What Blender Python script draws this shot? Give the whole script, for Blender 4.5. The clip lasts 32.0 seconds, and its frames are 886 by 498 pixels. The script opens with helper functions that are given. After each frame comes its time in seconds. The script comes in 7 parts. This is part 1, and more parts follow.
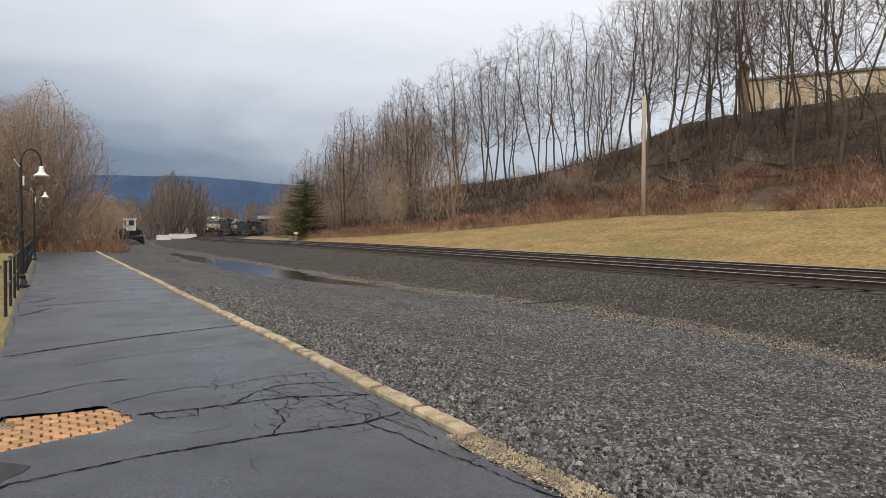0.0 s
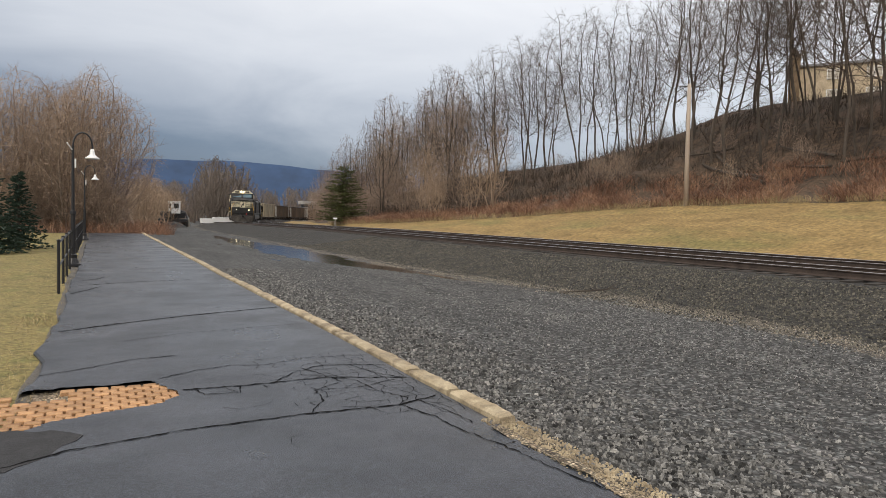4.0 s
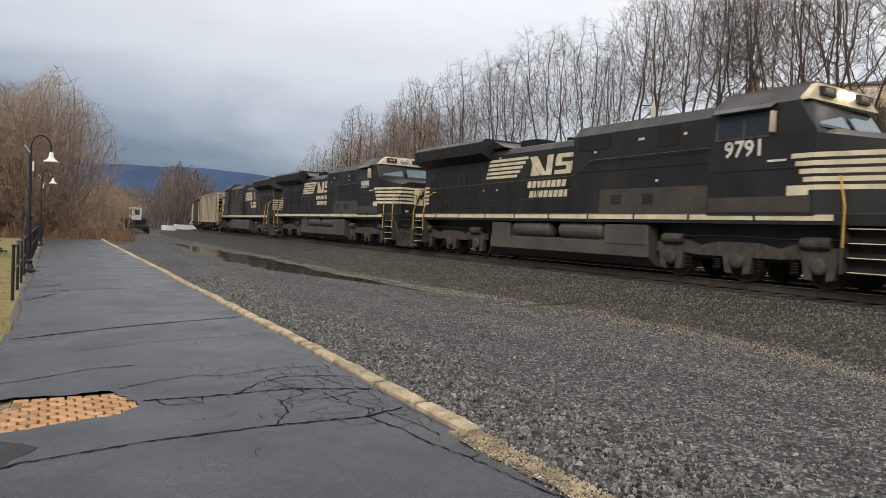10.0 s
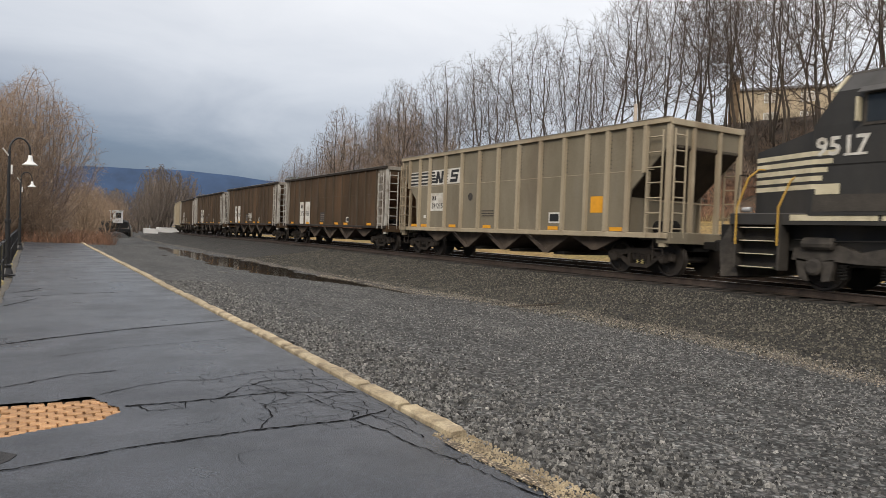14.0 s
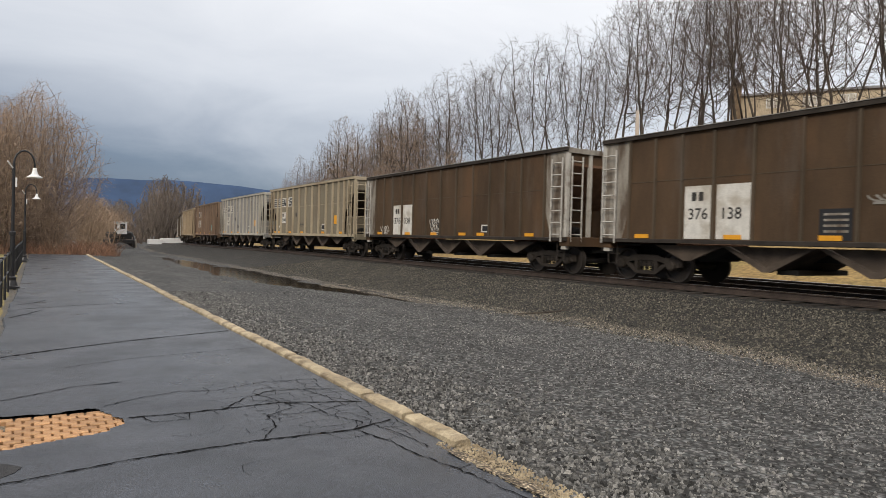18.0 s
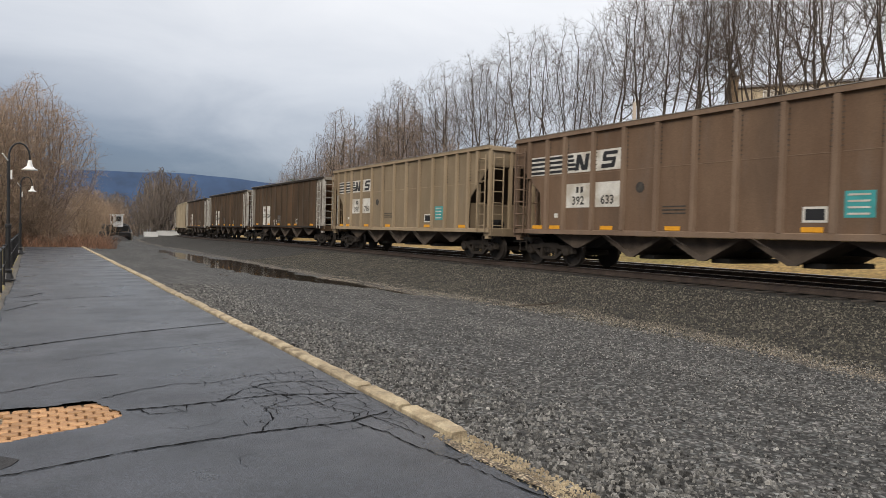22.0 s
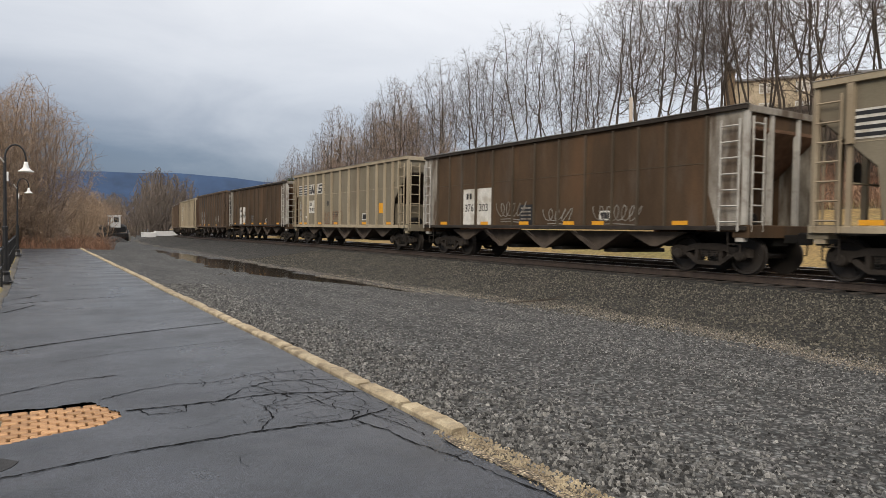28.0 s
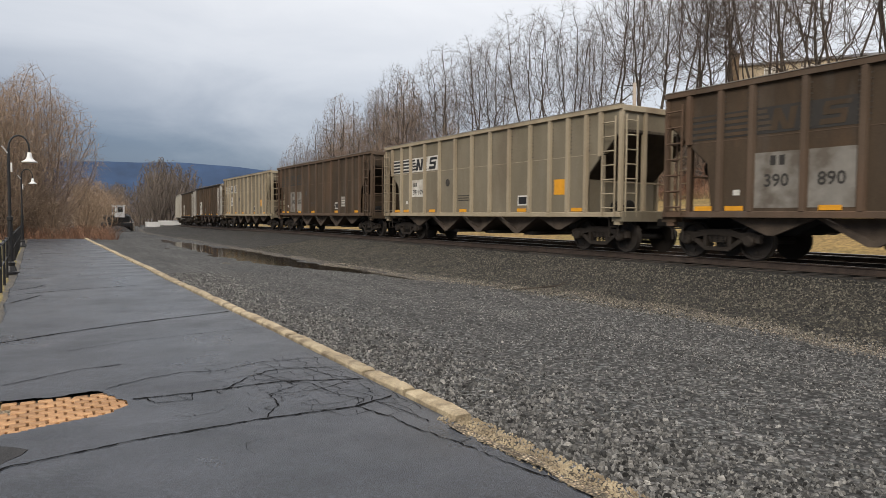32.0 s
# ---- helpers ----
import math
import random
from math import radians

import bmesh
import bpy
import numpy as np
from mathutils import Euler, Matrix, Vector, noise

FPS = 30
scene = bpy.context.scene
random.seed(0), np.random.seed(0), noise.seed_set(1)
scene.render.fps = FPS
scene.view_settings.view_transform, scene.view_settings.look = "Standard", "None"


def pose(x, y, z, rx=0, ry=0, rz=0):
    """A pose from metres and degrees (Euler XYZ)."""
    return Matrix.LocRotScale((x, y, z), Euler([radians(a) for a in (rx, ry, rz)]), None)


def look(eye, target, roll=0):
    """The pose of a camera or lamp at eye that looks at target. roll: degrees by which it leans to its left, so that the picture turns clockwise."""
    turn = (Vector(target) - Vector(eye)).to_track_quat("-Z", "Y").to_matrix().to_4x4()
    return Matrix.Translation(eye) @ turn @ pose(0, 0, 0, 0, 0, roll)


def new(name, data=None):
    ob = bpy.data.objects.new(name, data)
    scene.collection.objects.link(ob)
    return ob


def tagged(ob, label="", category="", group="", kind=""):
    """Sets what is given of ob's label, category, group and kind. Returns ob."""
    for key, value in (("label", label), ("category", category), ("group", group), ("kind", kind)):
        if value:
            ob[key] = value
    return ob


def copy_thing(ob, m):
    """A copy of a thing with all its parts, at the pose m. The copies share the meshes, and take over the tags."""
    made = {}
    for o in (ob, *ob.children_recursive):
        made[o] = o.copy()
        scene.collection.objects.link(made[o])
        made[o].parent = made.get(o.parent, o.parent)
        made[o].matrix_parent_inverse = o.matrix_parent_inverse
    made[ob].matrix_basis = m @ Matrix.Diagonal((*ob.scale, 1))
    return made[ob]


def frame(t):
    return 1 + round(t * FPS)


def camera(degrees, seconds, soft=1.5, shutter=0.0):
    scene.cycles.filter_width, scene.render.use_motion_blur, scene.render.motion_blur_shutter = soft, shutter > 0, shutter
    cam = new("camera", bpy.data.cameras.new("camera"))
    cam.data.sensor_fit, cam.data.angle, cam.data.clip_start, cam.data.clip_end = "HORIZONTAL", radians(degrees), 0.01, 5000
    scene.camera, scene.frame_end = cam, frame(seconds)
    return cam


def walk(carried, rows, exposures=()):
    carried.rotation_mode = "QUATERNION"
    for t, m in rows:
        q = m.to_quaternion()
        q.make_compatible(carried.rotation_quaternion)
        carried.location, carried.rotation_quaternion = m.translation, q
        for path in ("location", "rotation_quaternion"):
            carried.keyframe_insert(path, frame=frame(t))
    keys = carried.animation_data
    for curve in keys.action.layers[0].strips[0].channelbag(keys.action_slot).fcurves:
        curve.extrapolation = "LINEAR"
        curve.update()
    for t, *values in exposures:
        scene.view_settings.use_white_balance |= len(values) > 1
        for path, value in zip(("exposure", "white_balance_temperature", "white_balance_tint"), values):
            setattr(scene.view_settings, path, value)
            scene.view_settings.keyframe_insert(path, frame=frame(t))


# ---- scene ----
cam = camera(67.0, 32.0, soft=0.8, shutter=0.12)

# seconds, place, tilt, lean, heading; the track runs away along +y, the train comes along it
PATH = [
    (0, 0.047, 0.052, 1.600, -1.56, -0.51, -30.61),
    (0.5, 0.059, 0.023, 1.589, -2.66, -1.28, -29.67),
    (1, 0.110, -0.021, 1.588, -3.02, -0.65, -27.86),
    (1.5, 0.080, -0.006, 1.586, -2.38, -0.75, -27.89),
    (2, 0.056, -0.001, 1.584, -2.56, -1.15, -27.00),
    (2.5, 0.052, 0.015, 1.584, -2.53, -1.31, -27.24),
    (4.5, 0.016, 0.025, 1.584, -2.72, -1.37, -27.45),
    (5, 0.017, 0.028, 1.586, -2.31, -1.27, -27.68),
    (5.5, 0.017, 0.024, 1.583, -1.94, -1.55, -27.92),
    (6, 0.011, 0.024, 1.584, -1.65, -1.71, -28.30),
    (6.5, 0.010, 0.023, 1.584, -1.65, -1.74, -28.34),
    (7, 0.012, 0.028, 1.585, -1.70, -1.69, -28.49),
    (7.5, 0.005, 0.029, 1.583, -1.46, -1.89, -28.79),
    (8, 0.011, 0.031, 1.581, -1.87, -1.83, -28.98),
    (8.5, 0.007, 0.029, 1.583, -2.04, -1.94, -29.21),
    (9, 0.004, 0.038, 1.583, -1.87, -2.05, -29.26),
    (9.5, -0.001, 0.038, 1.583, -1.60, -2.15, -29.70),
    (10, -0.007, 0.035, 1.582, -1.59, -2.43, -30.26),
    (10.5, 0.000, 0.042, 1.583, -1.68, -2.57, -30.58),
    (11, 0.001, 0.049, 1.580, -1.64, -2.92, -30.94),
    (11.5, -0.006, 0.033, 1.585, -1.80, -2.80, -30.89),
    (12, -0.002, 0.037, 1.587, -1.66, -2.69, -31.14),
    (12.5, -0.005, 0.025, 1.586, -1.52, -2.49, -31.41),
    (13, -0.004, 0.020, 1.586, -1.37, -2.35, -31.52),
    (13.5, -0.004, 0.016, 1.591, -1.42, -2.24, -31.61),
    (15.5, 0.004, 0.019, 1.593, -0.91, -1.59, -31.31),
    (16, 0.006, 0.021, 1.597, -0.53, -1.64, -31.60),
    (16.5, -0.004, 0.004, 1.595, -0.35, -1.67, -31.51),
    (17, 0.002, 0.011, 1.593, -0.47, -1.68, -31.50),
    (17.5, -0.004, 0.004, 1.598, -0.42, -1.68, -31.42),
    (18, -0.000, 0.001, 1.599, -0.74, -1.57, -31.27),
    (18.5, -0.000, 0.008, 1.600, -0.94, -1.56, -31.46),
    (19, 0.002, 0.002, 1.597, -0.99, -1.50, -31.52),
    (19.5, 0.006, 0.002, 1.598, -1.08, -1.58, -31.66),
    (20, 0.006, -0.001, 1.597, -1.41, -1.74, -31.66),
    (20.5, 0.006, 0.004, 1.597, -1.54, -1.56, -31.59),
    (21, 0.005, 0.002, 1.598, -1.45, -1.56, -31.66),
    (21.5, 0.001, -0.001, 1.601, -1.43, -1.46, -31.72),
    (22, 0.001, -0.002, 1.599, -1.40, -1.51, -31.53),
    (22.5, -0.000, 0.000, 1.600, -1.49, -1.51, -31.46),
    (23, 0.003, 0.004, 1.599, -1.43, -1.35, -31.54),
    (23.5, 0.008, 0.007, 1.600, -1.32, -1.19, -31.48),
    (24, 0.005, 0.001, 1.598, -1.20, -1.13, -31.50),
    (24.5, 0.003, -0.002, 1.602, -1.23, -1.07, -31.65),
    (25, -0.002, -0.002, 1.603, -1.18, -0.94, -31.64),
    (25.5, 0.001, 0.004, 1.599, -1.03, -0.94, -31.61),
    (27.5, 0.003, -0.003, 1.599, -1.48, -1.03, -31.91),
    (28, 0.006, 0.000, 1.597, -1.64, -0.86, -31.70),
    (28.5, 0.006, 0.000, 1.598, -1.75, -0.68, -31.91),
    (29, 0.005, -0.006, 1.600, -1.79, -0.65, -31.78),
    (29.5, -0.000, -0.015, 1.601, -1.84, -0.57, -31.70),
    (30, 0.002, -0.019, 1.599, -2.08, -0.61, -31.58),
    (30.5, 0.005, -0.017, 1.599, -2.35, -0.45, -31.44),
    (31, 0.006, -0.015, 1.599, -2.54, -0.37, -31.40),
    (31.5, 0.006, -0.016, 1.596, -2.61, -0.40, -31.37),
    (32, 0.006, -0.013, 1.598, -2.71, -0.45, -31.40),
]
walk(cam, [(t, pose(x, y, z, 90 + tilt, lean, head)) for t, x, y, z, tilt, lean, head in PATH])

# ---- sky and light: a heavy broken overcast, brighter overhead, blue-grey low over the valley ----
SUN_ELEVATION, SUN_AZIMUTH = radians(34), radians(236)
world = bpy.data.worlds.new("overcast_sky")
scene.world = world
world.use_nodes = True
wn, wl = world.node_tree.nodes, world.node_tree.links
wn.clear()


def sky_node(kind, **values):
    n = wn.new(kind)
    for key, value in values.items():
        n.inputs[key].default_value = value
    return n


w_out = wn.new("ShaderNodeOutputWorld")
w_bg = sky_node("ShaderNodeBackground", Strength=1.26)
wl.new(w_bg.outputs[0], w_out.inputs[0])
w_co = wn.new("ShaderNodeTexCoord")
w_sep = wn.new("ShaderNodeSeparateXYZ")
wl.new(w_co.outputs["Generated"], w_sep.inputs[0])
w_sky = wn.new("ShaderNodeTexSky")
w_sky.sky_type = "NISHITA"
w_sky.sun_disc = False
w_sky.sun_elevation, w_sky.sun_rotation = SUN_ELEVATION, SUN_AZIMUTH
# clouds: stretched flat towards the horizon
w_map = wn.new("ShaderNodeMapping")
w_map.inputs["Scale"].default_value = (1.0, 1.0, 3.2)
wl.new(w_co.outputs["Generated"], w_map.inputs[0])
w_noise = sky_node("ShaderNodeTexNoise", Scale=2.4, Detail=7.0, Roughness=0.55, Distortion=0.5)
wl.new(w_map.outputs[0], w_noise.inputs["Vector"])
w_ramp = wn.new("ShaderNodeValToRGB")
w_ramp.color_ramp.elements[0].position, w_ramp.color_ramp.elements[0].color = 0.0, (0.092, 0.126, 0.190, 1)
w_ramp.color_ramp.elements[1].position, w_ramp.color_ramp.elements[1].color = 1.0, (1.190, 1.130, 1.085, 1)
for at, c in ((0.10, (0.148, 0.190, 0.262, 1)), (0.19, (0.315, 0.350, 0.415, 1)), (0.32, (0.545, 0.570, 0.618, 1)), (0.55, (0.800, 0.805, 0.825, 1))):
    e = w_ramp.color_ramp.elements.new(at)
    e.color = c
# height in the sky, lifted towards the hill side, broken up by the clouds
w_side = wn.new("ShaderNodeMath")
w_side.operation = "MULTIPLY_ADD"
w_side.inputs[1].default_value = 0.23
w_high = wn.new("ShaderNodeMath")
w_high.operation = "MULTIPLY"
w_high.inputs[1].default_value = 1.4
wl.new(w_sep.outputs["Z"], w_high.inputs[0])
wl.new(w_sep.outputs["X"], w_side.inputs[0])
wl.new(w_high.outputs[0], w_side.inputs[2])
w_puff = wn.new("ShaderNodeMath")
w_puff.operation = "MULTIPLY_ADD"
w_puff.inputs[1].default_value = 0.28
wl.new(w_noise.outputs["Fac"], w_puff.inputs[0])
wl.new(w_side.outputs[0], w_puff.inputs[2])
w_off = wn.new("ShaderNodeMath")
w_off.operation = "SUBTRACT"
w_off.inputs[1].default_value = 0.175
wl.new(w_puff.outputs[0], w_off.inputs[0])
wl.new(w_off.outputs[0], w_ramp.inputs[0])
w_dim = wn.new("ShaderNodeVectorMath")
w_dim.operation = "SCALE"
w_dim.inputs["Scale"].default_value = 0.1
wl.new(w_sky.outputs[0], w_dim.inputs[0])
w_mix = wn.new("ShaderNodeMix")
w_mix.data_type = "RGBA"
w_mix.inputs[0].default_value = 0.9
wl.new(w_dim.outputs[0], w_mix.inputs[6])
wl.new(w_ramp.outputs[0], w_mix.inputs[7])
wl.new(w_mix.outputs[2], w_bg.inputs[0])

sun = new("sun", bpy.data.lights.new("sun", "SUN"))
sun.data.energy, sun.data.angle, sun.data.color = 1.9, radians(24), (1.0, 0.90, 0.76)
sun.matrix_world = look((math.sin(SUN_AZIMUTH) * math.cos(SUN_ELEVATION) * 200, math.cos(SUN_AZIMUTH) * math.cos(SUN_ELEVATION) * 200, math.sin(SUN_ELEVATION) * 200), (0, 0, 0))


# ---- materials ----
def material(name, stops, scale=3.0, rough=0.8, metal=0.0, bump=0.0, bump_scale=None, fine=0.0, fine_scale=40.0, vary=0.0,
             stain=None, stain_scale=0.5, stain_amount=0.0, streak=None, space="Object", island=False, detail=6.0, gloss_vary=0.0, emit=0.0, cells=0.0, cell_amount=0.6, spec=0.5, stain_from=0.5, dust=None, dust_amount=0.5):
    """A surface of one base material: a colour ramp over coarse noise, a fine grain, stains, a bump, and a shift from piece to piece."""
    m = bpy.data.materials.new(name)
    m.use_nodes = True
    nt = m.node_tree
    n, l = nt.nodes, nt.links
    b = n["Principled BSDF"]
    co = n.new("ShaderNodeTexCoord")
    vec = co.outputs[space]
    if space == "World":
        vec = None
    if streak:
        mp = n.new("ShaderNodeMapping")
        mp.inputs["Scale"].default_value = streak
        l.new(vec, mp.inputs[0])
        svec = mp.outputs[0]
    else:
        svec = vec

    def noise_at(s, v, d=detail, r=0.55):
        t = n.new("ShaderNodeTexNoise")
        t.inputs["Scale"].default_value, t.inputs["Detail"].default_value, t.inputs["Roughness"].default_value = s, d, r
        l.new(v, t.inputs["Vector"])
        return t.outputs["Fac"]

    ramp = n.new("ShaderNodeValToRGB")
    els = ramp.color_ramp.elements
    for i, (at, c) in enumerate(stops):
        e = els[i] if i < 2 else els.new(at)
        e.position, e.color = at, (*c, 1)
    l.new(noise_at(scale, svec), ramp.inputs[0])
    colour = ramp.outputs[0]

    def mix(kind, fac, a, bcol):
        x = n.new("ShaderNodeMix")
        x.data_type, x.blend_type = "RGBA", kind
        if isinstance(fac, float):
            x.inputs[0].default_value = fac
        else:
            l.new(fac, x.inputs[0])
        l.new(a, x.inputs[6])
        if isinstance(bcol, tuple):
            x.inputs[7].default_value = (*bcol, 1)
        else:
            l.new(bcol, x.inputs[7])
        return x.outputs[2]

    def remap(v, lo, hi, a=0.0, z=1.0):
        r = n.new("ShaderNodeMapRange")
        r.inputs["From Min"].default_value, r.inputs["From Max"].default_value = lo, hi
        r.inputs["To Min"].default_value, r.inputs["To Max"].default_value = a, z
        l.new(v, r.inputs["Value"])
        return r.outputs[0]

    if stain:
        colour = mix("MIX", remap(noise_at(stain_scale, svec, 5.0), stain_from, stain_from + 0.18, 0.0, stain_amount), colour, stain)
    if dust:
        # pale run-down dust in tall streaks
        dm = n.new("ShaderNodeMapping")
        dm.inputs["Scale"].default_value = (1.0, 1.0, 0.22)
        dm.inputs["Location"].default_value = (5.1, 2.7, 0.4)
        l.new(vec, dm.inputs[0])
        colour = mix("MIX", remap(noise_at(1.7, dm.outputs[0], 6.0, 0.6), 0.53, 0.75, 0.0, dust_amount), colour, dust)
    if fine:
        g = n.new("ShaderNodeCombineColor")
        f = remap(noise_at(fine_scale, vec, 3.0, 0.7), 0.3, 0.7, 1 - fine, 1 + fine)
        for i in range(3):
            l.new(f, g.inputs[i])
        colour = mix("MULTIPLY", 1.0, colour, g.outputs[0])
    vor = None
    if cells:
        # single stones: each has its own tone, painted gap shade, and stands a little proud
        vor = n.new("ShaderNodeTexVoronoi")
        vor.inputs["Scale"].default_value = cells
        l.new(vec, vor.inputs["Vector"])
        sep = n.new("ShaderNodeSeparateColor")
        l.new(vor.outputs["Color"], sep.inputs[0])
        g = n.new("ShaderNodeCombineColor")
        pw = n.new("ShaderNodeMath")
        pw.operation = "POWER"
        pw.inputs[1].default_value = 1.5
        l.new(sep.outputs[0], pw.inputs[0])
        f0 = remap(pw.outputs[0], 0, 1, 1 - cell_amount, 1 + 1.5 * cell_amount)
        # colour drops towards the cell's rim, standing for shade in the crevices
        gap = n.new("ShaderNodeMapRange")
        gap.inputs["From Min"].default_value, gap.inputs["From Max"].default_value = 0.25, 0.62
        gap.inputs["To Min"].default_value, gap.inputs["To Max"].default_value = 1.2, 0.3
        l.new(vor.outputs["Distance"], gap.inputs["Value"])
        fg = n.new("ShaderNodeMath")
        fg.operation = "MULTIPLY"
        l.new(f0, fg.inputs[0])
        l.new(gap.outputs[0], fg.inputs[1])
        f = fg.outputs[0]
        warm = remap(sep.outputs[1], 0, 1, 0.95, 1.06)
        fw = n.new("ShaderNodeMath")
        fw.operation = "MULTIPLY"
        l.new(f, fw.inputs[0])
        l.new(warm, fw.inputs[1])
        l.new(fw.outputs[0], g.inputs[0])
        l.new(f, g.inputs[1])
        l.new(f, g.inputs[2])
        colour = mix("MULTIPLY", 1.0, colour, g.outputs[0])
    if vary:
        if island:
            src = n.new("ShaderNodeNewGeometry").outputs["Random Per Island"]
        else:
            src = n.new("ShaderNodeObjectInfo").outputs["Random"]
        g = n.new("ShaderNodeCombineColor")
        f = remap(src, 0, 1, 1 - vary, 1 + vary)
        for i in range(3):
            l.new(f, g.inputs[i])
        colour = mix("MULTIPLY", 1.0, colour, g.outputs[0])
    l.new(colour, b.inputs["Base Color"])
    b.inputs["Metallic"].default_value = metal
    b.inputs["Roughness"].default_value = rough
    b.inputs["Specular IOR Level"].default_value = spec
    if gloss_vary:
        l.new(remap(noise_at(stain_scale * 1.7, svec, 5.0), 0.35, 0.65, rough - gloss_vary, rough + gloss_vary), b.inputs["Roughness"])
    if bump:
        bp = n.new("ShaderNodeBump")
        bp.inputs["Strength"].default_value = min(1.0, bump)
        bp.inputs["Distance"].default_value = 0.02
        if vor:
            bp.invert = True
            l.new(vor.outputs["Distance"], bp.inputs["Height"])
        else:
            l.new(noise_at(bump_scale or fine_scale, vec, 4.0, 0.65), bp.inputs["Height"])
        l.new(bp.outputs[0], b.inputs["Normal"])
    if emit:
        b.inputs["Emission Color"].default_value = (1.0, 0.86, 0.55, 1)
        b.inputs["Emission Strength"].default_value = emit
    return m


def plain(name, c, rough=0.6, metal=0.0, vary=0.12, scale=4.0, **kw):
    """A plain paint or metal with a little unevenness."""
    lo, hi = tuple(v * (1 - vary) for v in c), tuple(min(1.0, v * (1 + vary)) for v in c)
    return material(name, [(0.3, lo), (0.7, hi)], scale, rough, metal, **kw)


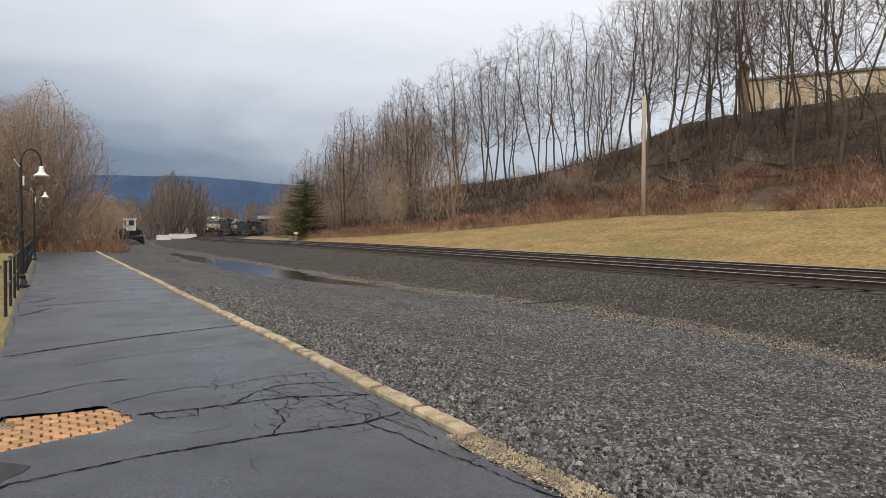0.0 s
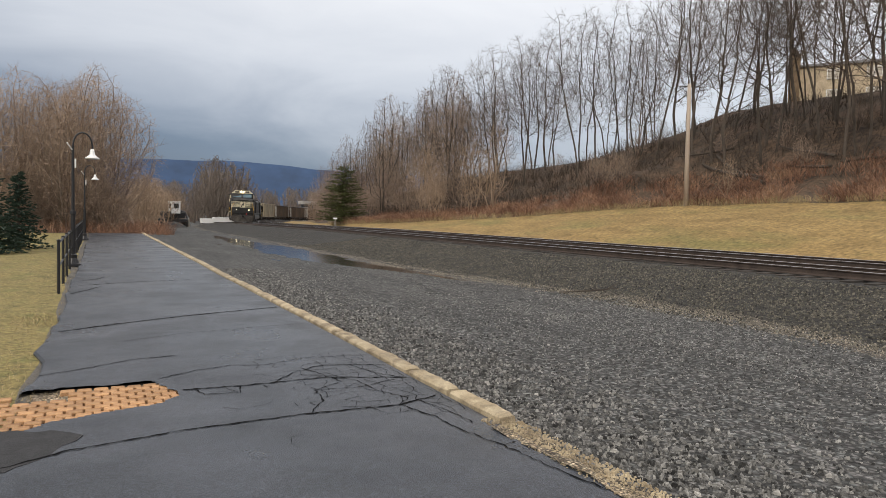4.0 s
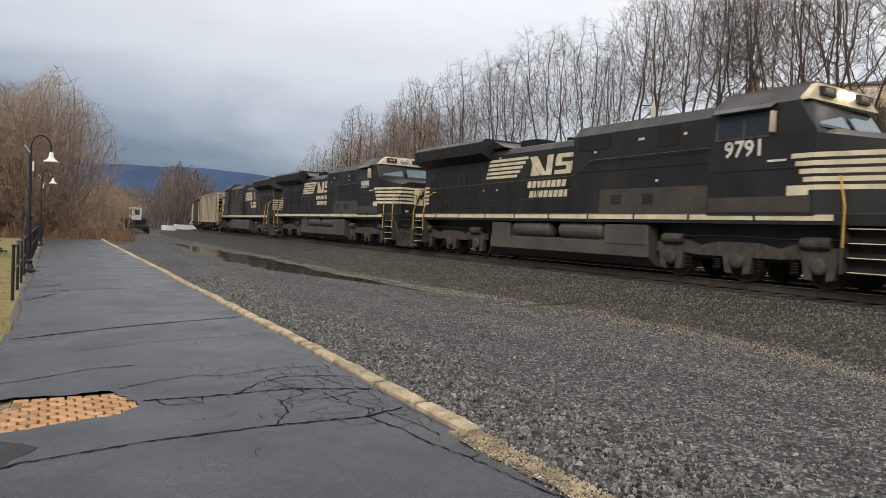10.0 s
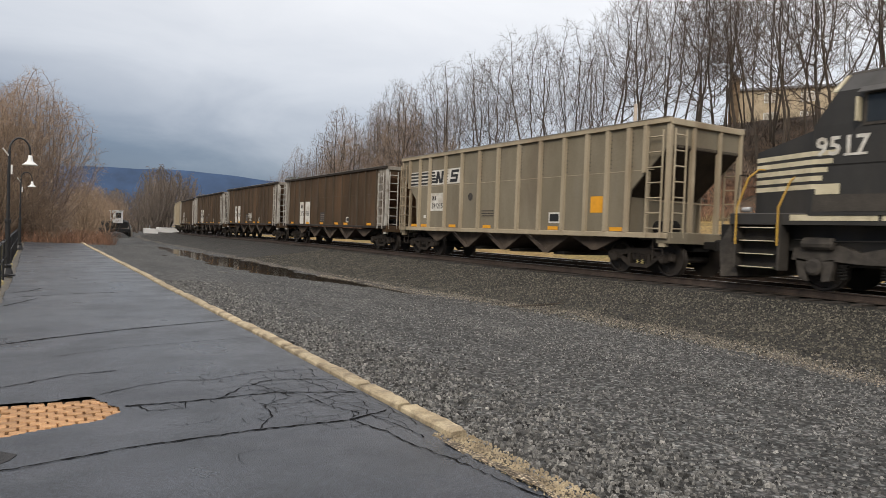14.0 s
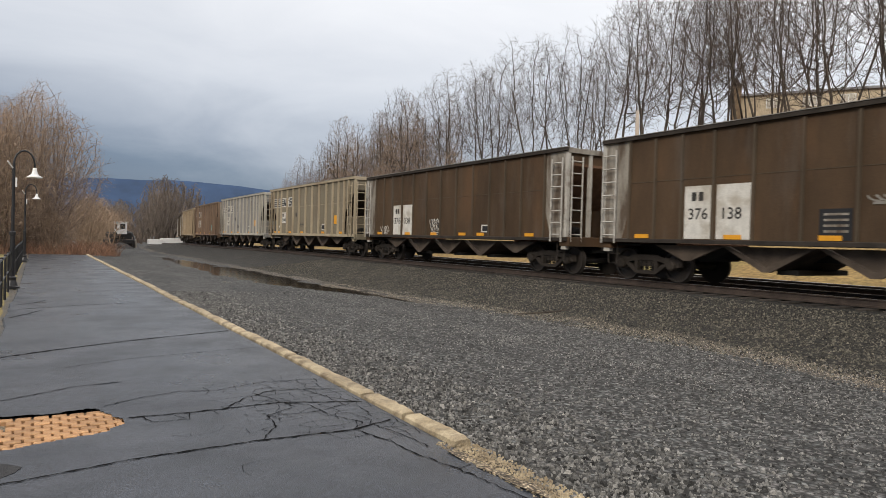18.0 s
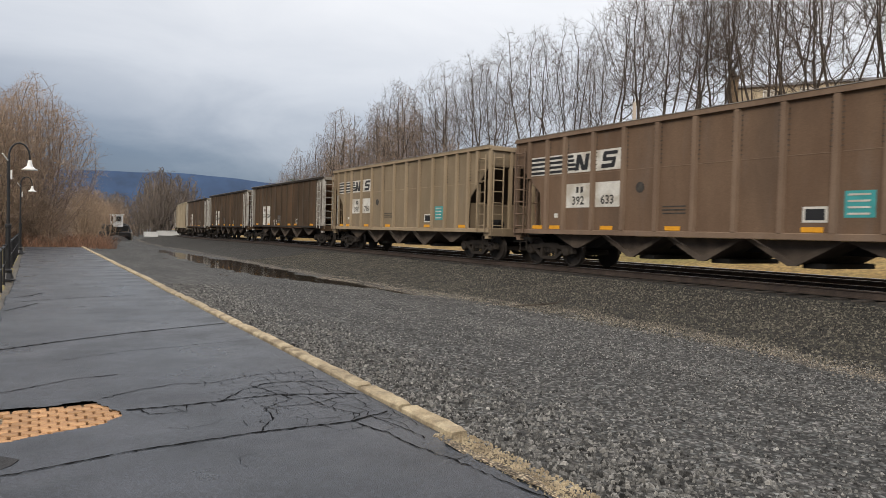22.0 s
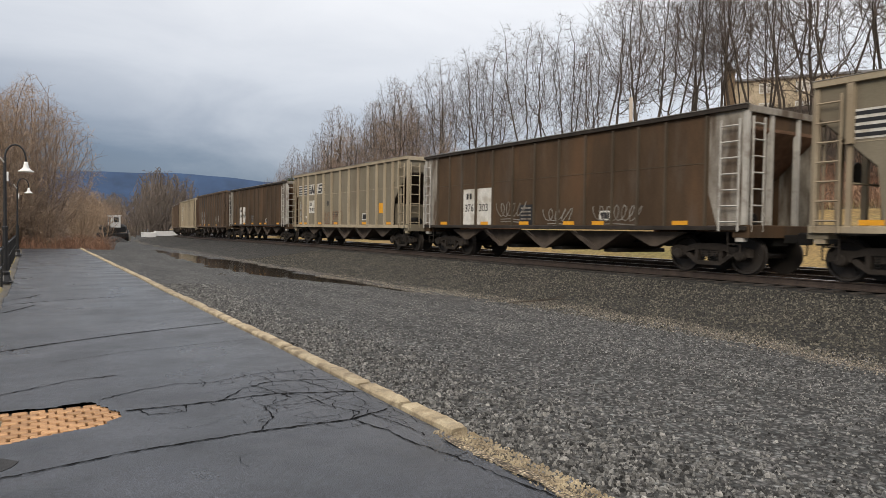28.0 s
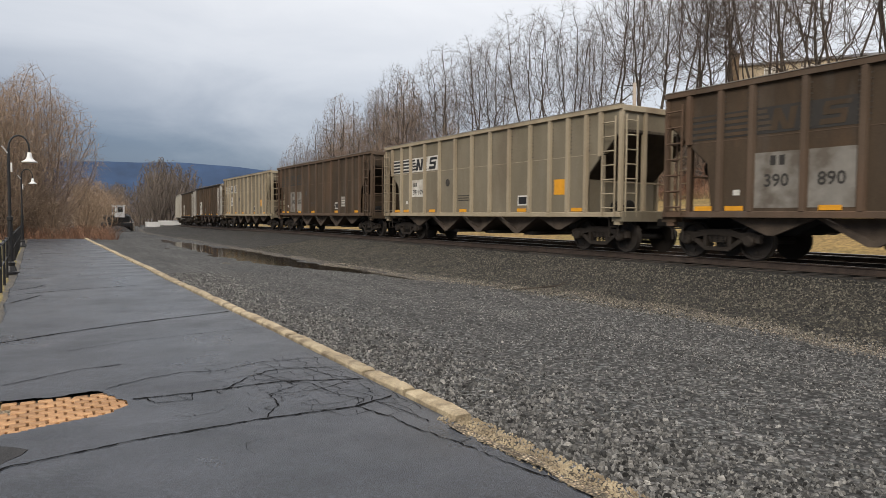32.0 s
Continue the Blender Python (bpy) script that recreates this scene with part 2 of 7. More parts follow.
MAT = {
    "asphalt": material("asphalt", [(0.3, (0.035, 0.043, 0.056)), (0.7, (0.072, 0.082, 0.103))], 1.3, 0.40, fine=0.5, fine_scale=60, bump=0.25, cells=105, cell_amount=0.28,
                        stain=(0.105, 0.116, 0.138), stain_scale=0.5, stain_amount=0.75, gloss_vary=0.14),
    "crack": plain("crack", (0.006, 0.006, 0.0065), 1.0, spec=0.1),
    "patch": material("asphalt_patch", [(0.3, (0.018, 0.018, 0.02)), (0.7, (0.035, 0.035, 0.037))], 8, 0.8, fine=0.5, fine_scale=90, bump=0.8, bump_scale=60),
    "kerb": material("limestone_kerb", [(0.3, (0.28, 0.22, 0.135)), (0.7, (0.50, 0.42, 0.285))], 5, 0.85, fine=0.25, fine_scale=60, bump=0.6, bump_scale=45, stain=(0.15, 0.115, 0.075), stain_scale=4.0, stain_amount=0.75, stain_from=0.46, vary=0.12),
    "paver": material("brick_paver", [(0.3, (0.30, 0.150, 0.068)), (0.7, (0.50, 0.30, 0.150))], 14, 0.85, fine=0.4, fine_scale=90, bump=0.5, bump_scale=80, vary=0.25),
    "sand": material("sandy_grit", [(0.3, (0.22, 0.17, 0.11)), (0.7, (0.46, 0.38, 0.27))], 9, 0.95, fine=0.4, fine_scale=60, bump=0.9, cells=48, cell_amount=0.5, stain=(0.10, 0.09, 0.075), stain_scale=3.0, stain_amount=0.7),
    # gravel and ballast sheets: darker than their stones, gap shade in the colour
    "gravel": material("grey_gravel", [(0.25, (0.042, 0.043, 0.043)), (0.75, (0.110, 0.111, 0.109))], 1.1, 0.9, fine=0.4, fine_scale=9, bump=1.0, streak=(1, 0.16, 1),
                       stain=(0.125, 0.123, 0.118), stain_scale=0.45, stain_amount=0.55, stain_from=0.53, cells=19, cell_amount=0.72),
    "stone": material("gravel_stone", [(0.3, (0.042, 0.042, 0.041)), (0.7, (0.190, 0.186, 0.176))], 16, 0.85, fine=0.4, fine_scale=80, vary=0.95, island=True),
    "pale_stone": material("dusty_pale_gravel", [(0.3, (0.13, 0.125, 0.115)), (0.7, (0.30, 0.29, 0.27))], 6, 0.9, fine=0.2, fine_scale=80, vary=0.6, island=True),
    "tan_stone": material("dusty_tan_gravel", [(0.3, (0.14, 0.122, 0.095)), (0.7, (0.30, 0.26, 0.205))], 6, 0.9, fine=0.2, fine_scale=80, vary=0.6, island=True),
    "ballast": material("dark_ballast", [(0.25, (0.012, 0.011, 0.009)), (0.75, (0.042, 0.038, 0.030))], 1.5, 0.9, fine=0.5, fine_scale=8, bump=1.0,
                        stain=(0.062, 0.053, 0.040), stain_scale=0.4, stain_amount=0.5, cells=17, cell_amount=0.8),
    "ballast_stone": material("ballast_stone", [(0.3, (0.026, 0.024, 0.019)), (0.7, (0.118, 0.108, 0.084))], 14, 0.85, fine=0.3, fine_scale=80, vary=0.95, island=True),
    "dirt": material("bare_tan_dirt", [(0.3, (0.095, 0.082, 0.066)), (0.7, (0.175, 0.152, 0.122))], 1.2, 0.9, fine=0.4, fine_scale=12, bump=0.8, streak=(1, 0.2, 1),
                     stain=(0.060, 0.058, 0.056), stain_scale=0.6, stain_amount=0.8, cells=34, cell_amount=0.6),
    "mud": material("damp_mud", [(0.3, (0.045, 0.038, 0.03)), (0.7, (0.10, 0.088, 0.07))], 2.0, 0.6, fine=0.4, fine_scale=40, bump=0.7, bump_scale=30),
    "lawn": material("winter_lawn", [(0.25, (0.145, 0.092, 0.029)), (0.5, (0.240, 0.160, 0.057)), (0.75, (0.290, 0.203, 0.076))], 0.9, 0.95, fine=0.5, fine_scale=5, bump=0.8, bump_scale=8, streak=(1.0, 0.45, 1),
                     stain=(0.150, 0.132, 0.040), stain_scale=0.35, stain_amount=0.75),
    "near_grass": material("thin_grass", [(0.25, (0.10, 0.092, 0.028)), (0.5, (0.215, 0.170, 0.062)), (0.75, (0.13, 0.130, 0.038))], 1.6, 0.95, fine=0.6, fine_scale=16, bump=0.8, bump_scale=40),
    "litter": material("leaf_litter", [(0.2, (0.020, 0.014, 0.009)), (0.5, (0.055, 0.036, 0.022)), (0.8, (0.108, 0.068, 0.039))], 0.6, 0.95, fine=0.7, fine_scale=3.5, bump=1.0, bump_scale=5,
                       stain=(0.125, 0.078, 0.048), stain_scale=0.2, stain_amount=0.6),
    "field": material("far_field", [(0.3, (0.045, 0.036, 0.026)), (0.7, (0.085, 0.068, 0.048))], 0.05, 0.95, fine=0.3, fine_scale=0.6),
    "under": material("dead_undergrowth", [(0.3, (0.030, 0.022, 0.016)), (0.7, (0.085, 0.060, 0.042))], 0.4, 0.95, vary=0.5, island=True),
    "chimney": material("brown_chimney_brick", [(0.3, (0.20, 0.135, 0.08)), (0.7, (0.32, 0.23, 0.14))], 2, 0.9, fine=0.2, fine_scale=14),
    "brush": material("dry_knotweed", [(0.25, (0.100, 0.055, 0.034)), (0.5, (0.245, 0.132, 0.082)), (0.75, (0.42, 0.275, 0.175))], 0.35, 0.9, vary=0.6, island=True),
    "weed": material("dry_grass_stems", [(0.3, (0.26, 0.20, 0.10)), (0.7, (0.42, 0.33, 0.18))], 2, 0.9, vary=0.4, island=True),
    "bark": material("grey_bark", [(0.3, (0.042, 0.033, 0.026)), (0.7, (0.112, 0.090, 0.071))], 3, 0.95, fine=0.3, fine_scale=18, streak=(1, 1, 0.25), bump=0.8, bump_scale=14, vary=0.25),
    "twig": material("bare_twigs", [(0.3, (0.080, 0.060, 0.047)), (0.7, (0.165, 0.127, 0.099))], 0.8, 0.95, vary=0.25),
    "tan_twig": material("tan_twigs", [(0.3, (0.22, 0.155, 0.105)), (0.7, (0.38, 0.28, 0.195))], 0.8, 0.95, vary=0.2),
    "brown_twig": material("brown_twigs", [(0.3, (0.165, 0.120, 0.090)), (0.7, (0.300, 0.225, 0.170))], 0.8, 0.95, vary=0.25),
    "left_twig": material("pinkish_tan_twigs", [(0.3, (0.230, 0.170, 0.124)), (0.7, (0.420, 0.318, 0.235))], 0.5, 0.95, vary=0.2),
    "far_twig": material("grey_brown_twigs", [(0.3, (0.125, 0.100, 0.082)), (0.7, (0.205, 0.166, 0.136))], 0.3, 0.95, vary=0.25),
    "needle": material("spruce_needles", [(0.3, (0.012, 0.028, 0.018)), (0.7, (0.035, 0.062, 0.040))], 2, 0.8, vary=0.4, island=True),
    "cedar": material("cedar_needles", [(0.3, (0.060, 0.076, 0.024)), (0.7, (0.145, 0.155, 0.058))], 1.2, 0.85, vary=0.5, island=True),
    "rail": material("rusty_rail", [(0.3, (0.045, 0.033, 0.027)), (0.7, (0.085, 0.062, 0.05))], 4, 0.75, 0.3, fine=0.2, fine_scale=40),
    "rail_head": plain("worn_rail_head", (0.42, 0.42, 0.43), 0.28, 1.0),
    "tie": material("creosoted_tie", [(0.3, (0.025, 0.021, 0.018)), (0.7, (0.06, 0.05, 0.042))], 6, 0.9, fine=0.3, fine_scale=40, vary=0.3),
    "black_iron": plain("black_painted_iron", (0.012, 0.012, 0.014), 0.45),
    "white_enamel": plain("white_enamel", (0.80, 0.80, 0.79), 0.35, vary=0.03),
    "pole_wood": material("weathered_pole", [(0.3, (0.33, 0.26, 0.20)), (0.7, (0.48, 0.41, 0.34))], 3, 0.9, streak=(1, 1, 0.1), fine=0.2, fine_scale=30),
    "concrete": material("weathered_concrete", [(0.3, (0.26, 0.25, 0.23)), (0.7, (0.42, 0.40, 0.37))], 0.4, 0.9, fine=0.2, fine_scale=4),
    "girder": plain("dark_girder_steel", (0.06, 0.06, 0.065), 0.7),
    # haze of the distance is mixed into this blue
    "mountain": plain("hazy_blue_ridge", (0.029, 0.060, 0.128), 1.0, vary=0.25, scale=0.012),
    "yellow_brick": material("buff_brick", [(0.3, (0.50, 0.40, 0.27)), (0.7, (0.66, 0.55, 0.39))], 2, 0.9, fine=0.2, fine_scale=14),
    "roof": plain("grey_roof", (0.28, 0.28, 0.29), 0.9),
    "red_brick": plain("red_brick_wall", (0.23, 0.11, 0.07), 0.9),
    "glass_dark": plain("dark_window_glass", (0.03, 0.035, 0.04), 0.08),
    # rolling stock
    "loco_black": material("dusty_black_paint", [(0.3, (0.0085, 0.0085, 0.0088)), (0.7, (0.018, 0.0175, 0.017))], 1.2, 0.45, fine=0.15, fine_scale=50, stain=(0.042, 0.036, 0.029), stain_scale=0.9, stain_amount=0.35, streak=(1, 1, 0.5), gloss_vary=0.1, spec=0.45),
    "loco_dusty": material("faded_dusty_black_paint", [(0.3, (0.019, 0.018, 0.017)), (0.7, (0.036, 0.034, 0.031))], 1.2, 0.6, fine=0.15, fine_scale=50, stain=(0.062, 0.052, 0.041), stain_scale=0.9, stain_amount=0.5, streak=(1, 1, 0.5), gloss_vary=0.1),
    "loco_grime": material("brown_road_grime", [(0.3, (0.034, 0.029, 0.024)), (0.7, (0.066, 0.057, 0.047))], 2.0, 0.8, fine=0.25, fine_scale=40, stain=(0.03, 0.028, 0.026), stain_scale=1.4, stain_amount=0.6),
    "truck": material("dusty_truck_frame", [(0.3, (0.030, 0.026, 0.022)), (0.7, (0.082, 0.071, 0.060))], 5.0, 0.8, 0.0, stain=(0.016, 0.014, 0.012), stain_scale=2.2, stain_amount=0.7, fine=0.2, fine_scale=50),
    "tank": material("dusty_tank", [(0.3, (0.048, 0.044, 0.039)), (0.7, (0.086, 0.079, 0.069))], 1.2, 0.6, fine=0.15, fine_scale=50, stain=(0.09, 0.08, 0.066), stain_scale=1.0, stain_amount=0.5),
    "cream": material("cream_striping", [(0.3, (0.52, 0.46, 0.31)), (0.7, (0.68, 0.61, 0.44))], 3.0, 0.6, fine=0.1, fine_scale=60, stain=(0.34, 0.29, 0.19), stain_scale=2.5, stain_amount=0.5),
    "white": plain("white_lettering", (0.62, 0.60, 0.55), 0.7, stain=(0.38, 0.33, 0.26), stain_scale=2.2, stain_amount=0.7, stain_from=0.46, fine=0.12, fine_scale=30),
    "yellow_rail": plain("yellow_handrail", (0.55, 0.33, 0.05), 0.5),
    "dark_steel": plain("dark_steel", (0.013, 0.012, 0.011), 0.7, 0.0, spec=0.25),
    "wheel": plain("oily_wheel", (0.045, 0.038, 0.033), 0.6, 0.4),
    "wheel_rim": plain("bright_tread", (0.25, 0.24, 0.23), 0.35, 0.9),
    "cab_glass": plain("reflecting_cab_glass", (0.10, 0.16, 0.19), 0.05, 0.35),
    "headlamp": plain("lit_headlamp", (0.9, 0.85, 0.7), 0.3, emit=5.0),
    "ditch": plain("lit_ditch_lamp", (0.9, 0.85, 0.7), 0.3, emit=7.0),
    "unlit": plain("clear_lamp_glass", (0.5, 0.5, 0.5), 0.1, 0.3),
    "red": plain("red_fitting", (0.40, 0.03, 0.03), 0.5),
    "orange": plain("orange_reflector", (0.72, 0.33, 0.02), 0.45),
    "teal": plain("teal_stencil", (0.05, 0.30, 0.30), 0.6),
    # near-black for grilles, louvres, slots, end bays and centre sill
    "inside": plain("near_black_steel", (0.008, 0.008, 0.008), 0.9),
    "rust": material("rusted_steel", [(0.3, (0.12, 0.06, 0.035)), (0.7, (0.24, 0.13, 0.075))], 3.0, 0.85, fine=0.2, fine_scale=40),
    "old_white": plain("grimy_white_steel", (0.30, 0.275, 0.235), 0.8, stain=(0.085, 0.058, 0.038), stain_scale=1.4, stain_amount=0.9, stain_from=0.42, streak=(2.0, 2.0, 0.45), fine=0.15, fine_scale=25, spec=0.3),
    # grime, darkened further: the shade under the cars is in the colour
    "car_truck": material("grimy_shaded_truck_frame", [(0.3, (0.020, 0.016, 0.013)), (0.7, (0.048, 0.039, 0.032))], 3.0, 0.85, fine=0.2, fine_scale=50, spec=0.3),
    "bay_steel": material("coal_stained_bay", [(0.3, (0.050, 0.038, 0.030)), (0.7, (0.105, 0.082, 0.064))], 2.0, 0.85, fine=0.2, fine_scale=40, spec=0.3, stain=(0.15, 0.115, 0.085), stain_scale=1.2, stain_amount=0.5),
    "slope": material("dark_slope_sheet", [(0.3, (0.022, 0.017, 0.013)), (0.7, (0.050, 0.037, 0.027))], 1.5, 0.85, fine=0.2, fine_scale=40, spec=0.3),
    "old_plate": plain("faded_stencil_plate", (0.23, 0.215, 0.19), 0.85, stain=(0.11, 0.09, 0.07), stain_scale=1.6, stain_amount=0.9, stain_from=0.45),
    "old_black": plain("worn_black_stencil", (0.034, 0.031, 0.028), 0.85),
    # pale even colour of the hilltop house's panes
    "pale_pane": plain("pale_window_pane", (0.55, 0.50, 0.42), 0.6),
    "ladder_white": plain("chipped_white_ladder", (0.46, 0.44, 0.40), 0.7, stain=(0.16, 0.12, 0.09), stain_scale=3.0, stain_amount=0.7, spec=0.3),
    "pale_edge": plain("pale_chord_edge", (0.30, 0.28, 0.25), 0.7, stain=(0.10, 0.075, 0.055), stain_scale=1.3, stain_amount=0.9),
    "mw_black": plain("black_machine", (0.015, 0.015, 0.016), 0.5),
}


def body_paint(name, lo, hi, dirt, amount, streaks=0.6):
    return material(name, [(0.3, lo), (0.7, hi)], 1.1, 0.82, fine=0.15, fine_scale=45, stain=dirt, stain_scale=0.9, stain_amount=amount, streak=(1, 1, 0.35), bump=0.15, bump_scale=3.0,
                    spec=0.25, dust=tuple(0.35 * v + 0.10 for v in hi), dust_amount=0.5 * streaks)


PAINT = {
    "tan": (body_paint("tan_car_paint", (0.172, 0.148, 0.104), (0.232, 0.202, 0.148), (0.12, 0.092, 0.064), 0.5), body_paint("tan_rib", (0.32, 0.268, 0.185), (0.42, 0.355, 0.255), (0.18, 0.12, 0.075), 0.5)),
    "pale": (body_paint("pale_grey_car_paint", (0.215, 0.210, 0.200), (0.275, 0.268, 0.255), (0.20, 0.185, 0.16), 0.4), body_paint("pale_rib", (0.36, 0.34, 0.29), (0.45, 0.42, 0.36), (0.24, 0.21, 0.17), 0.4)),
    "brown": (body_paint("brown_car_paint", (0.125, 0.078, 0.05), (0.175, 0.115, 0.075), (0.08, 0.055, 0.04), 0.5), body_paint("brown_rib", (0.17, 0.115, 0.08), (0.235, 0.165, 0.115), (0.10, 0.065, 0.045), 0.5)),
    "dark": (body_paint("dark_brown_car_paint", (0.051, 0.032, 0.018), (0.089, 0.056, 0.032), (0.118, 0.066, 0.034), 0.7), body_paint("dark_rib", (0.062, 0.047, 0.032), (0.100, 0.076, 0.053), (0.11, 0.072, 0.046), 0.4)),
    "gold": (body_paint("dusty_gold_car_paint", (0.195, 0.150, 0.096), (0.260, 0.202, 0.134), (0.14, 0.095, 0.06), 0.5), body_paint("gold_rib", (0.28, 0.215, 0.14), (0.36, 0.28, 0.185), (0.17, 0.12, 0.08), 0.4)),
    "rusty": (body_paint("rust_brown_car_paint", (0.048, 0.034, 0.022), (0.080, 0.057, 0.038), (0.12, 0.072, 0.042), 0.5), body_paint("rusty_rib", (0.085, 0.06, 0.042), (0.125, 0.088, 0.062), (0.16, 0.09, 0.055), 0.5)),
}


# ---- shape helpers ----
class Shape:
    """Corners and faces of one mesh."""

    def __init__(self):
        self.v, self.f, self.smooth = [], [], False

    def add(self, verts, faces):
        o = len(self.v)
        self.v.extend(verts)
        self.f.extend([tuple(i + o for i in f) for f in faces])
        return self

    def box(self, x0, x1, y0, y1, z0, z1, c=0.0):
        """A box; c cuts its long edges a little."""
        if c <= 0:
            p = [(x0, y0, z0), (x1, y0, z0), (x1, y1, z0), (x0, y1, z0), (x0, y0, z1), (x1, y0, z1), (x1, y1, z1), (x0, y1, z1)]
            return self.add(p, [(0, 3, 2, 1), (4, 5, 6, 7), (0, 1, 5, 4), (1, 2, 6, 5), (2, 3, 7, 6), (3, 0, 4, 7)])
        ring = [(x0 + c, y0), (x1 - c, y0), (x1, y0 + c), (x1, y1 - c), (x1 - c, y1), (x0 + c, y1), (x0, y1 - c), (x0, y0 + c)]
        inn = [(x0 + 2 * c, y0 + c), (x1 - 2 * c, y0 + c), (x1 - c, y0 + 2 * c), (x1 - c, y1 - 2 * c), (x1 - 2 * c, y1 - c), (x0 + 2 * c, y1 - c), (x0 + c, y1 - 2 * c), (x0 + c, y0 + 2 * c)]
        p = [(a, b, z0) for a, b in ring] + [(a, b, z1 - c) for a, b in ring] + [(a, b, z1) for a, b in inn]
        f = [tuple(range(7, -1, -1)), tuple(range(16, 24))]
        for k in (0, 8):
            f += [(k + i, k + (i + 1) % 8, k + 8 + (i + 1) % 8, k + 8 + i) for i in range(8)]
        return self.add(p, f)

    def prism(self, axis, a, b, outline):
        """An outline (in the two other axes, in xyz order) drawn out from a to b along axis 0, 1 or 2."""
        def at(s, p):
            q = list(p)
            q.insert(axis, s)
            return tuple(q)
        k = len(outline)
        f = [tuple(range(k)), tuple(range(2 * k - 1, k - 1, -1))] + [(i, k + i, k + (i + 1) % k, (i + 1) % k) for i in range(k)]
        return self.add([at(a, p) for p in outline] + [at(b, p) for p in outline], f)

    def tube(self, pts, radii, sides=6, tip=False):
        """A round bar along points."""
        pts = [Vector(p) for p in pts]
        if not isinstance(radii, (list, tuple)):
            radii = [radii] * len(pts)
        base = len(self.v)
        u = None
        for i, p in enumerate(pts):
            d = (pts[min(i + 1, len(pts) - 1)] - pts[max(i - 1, 0)])
            d = d.normalized() if d.length > 1e-9 else Vector((0, 0, 1))
            if u is None:
                u = d.orthogonal().normalized()
            else:
                u = u - d * u.dot(d)
                u = u.normalized() if u.length > 1e-6 else d.orthogonal().normalized()
            w = d.cross(u)
            for k in range(sides):
                a = 2 * math.pi * k / sides
                q = p + (u * math.cos(a) + w * math.sin(a)) * radii[i]
                self.v.append((q.x, q.y, q.z))
        for i in range(len(pts) - 1):
            for k in range(sides):
                a, b = base + i * sides + k, base + i * sides + (k + 1) % sides
                self.f.append((a, b, b + sides, a + sides))
        if not tip:
            self.f.append(tuple(base + k for k in range(sides - 1, -1, -1)))
            e = base + (len(pts) - 1) * sides
            self.f.append(tuple(e + k for k in range(sides)))
        return self

    def turned(self, axis, centre, profile, sides=16):
        """A body of turning: profile of (along, radius) round the axis through centre."""
        pts, rad = [], []
        for s, r in profile:
            p = list(centre)
            p[axis] += s
            pts.append(p)
            rad.append(max(r, 0.001))
        base = len(self.v)
        o = [(1, 2), (2, 0), (0, 1)][axis]
        for p, r in zip(pts, rad):
            for k in range(sides):
                a = 2 * math.pi * k / sides
                q = list(p)
                q[o[0]] += math.cos(a) * r
                q[o[1]] += math.sin(a) * r
                self.v.append(tuple(q))
        for i in range(len(pts) - 1):
            for k in range(sides):
                a, b = base + i * sides + k, base + i * sides + (k + 1) % sides
                self.f.append((a, b, b + sides, a + sides))
        self.f.append(tuple(base + k for k in range(sides - 1, -1, -1)))
        self.f.append(tuple(base + (len(pts) - 1) * sides + k for k in range(sides)))
        return self

    def mesh(self, name, mat, smooth=None):
        me = bpy.data.meshes.new(name)
        me.from_pydata(self.v, [], self.f)
        if smooth if smooth is not None else self.smooth:
            me.polygons.foreach_set("use_smooth", [True] * len(me.polygons))
        if mat:
            me.materials.append(mat)
        me.update()
        return me


def part(name, shape, mat, parent, label="", smooth=None, at=None):
    """Links a shape, or a mesh, as one mesh object under a thing or a part."""
    me = shape.mesh(name, mat, smooth) if isinstance(shape, Shape) else shape
    ob = new(name, me)
    ob.parent = parent
    if at is not None:
        ob.matrix_basis = at
    if label:
        ob["label"] = label
    return ob


def thing(name, label, category, group="", kind="", at=None):
    ob = new(name)
    tagged(ob, label, category, group, kind)
    if at is not None:
        ob.matrix_basis = at
    return ob


def solid(name, shape, mat, label, category="", group="", kind="", at=None, smooth=None):
    """A thing of a single mesh."""
    ob = new(name, shape.mesh(name, mat, smooth))
    tagged(ob, label, category, group, kind)
    if at is not None:
        ob.matrix_basis = at
    return ob


LETTERS = {}


def lettering(text, size, mat, bold=0.0):
    """A mesh of built-in letters, in the plane x, y, about its centre."""
    key = (text, size, mat.name, bold)
    if key not in LETTERS:
        cu = bpy.data.curves.new("letters", "FONT")
        cu.body, cu.size, cu.align_x, cu.align_y, cu.extrude, cu.offset = text, size, "CENTER", "CENTER", 0.002, bold
        cu.resolution_u = 2
        ob = new("letters", cu)
        me = bpy.data.meshes.new_from_object(ob.evaluated_get(bpy.context.evaluated_depsgraph_get()))
        bpy.data.objects.remove(ob)
        me.materials.clear()
        me.materials.append(mat)
        LETTERS[key] = me
    return LETTERS[key]


def on_near_side(x, y, z):
    """The pose of writing on a side wall that faces the platform (-x): letters run towards -y."""
    return Matrix(((0, 0, -1, x), (-1, 0, 0, y), (0, 1, 0, z), (0, 0, 0, 1)))


# ---- the line of the track: straight past the platform, then easing into a right-hand curve ----
TRACK_X, RAIL_TOP, TRACK_GAP = 15.65, 0.62, 4.05
CURVE_FROM = 30.0
LINE_S = np.arange(-440.0, 800.0, 1.0)
LINE_TURN = np.minimum(np.cumsum(np.interp(LINE_S, [30, 60, 90, 120, 150, 180, 220], [0, 0.00187, 0.00263, 0.00338, 0.00413, 0.00488, 0.00562])), 1.25)
LINE_X = np.cumsum(np.sin(LINE_TURN)) + TRACK_X
LINE_Y = np.cumsum(np.cos(LINE_TURN)) - 441.0 + 0.0


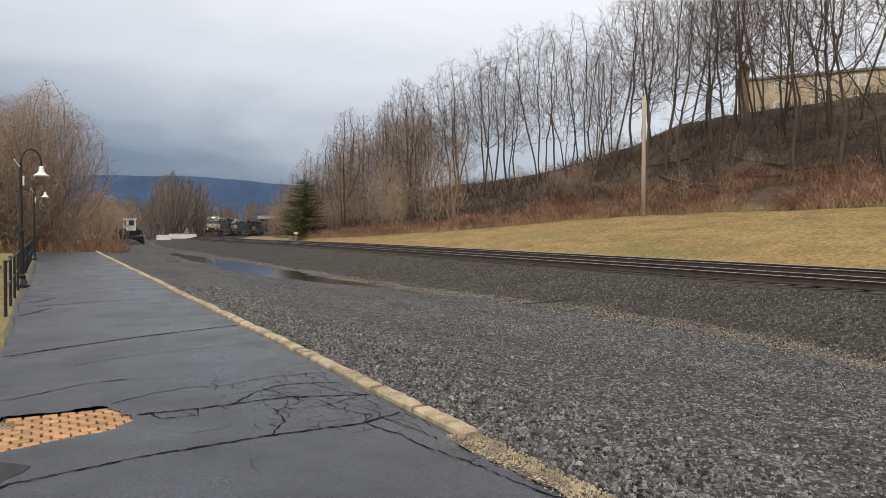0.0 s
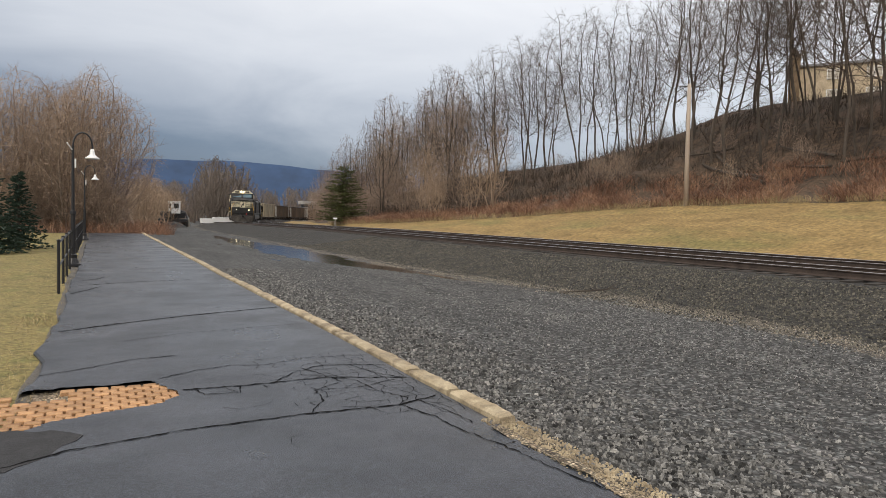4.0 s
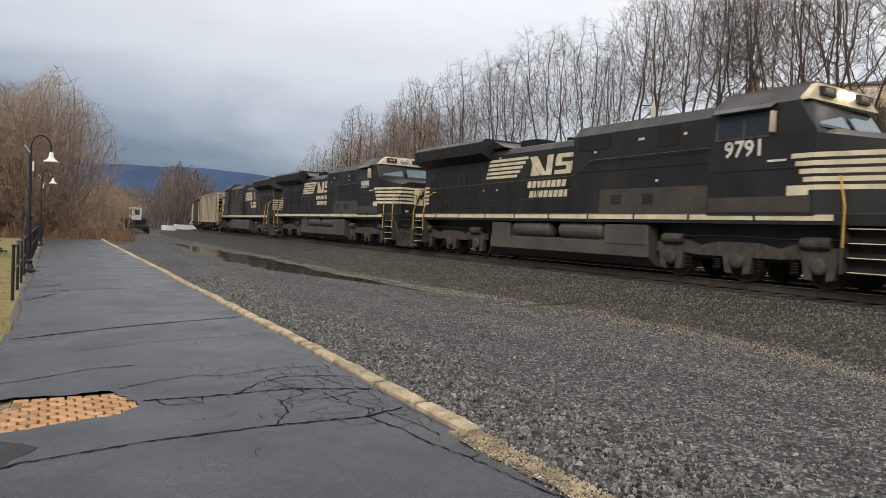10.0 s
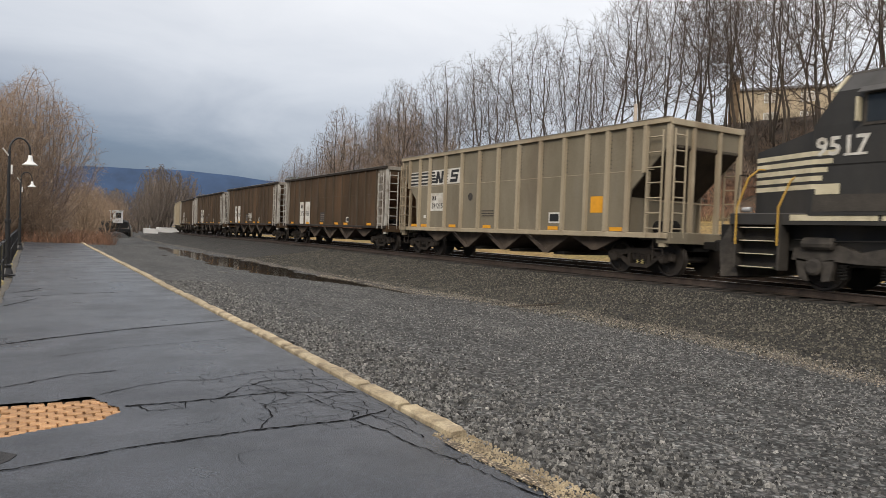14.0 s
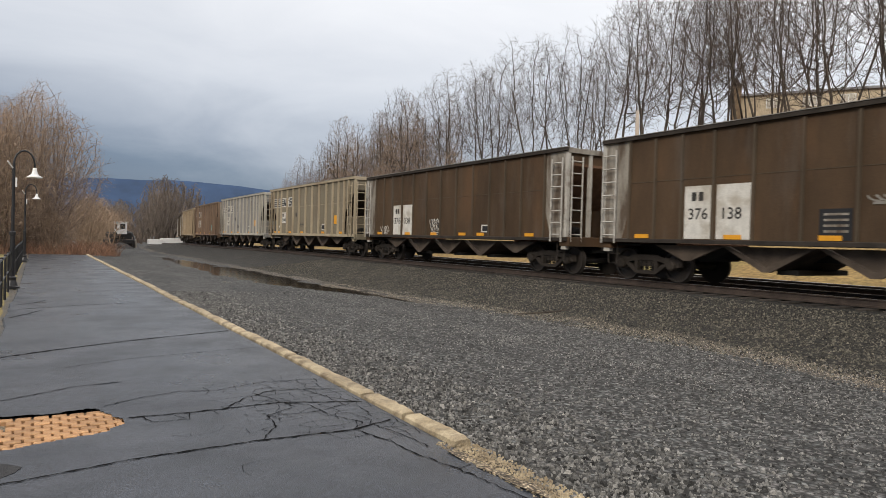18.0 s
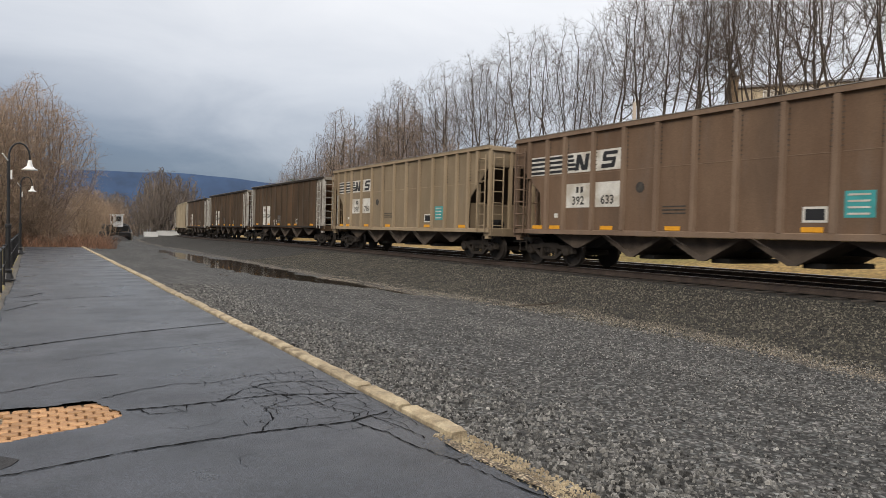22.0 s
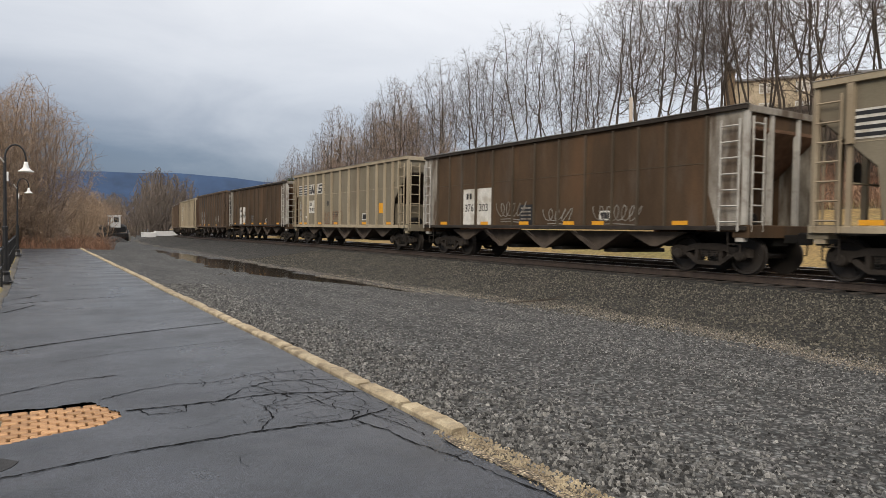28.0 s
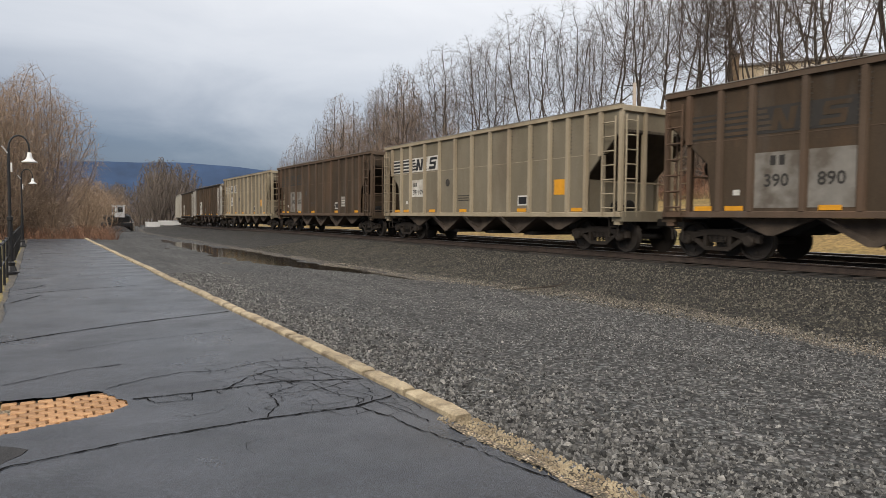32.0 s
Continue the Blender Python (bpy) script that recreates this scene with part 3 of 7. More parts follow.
def line_at(s, side=0.0):
    """Place on the track at s metres along it, side metres to its right, and its heading."""
    a = float(np.interp(s, LINE_S, LINE_TURN))
    x, y = float(np.interp(s, LINE_S, LINE_X)), float(np.interp(s, LINE_S, LINE_Y))
    return x + side * math.cos(a), y - side * math.sin(a), a


def bend(y):
    """How far the track has swung to the right at y."""
    return min(float(np.interp(y, LINE_Y, LINE_X)) - TRACK_X, 70.0)


def fall(y):
    """The line falls gently towards the valley."""
    return 0.0072 * min(max(0.0, y - 48.0), 260.0)


def steps(y, table):
    return float(np.interp(y, [a for a, _ in table], [b for _, b in table]))


LAWN_EDGE = [(-60, 34), (17, 34.5), (22, 34.4), (27, 34), (31, 33), (36.5, 31.5), (41, 30), (46, 28), (60, 25.3), (75, 24.6), (90, 26), (130, 40)]
LAWN_TOP = [(-60, 2.9), (22, 2.9), (27, 2.8), (31, 2.7), (36.5, 2.35), (41, 2.0), (46, 1.6), (60, 1.0), (75, 0.7), (130, 0.7)]
HILL_EDGE = [(-60, 57), (45, 57), (90, 54), (130, 62), (200, 100)]
HILL_TOP = [(-60, 12.6), (36, 12.8), (42, 13.0), (46, 12.8), (50, 11.4), (54, 10.4), (60, 9.7), (71, 9.2), (91, 8.5), (116, 7.2), (145, 4.5), (180, 0.8), (250, 0.6)]
PUDDLE = [(50, 7.7, 0.15), (48, 7.6, 0.45), (44, 7.8, 0.75), (37, 7.8, 1.1), (31, 8.1, 1.45), (25, 8.2, 1.3), (21, 8.6, 0.75), (18, 8.95, 0.35), (15.5, 9.1, 0.05)]
WATER = -0.150


def rough(x, y, s, a):
    return noise.noise((x * s, y * s, 0.3)) * a


def ground_z(x, y):
    return level_z(x, y) - fall(y)


def level_z(x, y):
    c = bend(y)
    xe, ze = max(steps(y, LAWN_EDGE), 24.2 + c), steps(y, LAWN_TOP)
    xp, zp = max(steps(y, HILL_EDGE), xe + 12), steps(y, HILL_TOP)
    if x < -0.5:
        return -0.03 + rough(x, y, 0.5, 0.04) + max(0.0, -8 - x) * 0.004
    if x < 3.0:
        return -0.12 if y < 50.8 else -0.06 + rough(x, y, 0.6, 0.05)
    if x < 9.3 + c:
        t = (x - 3.0) / (6.3 + c)
        z = -0.11 - 0.02 * math.sin(t * math.pi) + rough(x, y, 0.7, 0.02) + rough(x, y, 2.6, 0.012)
        if 14 < y < 52:
            px, pw = steps(y, [(q[0], q[1]) for q in reversed(PUDDLE)]), steps(y, [(q[0], q[2]) for q in reversed(PUDDLE)])
            z -= 0.055 * math.exp(-((x - px) / max(pw, 0.05)) ** 2)
            z += rough(x, y * 0.45, 0.8, 0.024) + rough(x, y * 0.6, 1.9, 0.016) + rough(x, y, 5.0, 0.006)
        return z
    if x < 13.7 + c:
        t = (x - 9.3 - c) / 4.4
        return -0.10 + 0.50 * (max(0.0, t) ** 1.35) + rough(x, y, 1.5, 0.03)
    if x < 22.0 + c:
        return 0.40 + rough(x, y, 2.0, 0.015)
    if x < 22.9 + c:
        return 0.40 - 0.14 * (x - 22.0 - c) / 0.9
    if x < xe:
        t = (x - 22.9 - c) / max(0.1, xe - 22.9 - c)
        return 0.26 + (ze - 0.26) * (max(0.0, t) ** 0.9) + rough(x, y, 0.12, 0.10)
    if x < xp:
        t = (x - xe) / (xp - xe)
        return ze + (zp - ze) * (0.35 * t + 0.65 * (t * t * (3 - 2 * t))) + rough(x, y, 0.12, 0.9) * math.sin(t * math.pi) + rough(x, y, 0.5, 0.22) * min(1.0, t * 6)
    return zp + rough(x, y, 0.1, 0.3) + min(8.0, (x - xp) * 0.02)


def build_ground():
    """One sheet from the platform to the horizon, in strips of their own surface that meet along the real edges."""
    ys = list(np.arange(-14, 14, 0.5)) + list(np.arange(14, 52, 0.25)) + list(np.arange(52, 60, 0.5)) + list(np.arange(60, 130, 2.0)) + list(np.arange(130, 260, 8.0)) + [260, 290, 340, 420, 540, 700, 950, 1400, 2100, 3200]
    ys = [-1500, -600, -250, -120, -60, -35, -22] + ys
    order = ["dirt", "field", "litter", "near_grass", "mud", "gravel", "ballast", "lawn"]
    verts, faces, mats = [], [], []
    width = None
    for y in ys:
        c = bend(y)
        xe = max(steps(y, LAWN_EDGE), 24.2 + c)
        xp = max(steps(y, HILL_EDGE), xe + 12)
        wob = rough(0, y, 0.9, 0.25) + rough(3, y, 0.3, 0.3)
        toe = c + steps(y, [(-20, 9.0), (3, 9.3), (7, 10.0), (11, 10.1), (16, 9.6), (24, 9.3)])
        spans = [(-1800, -60, 6, "field"), (-60, -9, 10, "litter"), (-9, -0.56 + 0.3 * wob, 12, "near_grass" if y < 51 else "litter"), (-0.56 + 0.3 * wob, 3.0, 4, "mud" if y < 51 else "litter"),
                 (3.0, toe - 0.4 + 1.4 * wob, 44, "gravel"), (toe - 0.4 + 1.4 * wob, toe + 0.12 + wob, 5, "dirt"), (toe + 0.12 + wob, 13.7 + c, 14, "ballast"), (13.7 + c, 22.0 + c, 8, "ballast"), (22.0 + c, 22.9 + c, 2, "ballast"),
                 (22.9 + c, xe + wob, 10, "lawn"), (xe + wob, xp, 22, "litter"), (xp, xp + 60, 6, "litter"), (xp + 60, 1900, 6, "field")]
        xs, ms = [], []
        for lo, hi, k, m in spans:
            for i in range(k):
                xs.append(lo + (hi - lo) * i / k)
                ms.append(order.index(m))
        xs.append(1900)
        width = len(xs)
        verts += [(x, y, ground_z(x, y)) for x in xs]
        mats.append(ms)
    for j in range(len(ys) - 1):
        for i in range(width - 1):
            a = j * width + i
            faces.append((a, a + 1, a + width + 1, a + width))
    me = bpy.data.meshes.new("ground")
    me.from_pydata(verts, [], faces)
    for m in order:
        me.materials.append(MAT[m])
    me.polygons.foreach_set("material_index", [mats[j][i] for j in range(len(ys) - 1) for i in range(width - 1)])
    me.polygons.foreach_set("use_smooth", [True] * len(me.polygons))
    ob = new("ground", me)
    tagged(ob, "grey gravel yard, dark ballast, straw-coloured lawn and leaf-covered wooded bank", "ground", kind="structure")


build_ground()

# standing water in the low strip of the yard
water = bpy.data.materials.new("puddle_water")
water.use_nodes = True
wb = water.node_tree.nodes["Principled BSDF"]
wb.inputs["Base Color"].default_value, wb.inputs["Roughness"].default_value, wb.inputs["IOR"].default_value = (0.020, 0.017, 0.013, 1), 0.09, 1.33
wbn = water.node_tree.nodes.new("ShaderNodeTexNoise")
wbn.inputs["Scale"].default_value = 1.6
wbb = water.node_tree.nodes.new("ShaderNodeBump")
wbb.inputs["Strength"].default_value, wbb.inputs["Distance"].default_value = 0.05, 0.01
water.node_tree.links.new(wbn.outputs["Fac"], wbb.inputs["Height"])
water.node_tree.links.new(wbb.outputs[0], wb.inputs["Normal"])


def build_puddle():
    s = Shape()
    ys = np.arange(14.5, 51, 0.5)
    p = []
    for y in ys:
        cx, w = steps(y, [(q[0], q[1]) for q in reversed(PUDDLE)]), steps(y, [(q[0], q[2]) for q in reversed(PUDDLE)]) * 1.6 + 0.25
        p.append((cx - w, y))
        p.append((cx + w, y))
    s.add([(x, y, WATER) for x, y in p], [(2 * i, 2 * i + 1, 2 * i + 3, 2 * i + 2) for i in range(len(ys) - 1)])
    solid("water", s, water, "still dark rain puddle in the gravel yard beside the ballast", "puddle", kind="structure")


build_puddle()


# ---- the platform: an asphalt slab with a stone edge ----
def build_platform():
    s = Shape()
    left = [(-12, -0.6), (4.4, -0.52), (5.6, -0.55), (6.9, -0.56), (7.3, -0.43), (7.9, -0.44), (8.7, -0.57), (10.5, -0.46), (12.5, -0.43), (14.4, -0.47), (21, -0.40), (30, -0.40), (50.6, -0.36)]
    ys = list(np.arange(-12, 5.2, 0.4)) + list(np.arange(5.2, 7.1, 0.022)) + list(np.arange(7.1, 20, 0.3)) + list(np.arange(20, 50.7, 1.0))
    hole = [(5.55, -0.60, -0.45), (5.70, -0.60, -0.25), (5.80, -0.60, 0.05), (5.92, -0.60, 0.50), (6.10, -0.60, 0.66), (6.26, -0.60, 0.69), (6.48, -0.60, 0.56), (6.74, -0.60, 0.50)]
    fine_cols, cols = 58, 84
    v, f = [], []
    for y in ys:
        xl = steps(y, left) + rough(y, 3.0, 1.7, 0.07)
        xr = 2.80
        if y < 4.2:
            xr = 2.78 + rough(y, 0, 1.2, 0.05)
        for i in range(cols + 1):
            x = xl + (0.85 - xl) * i / fine_cols if i <= fine_cols else 0.85 + (xr - 0.85) * (i - fine_cols) / (cols - fine_cols)
            v.append((x, y, rough(x, y, 0.35, 0.012) - (0.02 if i == 0 else 0)))
    for j in range(len(ys) - 1):
        for i in range(cols):
            xa = v[j * (cols + 1) + i][0]
            ym = (ys[j] + ys[j + 1]) / 2
            if 5.56 + 0.1 * xa + rough(xa, 7, 9.0, 0.02) < ym < 6.74 + rough(xa, 2, 3.0, 0.12) + rough(xa, 5, 11.0, 0.05) + min(0.0, xa) * 0.12 and xa < steps(ym, [(h[0], h[2]) for h in hole]) - 0.02 + rough(xa, ym, 4.0, 0.05) + rough(xa, ym, 13.0, 0.03):
                continue
            a = j * (cols + 1) + i
            f.append((a, a + 1, a + cols + 2, a + cols + 1))
    # skirt down to the ground along both edges and the far end
    o = len(v)
    for j in range(len(ys)):
        for i in (0, cols):
            x, y, z = v[j * (cols + 1) + i]
            v.append((x, y, z - 0.14))
    for j in range(len(ys) - 1):
        a, b = j * (cols + 1), (j + 1) * (cols + 1)
        f.append((a, b, o + 2 * j + 2, o + 2 * j))
        f.append((a + cols, o + 2 * j + 1, o + 2 * j + 3, b + cols))
    s.add(v, f)
    ob = solid("pavement", s, MAT["asphalt"], "cracked grey asphalt platform walk with a broken patch", "pavement", kind="structure", smooth=False)
    return ob


platform = build_platform()


def ribbon(pts, width, z, seed, jag=0.02, step=0.06):
    """A crack: a thin uneven ribbon along a jagged line."""
    rnd = random.Random(seed)
    line = []
    for (x0, y0), (x1, y1) in zip(pts, pts[1:]):
        k = max(1, int(math.hypot(x1 - x0, y1 - y0) / step))
        line += [(x0 + (x1 - x0) * i / k, y0 + (y1 - y0) * i / k) for i in range(k)]
    line.append(pts[-1])
    line = [(x + rnd.uniform(-jag, jag), y + rnd.uniform(-jag, jag)) for x, y in line]
    s = Shape()
    v = []
    for i, (x, y) in enumerate(line):
        a, b = line[max(0, i - 1)], line[min(len(line) - 1, i + 1)]
        d = math.hypot(b[0] - a[0], b[1] - a[1]) or 1
        nx, ny = -(b[1] - a[1]) / d, (b[0] - a[0]) / d
        w = width * rnd.uniform(0.25, 1.0) * 0.5
        zz = z + rough(x, y, 0.35, 0.012)
        v += [(x - nx * w, y - ny * w, zz), (x + nx * w, y + ny * w, zz)]
    s.add(v, [(2 * i, 2 * i + 1, 2 * i + 3, 2 * i + 2) for i in range(len(line) - 1)])
    return s


CRACKS = [
    ([(-0.42, 9.85), (0.3, 10.3), (1.2, 10.75), (2.75, 11.3)], 0.055),
    ([(-0.5, 4.75), (-0.17, 4.94), (0.58, 5.10), (1.51, 5.16), (2.29, 5.12), (2.72, 5.28)], 0.030),
    ([(0.70, 6.28), (1.18, 6.24), (2.02, 6.26), (2.74, 5.97)], 0.035),
    ([(0.55, 6.78), (0.9, 7.0), (1.25, 7.1), (1.6, 7.0), (2.1, 7.2), (2.75, 7.1)], 0.016),
    ([(-0.45, 7.3), (-0.1, 7.45), (0.35, 7.75), (0.8, 7.8)], 0.022),
    ([(1.5, 6.24), (1.75, 6.55), (2.05, 6.75), (2.45, 6.7), (2.75, 6.55)], 0.020),
    ([(1.55, 5.18), (1.75, 5.5), (1.78, 5.85), (2.1, 6.05), (2.05, 6.26)], 0.016),
    ([(1.78, 5.85), (2.2, 5.8), (2.6, 5.95)], 0.014),
    ([(2.05, 6.26), (2.25, 6.05), (2.3, 5.6), (2.45, 5.3), (2.3, 5.12)], 0.014),
    ([(1.9, 6.7), (2.0, 6.45), (2.02, 6.26)], 0.014),
    ([(2.4, 6.7), (2.5, 6.3), (2.7, 6.0)], 0.014),
    ([(2.3, 5.12), (2.42, 4.7), (2.45, 4.3), (2.55, 3.9), (2.62, 3.4), (2.7, 3.0), (2.72, 2.4)], 0.018),
    ([(2.5, 5.2), (2.6, 4.8), (2.62, 4.45)], 0.014),
    ([(2.55, 3.9), (2.68, 3.95)], 0.014),
    ([(0.80, 6.28), (0.86, 6.05), (1.15, 6.02), (1.2, 6.22)], 0.014),
    ([(0.3, 8.9), (1.0, 9.2), (1.9, 9.35), (2.75, 9.45)], 0.014),
    ([(-0.3, 15.6), (0.8, 16.2), (2.0, 16.5)], 0.05),
    ([(-0.4, 14.2), (-0.1, 14.8), (0.1, 15.3)], 0.05),
    ([(-0.3, 16.6), (0.0, 17.0), (0.2, 17.6)], 0.05),
]
rnk = random.Random(23)
for k in range(7):
    x, y, a = rnk.uniform(-0.3, 2.5), rnk.uniform(2.6, 9.5), rnk.uniform(0, 6.28)
    line = [(x, y)]
    for q in range(rnk.randint(3, 6)):
        a += rnk.gauss(0, 0.6)
        x, y = x + 0.13 * math.cos(a), y + 0.13 * math.sin(a)
        line.append((min(2.76, max(-0.4, x)), y))
    if not any(px < 0.85 and 5.4 < py < 6.9 for px, py in line):
        CRACKS.append((line, rnk.uniform(0.003, 0.006)))
for i, (line, w) in enumerate(CRACKS):
    part("crack", ribbon(line, w * 1.1, 0.005, i, 0.012, 0.05), MAT["crack"], platform)

# the fine net of cracks where the edge has sunk
net, rnc = Shape(), random.Random(19)
nodes = {}
for i in range(13):
    for j in range(22):
        nodes[i, j] = (1.1 + 0.14 * i + rnc.uniform(-0.055, 0.055), 4.5 + 0.14 * j + rnc.uniform(-0.055, 0.055))
for (i, j), p in nodes.items():
    for q in ((i + 1, j), (i, j + 1)):
        reach = 0.10 + 0.85 * max(0.0, (p[0] - 1.3) / 1.4)
        if q in nodes and nodes[q][0] < 2.78 and 4.55 + 0.5 * (2.7 - p[0]) < p[1] < 7.3 and rnc.random() < reach:
            r = ribbon([p, nodes[q]], rnc.uniform(0.004, 0.010), 0.0055, rnc.randint(0, 9999), 0.006, 0.05)
            net.add(r.v, r.f)
tagged(part("crack_net", net, MAT["crack"], platform, "net of fine cracks"), kind="stuff")

# the dark round patch beside the hole
pv = [(-0.55 + 0.40 * math.cos(a) * (1 + 0.16 * math.sin(3 * a + 1) + 0.1 * math.sin(7 * a)), 5.15 + 0.42 * math.sin(a) * (1 + 0.14 * math.sin(4 * a) + 0.08 * math.sin(9 * a + 2)), 0.007 + 0.003 * math.sin(3 * a)) for a in np.linspace(0, 2 * math.pi, 28, endpoint=False)]
pv = [(float(x), float(y), float(z)) for x, y, z in pv]
ps = Shape().add(pv + [(x * 1.0, y, -0.02) for x, y, _ in pv], [tuple(range(28))] + [(i, 28 + i, 28 + (i + 1) % 28, (i + 1) % 28) for i in range(28)])
part("patch", ps, MAT["patch"], platform, "black rough asphalt patch")

# grit bed under the bricks in the hole
hs = Shape().box(-0.75, 0.78, 5.45, 6.85, -0.11, -0.045)
part("grit_bed", hs, MAT["sand"], platform, "sandy bed under old bricks")

# crumbled edge past the end of the kerb stones
cr = Shape()
cv, k = [], 0
for y in np.arange(-4, 4.3, 0.12):
    y = float(y)
    for x in np.linspace(2.70, 3.10, 8):
        x = float(x)
        cv.append((x + rough(x, y, 3, 0.05), y, 0.012 - 0.13 * max(0.0, (x - 2.76) / 0.36) ** 1.2 + rough(x, y, 6, 0.025)))
    k += 1
cr.add(cv, [(j * 8 + i, j * 8 + i + 1, j * 8 + i + 9, j * 8 + i + 8) for j in range(k - 1) for i in range(7)])
part("crumbled_edge", cr, MAT["sand"], platform, "crumbled pale sandy edge", smooth=True)


def build_kerb():
    """The stone edge: long pale blocks, the last ones cracked apart."""
    kerb = thing("kerb", "pale sandy limestone edge stones along the asphalt platform", "kerb", kind="structure")
    rnd = random.Random(5)
    cuts = [4.36, 5.26, 6.12] + [6.14 + 2.4 * (i + 1) for i in range(18)] + [50.7]
    for a, b in zip(cuts, cuts[1:]):
        s = Shape()
        k = max(4, int((b - a) / (0.06 if a < 9 else 0.2)))
        v = []
        gap = 0.03 if a < 6.2 else 0.012
        off = rnd.uniform(-0.02, 0.02)
        for j in range(k + 1):
            y = a + gap + (b - a - 2 * gap) * j / k
            e = 0.012 if j in (0, k) else 0.0
            chip = 1.0 if a < 9 else 0.0
            n1, n2 = rough(y, 1, 2.5, 0.014) + rough(y, 4, 11.0, 0.010) * chip, rough(y, 9, 2.5, 0.016) + rough(y, 6, 11.0, 0.012) * chip
            for x, z in ((2.805 + off + n1, -0.10), (2.805 + off + n1 + e, 0.028), (2.83 + off + n1 + e, 0.048 - e), (2.95 + off + n2 - e, 0.046 - e), (2.975 + off + n2 - e, 0.022), (2.985 + off + n2, -0.16)):
                v.append((x, y, z + rough(x, y, 3, 0.008) + rough(x * 3, y, 12, 0.007) * chip))
        f = [(j * 6 + i, j * 6 + i + 1, j * 6 + i + 7, j * 6 + i + 6) for j in range(k) for i in range(5)]
        f += [tuple(range(5, -1, -1)), tuple(k * 6 + i for i in range(6))]
        s.add(v, f)
        part("kerb_stone", s, MAT["kerb"], kerb)


build_kerb()


# ---- the two tracks ----
def sweep(profile, s0, s1, side, z, step=4.0):
    """A bar of that section along the track."""
    s = Shape()
    at = []
    d = s0
    while d < s1:
        at.append(d)
        d += step * (4 if d < CURVE_FROM - 12 else 1)
    at.append(s1)
    k = len(profile)
    v = []
    for d in at:
        for px, pz in profile:
            x, y, _ = line_at(d, side + px)
            v.append((x, y, z + pz - fall(y)))
    f = [(j * k + i, j * k + (i + 1) % k, (j + 1) * k + (i + 1) % k, (j + 1) * k + i) for j in range(len(at) - 1) for i in range(k)]
    f += [tuple(range(k - 1, -1, -1)), tuple((len(at) - 1) * k + i for i in range(k))]
    return s.add(v, f)


RAIL = [(-0.075, -0.178), (-0.075, -0.165), (-0.02, -0.145), (-0.009, -0.13), (-0.009, -0.045), (-0.036, -0.032), (-0.036, -0.006), (0.036, -0.006), (0.036, -0.032), (0.009, -0.045), (0.009, -0.13), (0.02, -0.145), (0.075, -0.165), (0.075, -0.178)]
HEAD = [(-0.034, -0.0062), (-0.03, 0.0), (0.03, 0.0), (0.034, -0.0062)]


def build_track(offset, label):
    track = thing("track", label, "railway track", group="running lines", kind="structure")
    for side in (-0.7525, 0.7525):
        r = part("rail", sweep(RAIL, -120, 330, offset + side, RAIL_TOP), MAT["rail"], track)
        part("rail_head", sweep(HEAD, -120, 330, offset + side, RAIL_TOP), MAT["rail_head"], r, "bright worn running surface")
    return track


TRACKS = [build_track(0.0, "near railway track with rusty rails on dark wooden ties"), build_track(TRACK_GAP, "far railway track with rusty rails on dark wooden ties")]


# ---- the train ----
SPEED, FRONT_AT_START, LOCO_LENGTH, CAR_LENGTH = 15.334, 158.85, 22.314, 16.333
WHEELS = []  # (wheelset, its place along the train from the front, radius)


def wheelset(parent, y, radius, gauge=0.7525):
    s = Shape()
    s.turned(0, (0, 0, 0), [(-1.0, 0.08), (-0.85, 0.09), (0.85, 0.09), (1.0, 0.08)], 8)
    for d in (-1, 1):
        c = d * gauge
        a = [(c - d * 0.045, radius + 0.028), (c - d * 0.02, radius + 0.025), (c - d * 0.015, radius), (c + d * 0.085, radius - 0.008), (c + d * 0.085, radius - 0.06), (c + d * 0.03, radius - 0.08), (c + d * 0.045, 0.16), (c + d * 0.09, 0.14)]
        s.turned(0, (0, 0, 0), a, 24)
    # lightening marks that show the turning
    for d in (-1, 1):
        for k in range(2):
            an = k * math.pi
            s.turned(0, (d * (gauge + 0.05), math.cos(an) * radius * 0.6, math.sin(an) * radius * 0.6), [(-0.02, 0.05), (0.02, 0.045)], 6)
    return part("wheelset", s, MAT["wheel"], parent, "oily steel wheelset", smooth=False, at=pose(0, y, radius))


